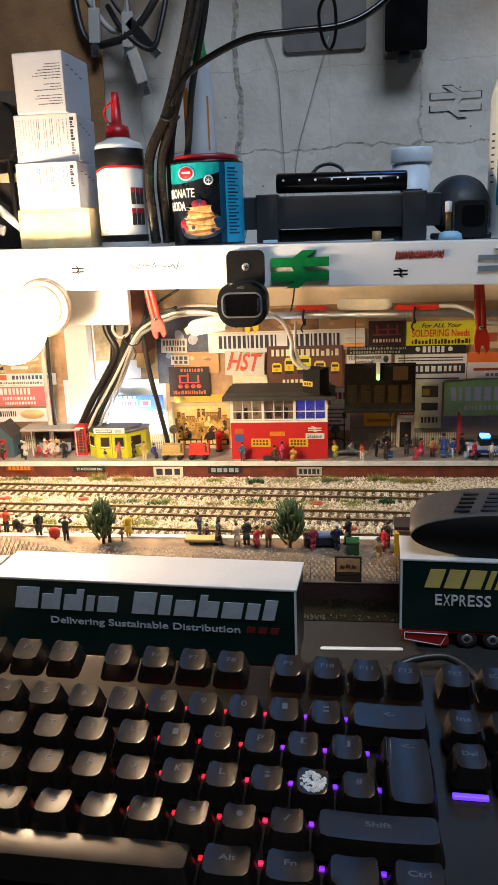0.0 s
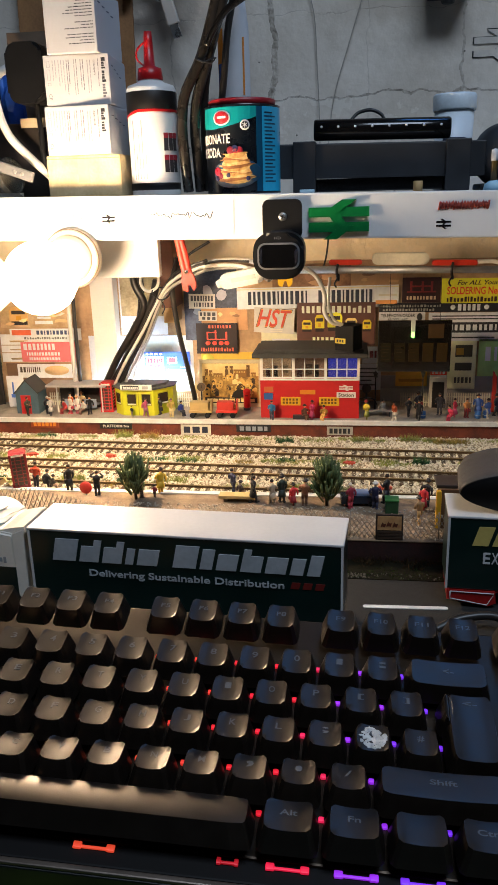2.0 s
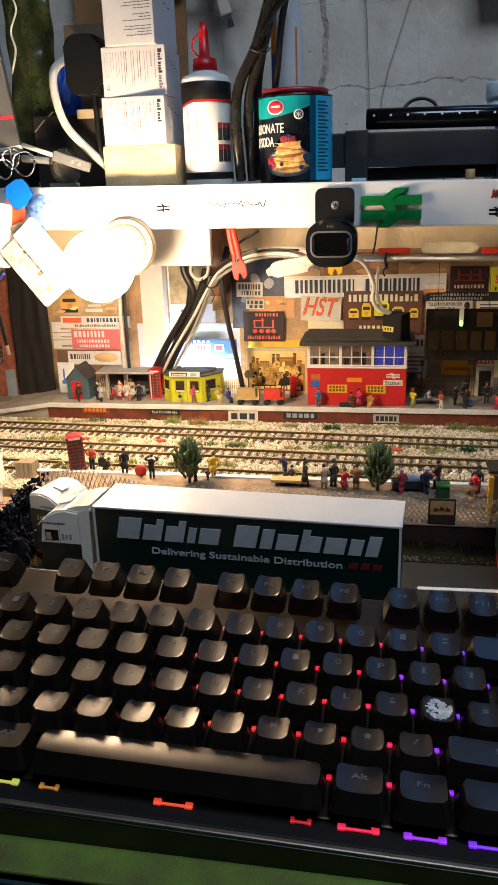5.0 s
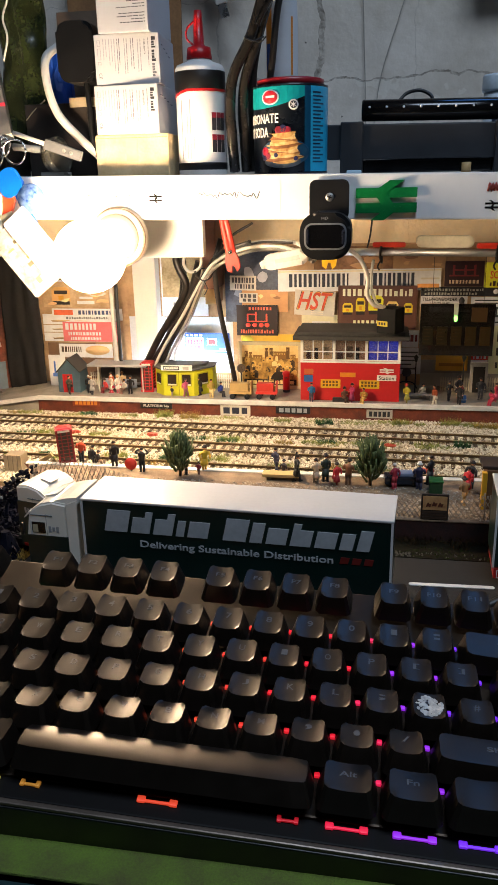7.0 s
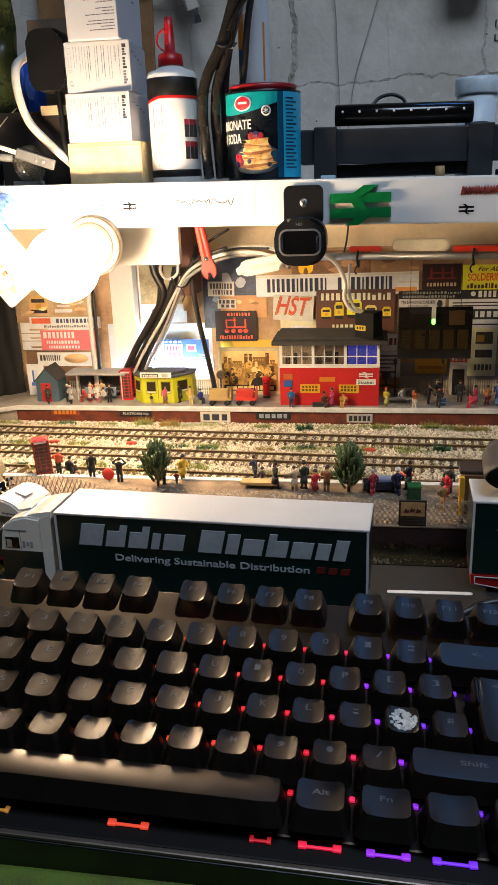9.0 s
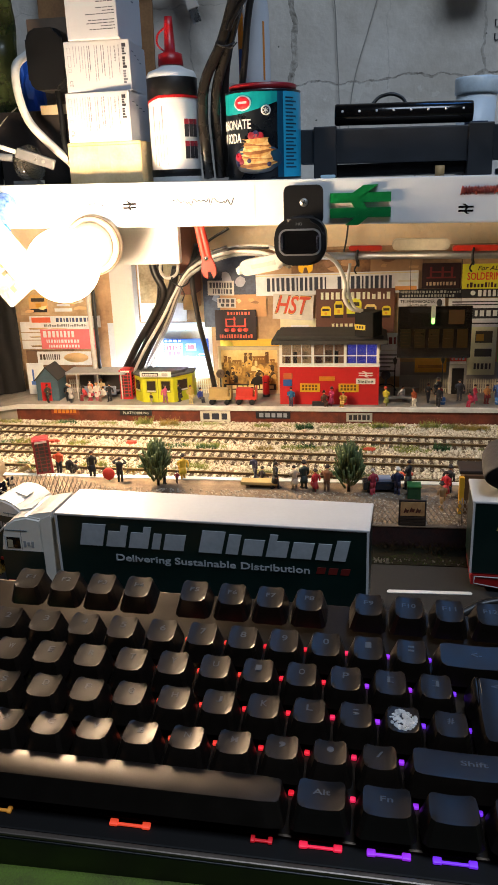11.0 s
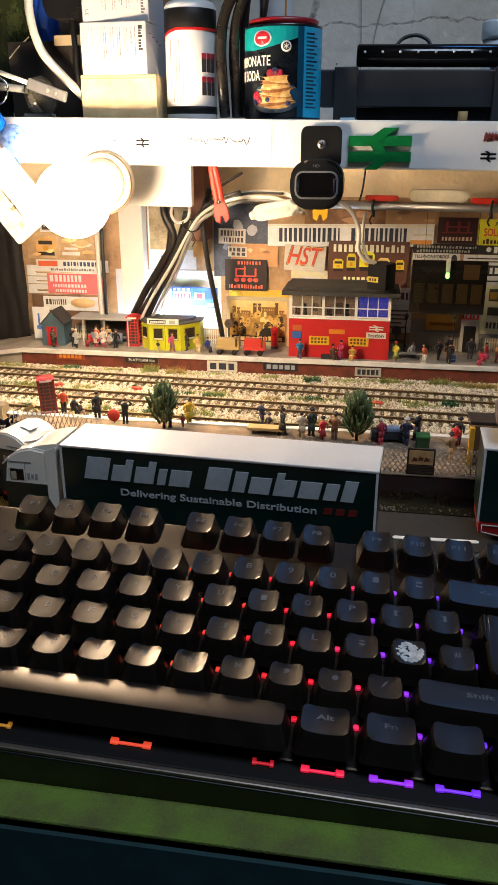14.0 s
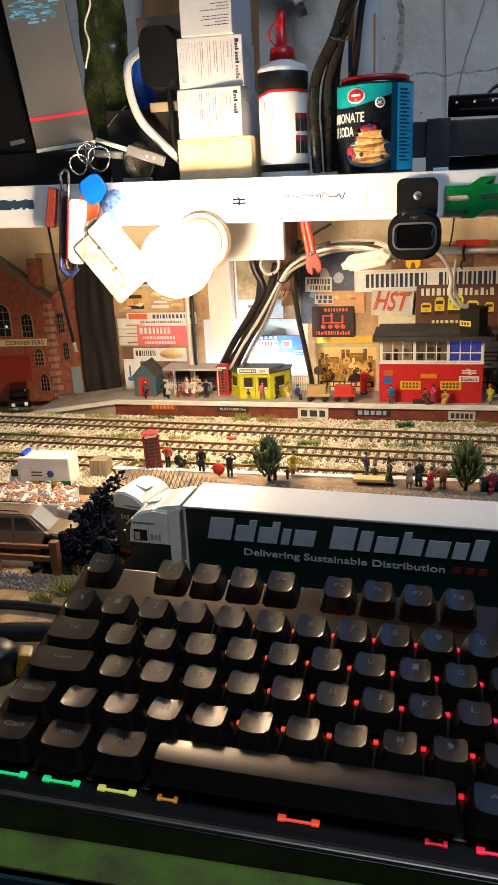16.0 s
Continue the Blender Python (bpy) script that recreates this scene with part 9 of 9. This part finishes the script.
# second lorry cab standing behind the first
lc = thing("lorry_cab", "white toy lorry tractor unit parked behind the lorry", "lorry", at=pose(-0.1927, 0.5318, -0.0105, 0, 0, 165))
# dark side raised here to paint in the shadow over its lower half
cab(lc, 0.0, 0.036, 0.0465, False)
part("chassis", box(.001, .006, .006, .026, .028, .011), M_BLACK, lc)
part("fifth_wheel", box(.008, .008, .011, .022, .026, .0135), M_DGREY, lc)
for y in (.004, .030):
    wheel(lc, .018, y)
structure("lorry_park", box(-0.2550, 0.480, -0.0125, -0.1902, 0.5660, -0.0105), mat("dark_yard", (0.005, 0.0045, 0.004), 0.9, var=0.4, scale=70, spec=0.1), "dark yard surface where the cabs stand", "yard")
# heap of dark junk
b = bmesh.new()
for k in range(900):
    x, y = rnd.uniform(-.266, -.196), rnd.uniform(.480, .600)
    top_ = (.016 + .030 * min(1, max(0, y - .47) / .06)) * max(.15, 1 - abs(x + .230) * 24) * rnd.uniform(.35, 1)
    if x > -.207 and y > .485 or y > .58 and x > -.235:
        continue
    L, q = rnd.uniform(.002, .008), rnd.uniform(.0005, .0016)
    m_ = pose(x, y, -.0125 + top_, rnd.uniform(-70, 70), rnd.uniform(-70, 70), rnd.uniform(0, 180))
    merge(b, box(-L / 2, -q, -q * .5, L / 2, q, q * .5), 0, m_)
for k in range(170):
    x, y, s_ = rnd.uniform(-.258, -.216), rnd.uniform(.500, .590), rnd.uniform(.005, .011)
    lathe([(s_, 0), (s_ * .8, s_), (s_ * .3, s_ * 2)], 6, b, T((x, y, -.0125)), smooth=False)
tagged(part("scrap_heap", b, mat("dark_blue_scrap", (0.004, 0.005, 0.013), 0.9, col2=(0.002, 0.002, 0.003), scale=120, spec=0.08)), "dark heap of blue-black scrap behind the bags", "scrap", kind="stuff")
# rail fence and rough ground
for i, x in enumerate((-0.2420, -0.2900, -0.3400)):
    fp = thing("fence_post", "rough brown wooden fence post", "post", "fence posts", at=(x, .479, -.0120))
    part("post", box(-.0030, -.0030, 0, .0030, .0030, .027 - i * .004, .0006), M_BROWNW, fp)
fr_ = thing("fence_rail", "low brown wooden fence rail", "rail", at=pose(-0.400, 0.478, -0.003, 0, -0.5, 0))
part("rail", box(0, 0, 0, .158, .003, .004, .0004), M_BROWNW, fr_)
part("rail", box(0, 0, .0105, .158, .003, .0128, .0004), M_BROWNW, fr_)
for i, (x, y, rx, h, m_) in enumerate(((-0.2240, .455, .010, .018, M_TUFT), (-0.2180, .482, .012, .012, M_TUFTY), (-0.2550, .500, .010, .010, M_TUFTY), (-0.20, .500, .010, .010, M_TUFTY), (-0.235, .440, .007, .012, M_TUFT))):
    tuft(x, y, -.0125, rx, h, m_, 70 + i)
b = bmesh.new()
for k in range(420):
    x, y, s_ = rnd.uniform(-.33, -.215), rnd.uniform(.455, .478), rnd.uniform(.0010, .0024)
    lathe([(s_, 0), (s_ * .9, s_ * .5), (s_ * .4, s_)], 5, b, T((x, y, -.0122)), smooth=False)
tagged(part("grey_pebbles", b, ink("7d7264")), "grey pebbles strewn beside the fence", "stones", kind="stuff")
# keyboard lead and plug on the board
kl = thing("keyboard_lead", "thick black braided lead lying on the board", "cable", at=(0, 0, 0))
part("lead", tube([(-0.175, .418, -.009), (-0.205, .428, -.009), (-0.250, .432, -.009), (-0.32, .425, -.009), (-.42, .42, -.009)], .0030), M_CABB, kl)
part("lead", tube([(-0.178, .405, -.008), (-0.215, .402, -.008), (-0.245, .397, -.008)], .0062), M_BLACK, kl)
kl = thing("braided_lead", "black braided lead looping behind the keyboard", "cable", at=(0, 0, 0))
part("lead", tube([(0.112, .445, .0035), (0.128, .452, .008), (0.148, .452, .010), (0.162, .440, .006), (0.166, .428, .006)], .0026), M_CABB, kl)
part("plug", moved(rounded(.012, .008, .003, -.004, .004, .001), T((.165, .425, .0045))), M_BLACK, kl)
bb = thing("yellow_item", "small yellow and black plastic part lying on the board", "plastic part", at=(-0.222, .362, -.012))
part("black_body", lathe([(0.0001, 0), (.012, 0), (.012, .016), (.008, .020), (0.0001, .020)], 18), M_BLACK, bb)
part("yellow_tab", moved(box(-.004, -.006, 0, .004, .006, .015, .002), pose(.013, .004, 0.0005, 0, 14, 20)), mat("dull_yellow", "8a6a14", 0.5, var=0.4), bb)

# grit over the front platform, and pebbles along the rails
b = bmesh.new()
for k in range(2600):
    x, y, s_ = rnd.uniform(-.25, .14), rnd.uniform(.543, .600), rnd.uniform(.0004, .0013)
    lathe([(s_, 0), (s_ * .9, s_ * .45), (s_ * .3, s_ * .8)], 5, b, T((x, y, FP - .0001)), smooth=False)
tagged(part("platform_grit", b, mat("pale_grit", "b8ac98", 0.9, col2="74685a", scale=300)), "pale grit and stones strewn over the front platform", "stones", kind="stuff")
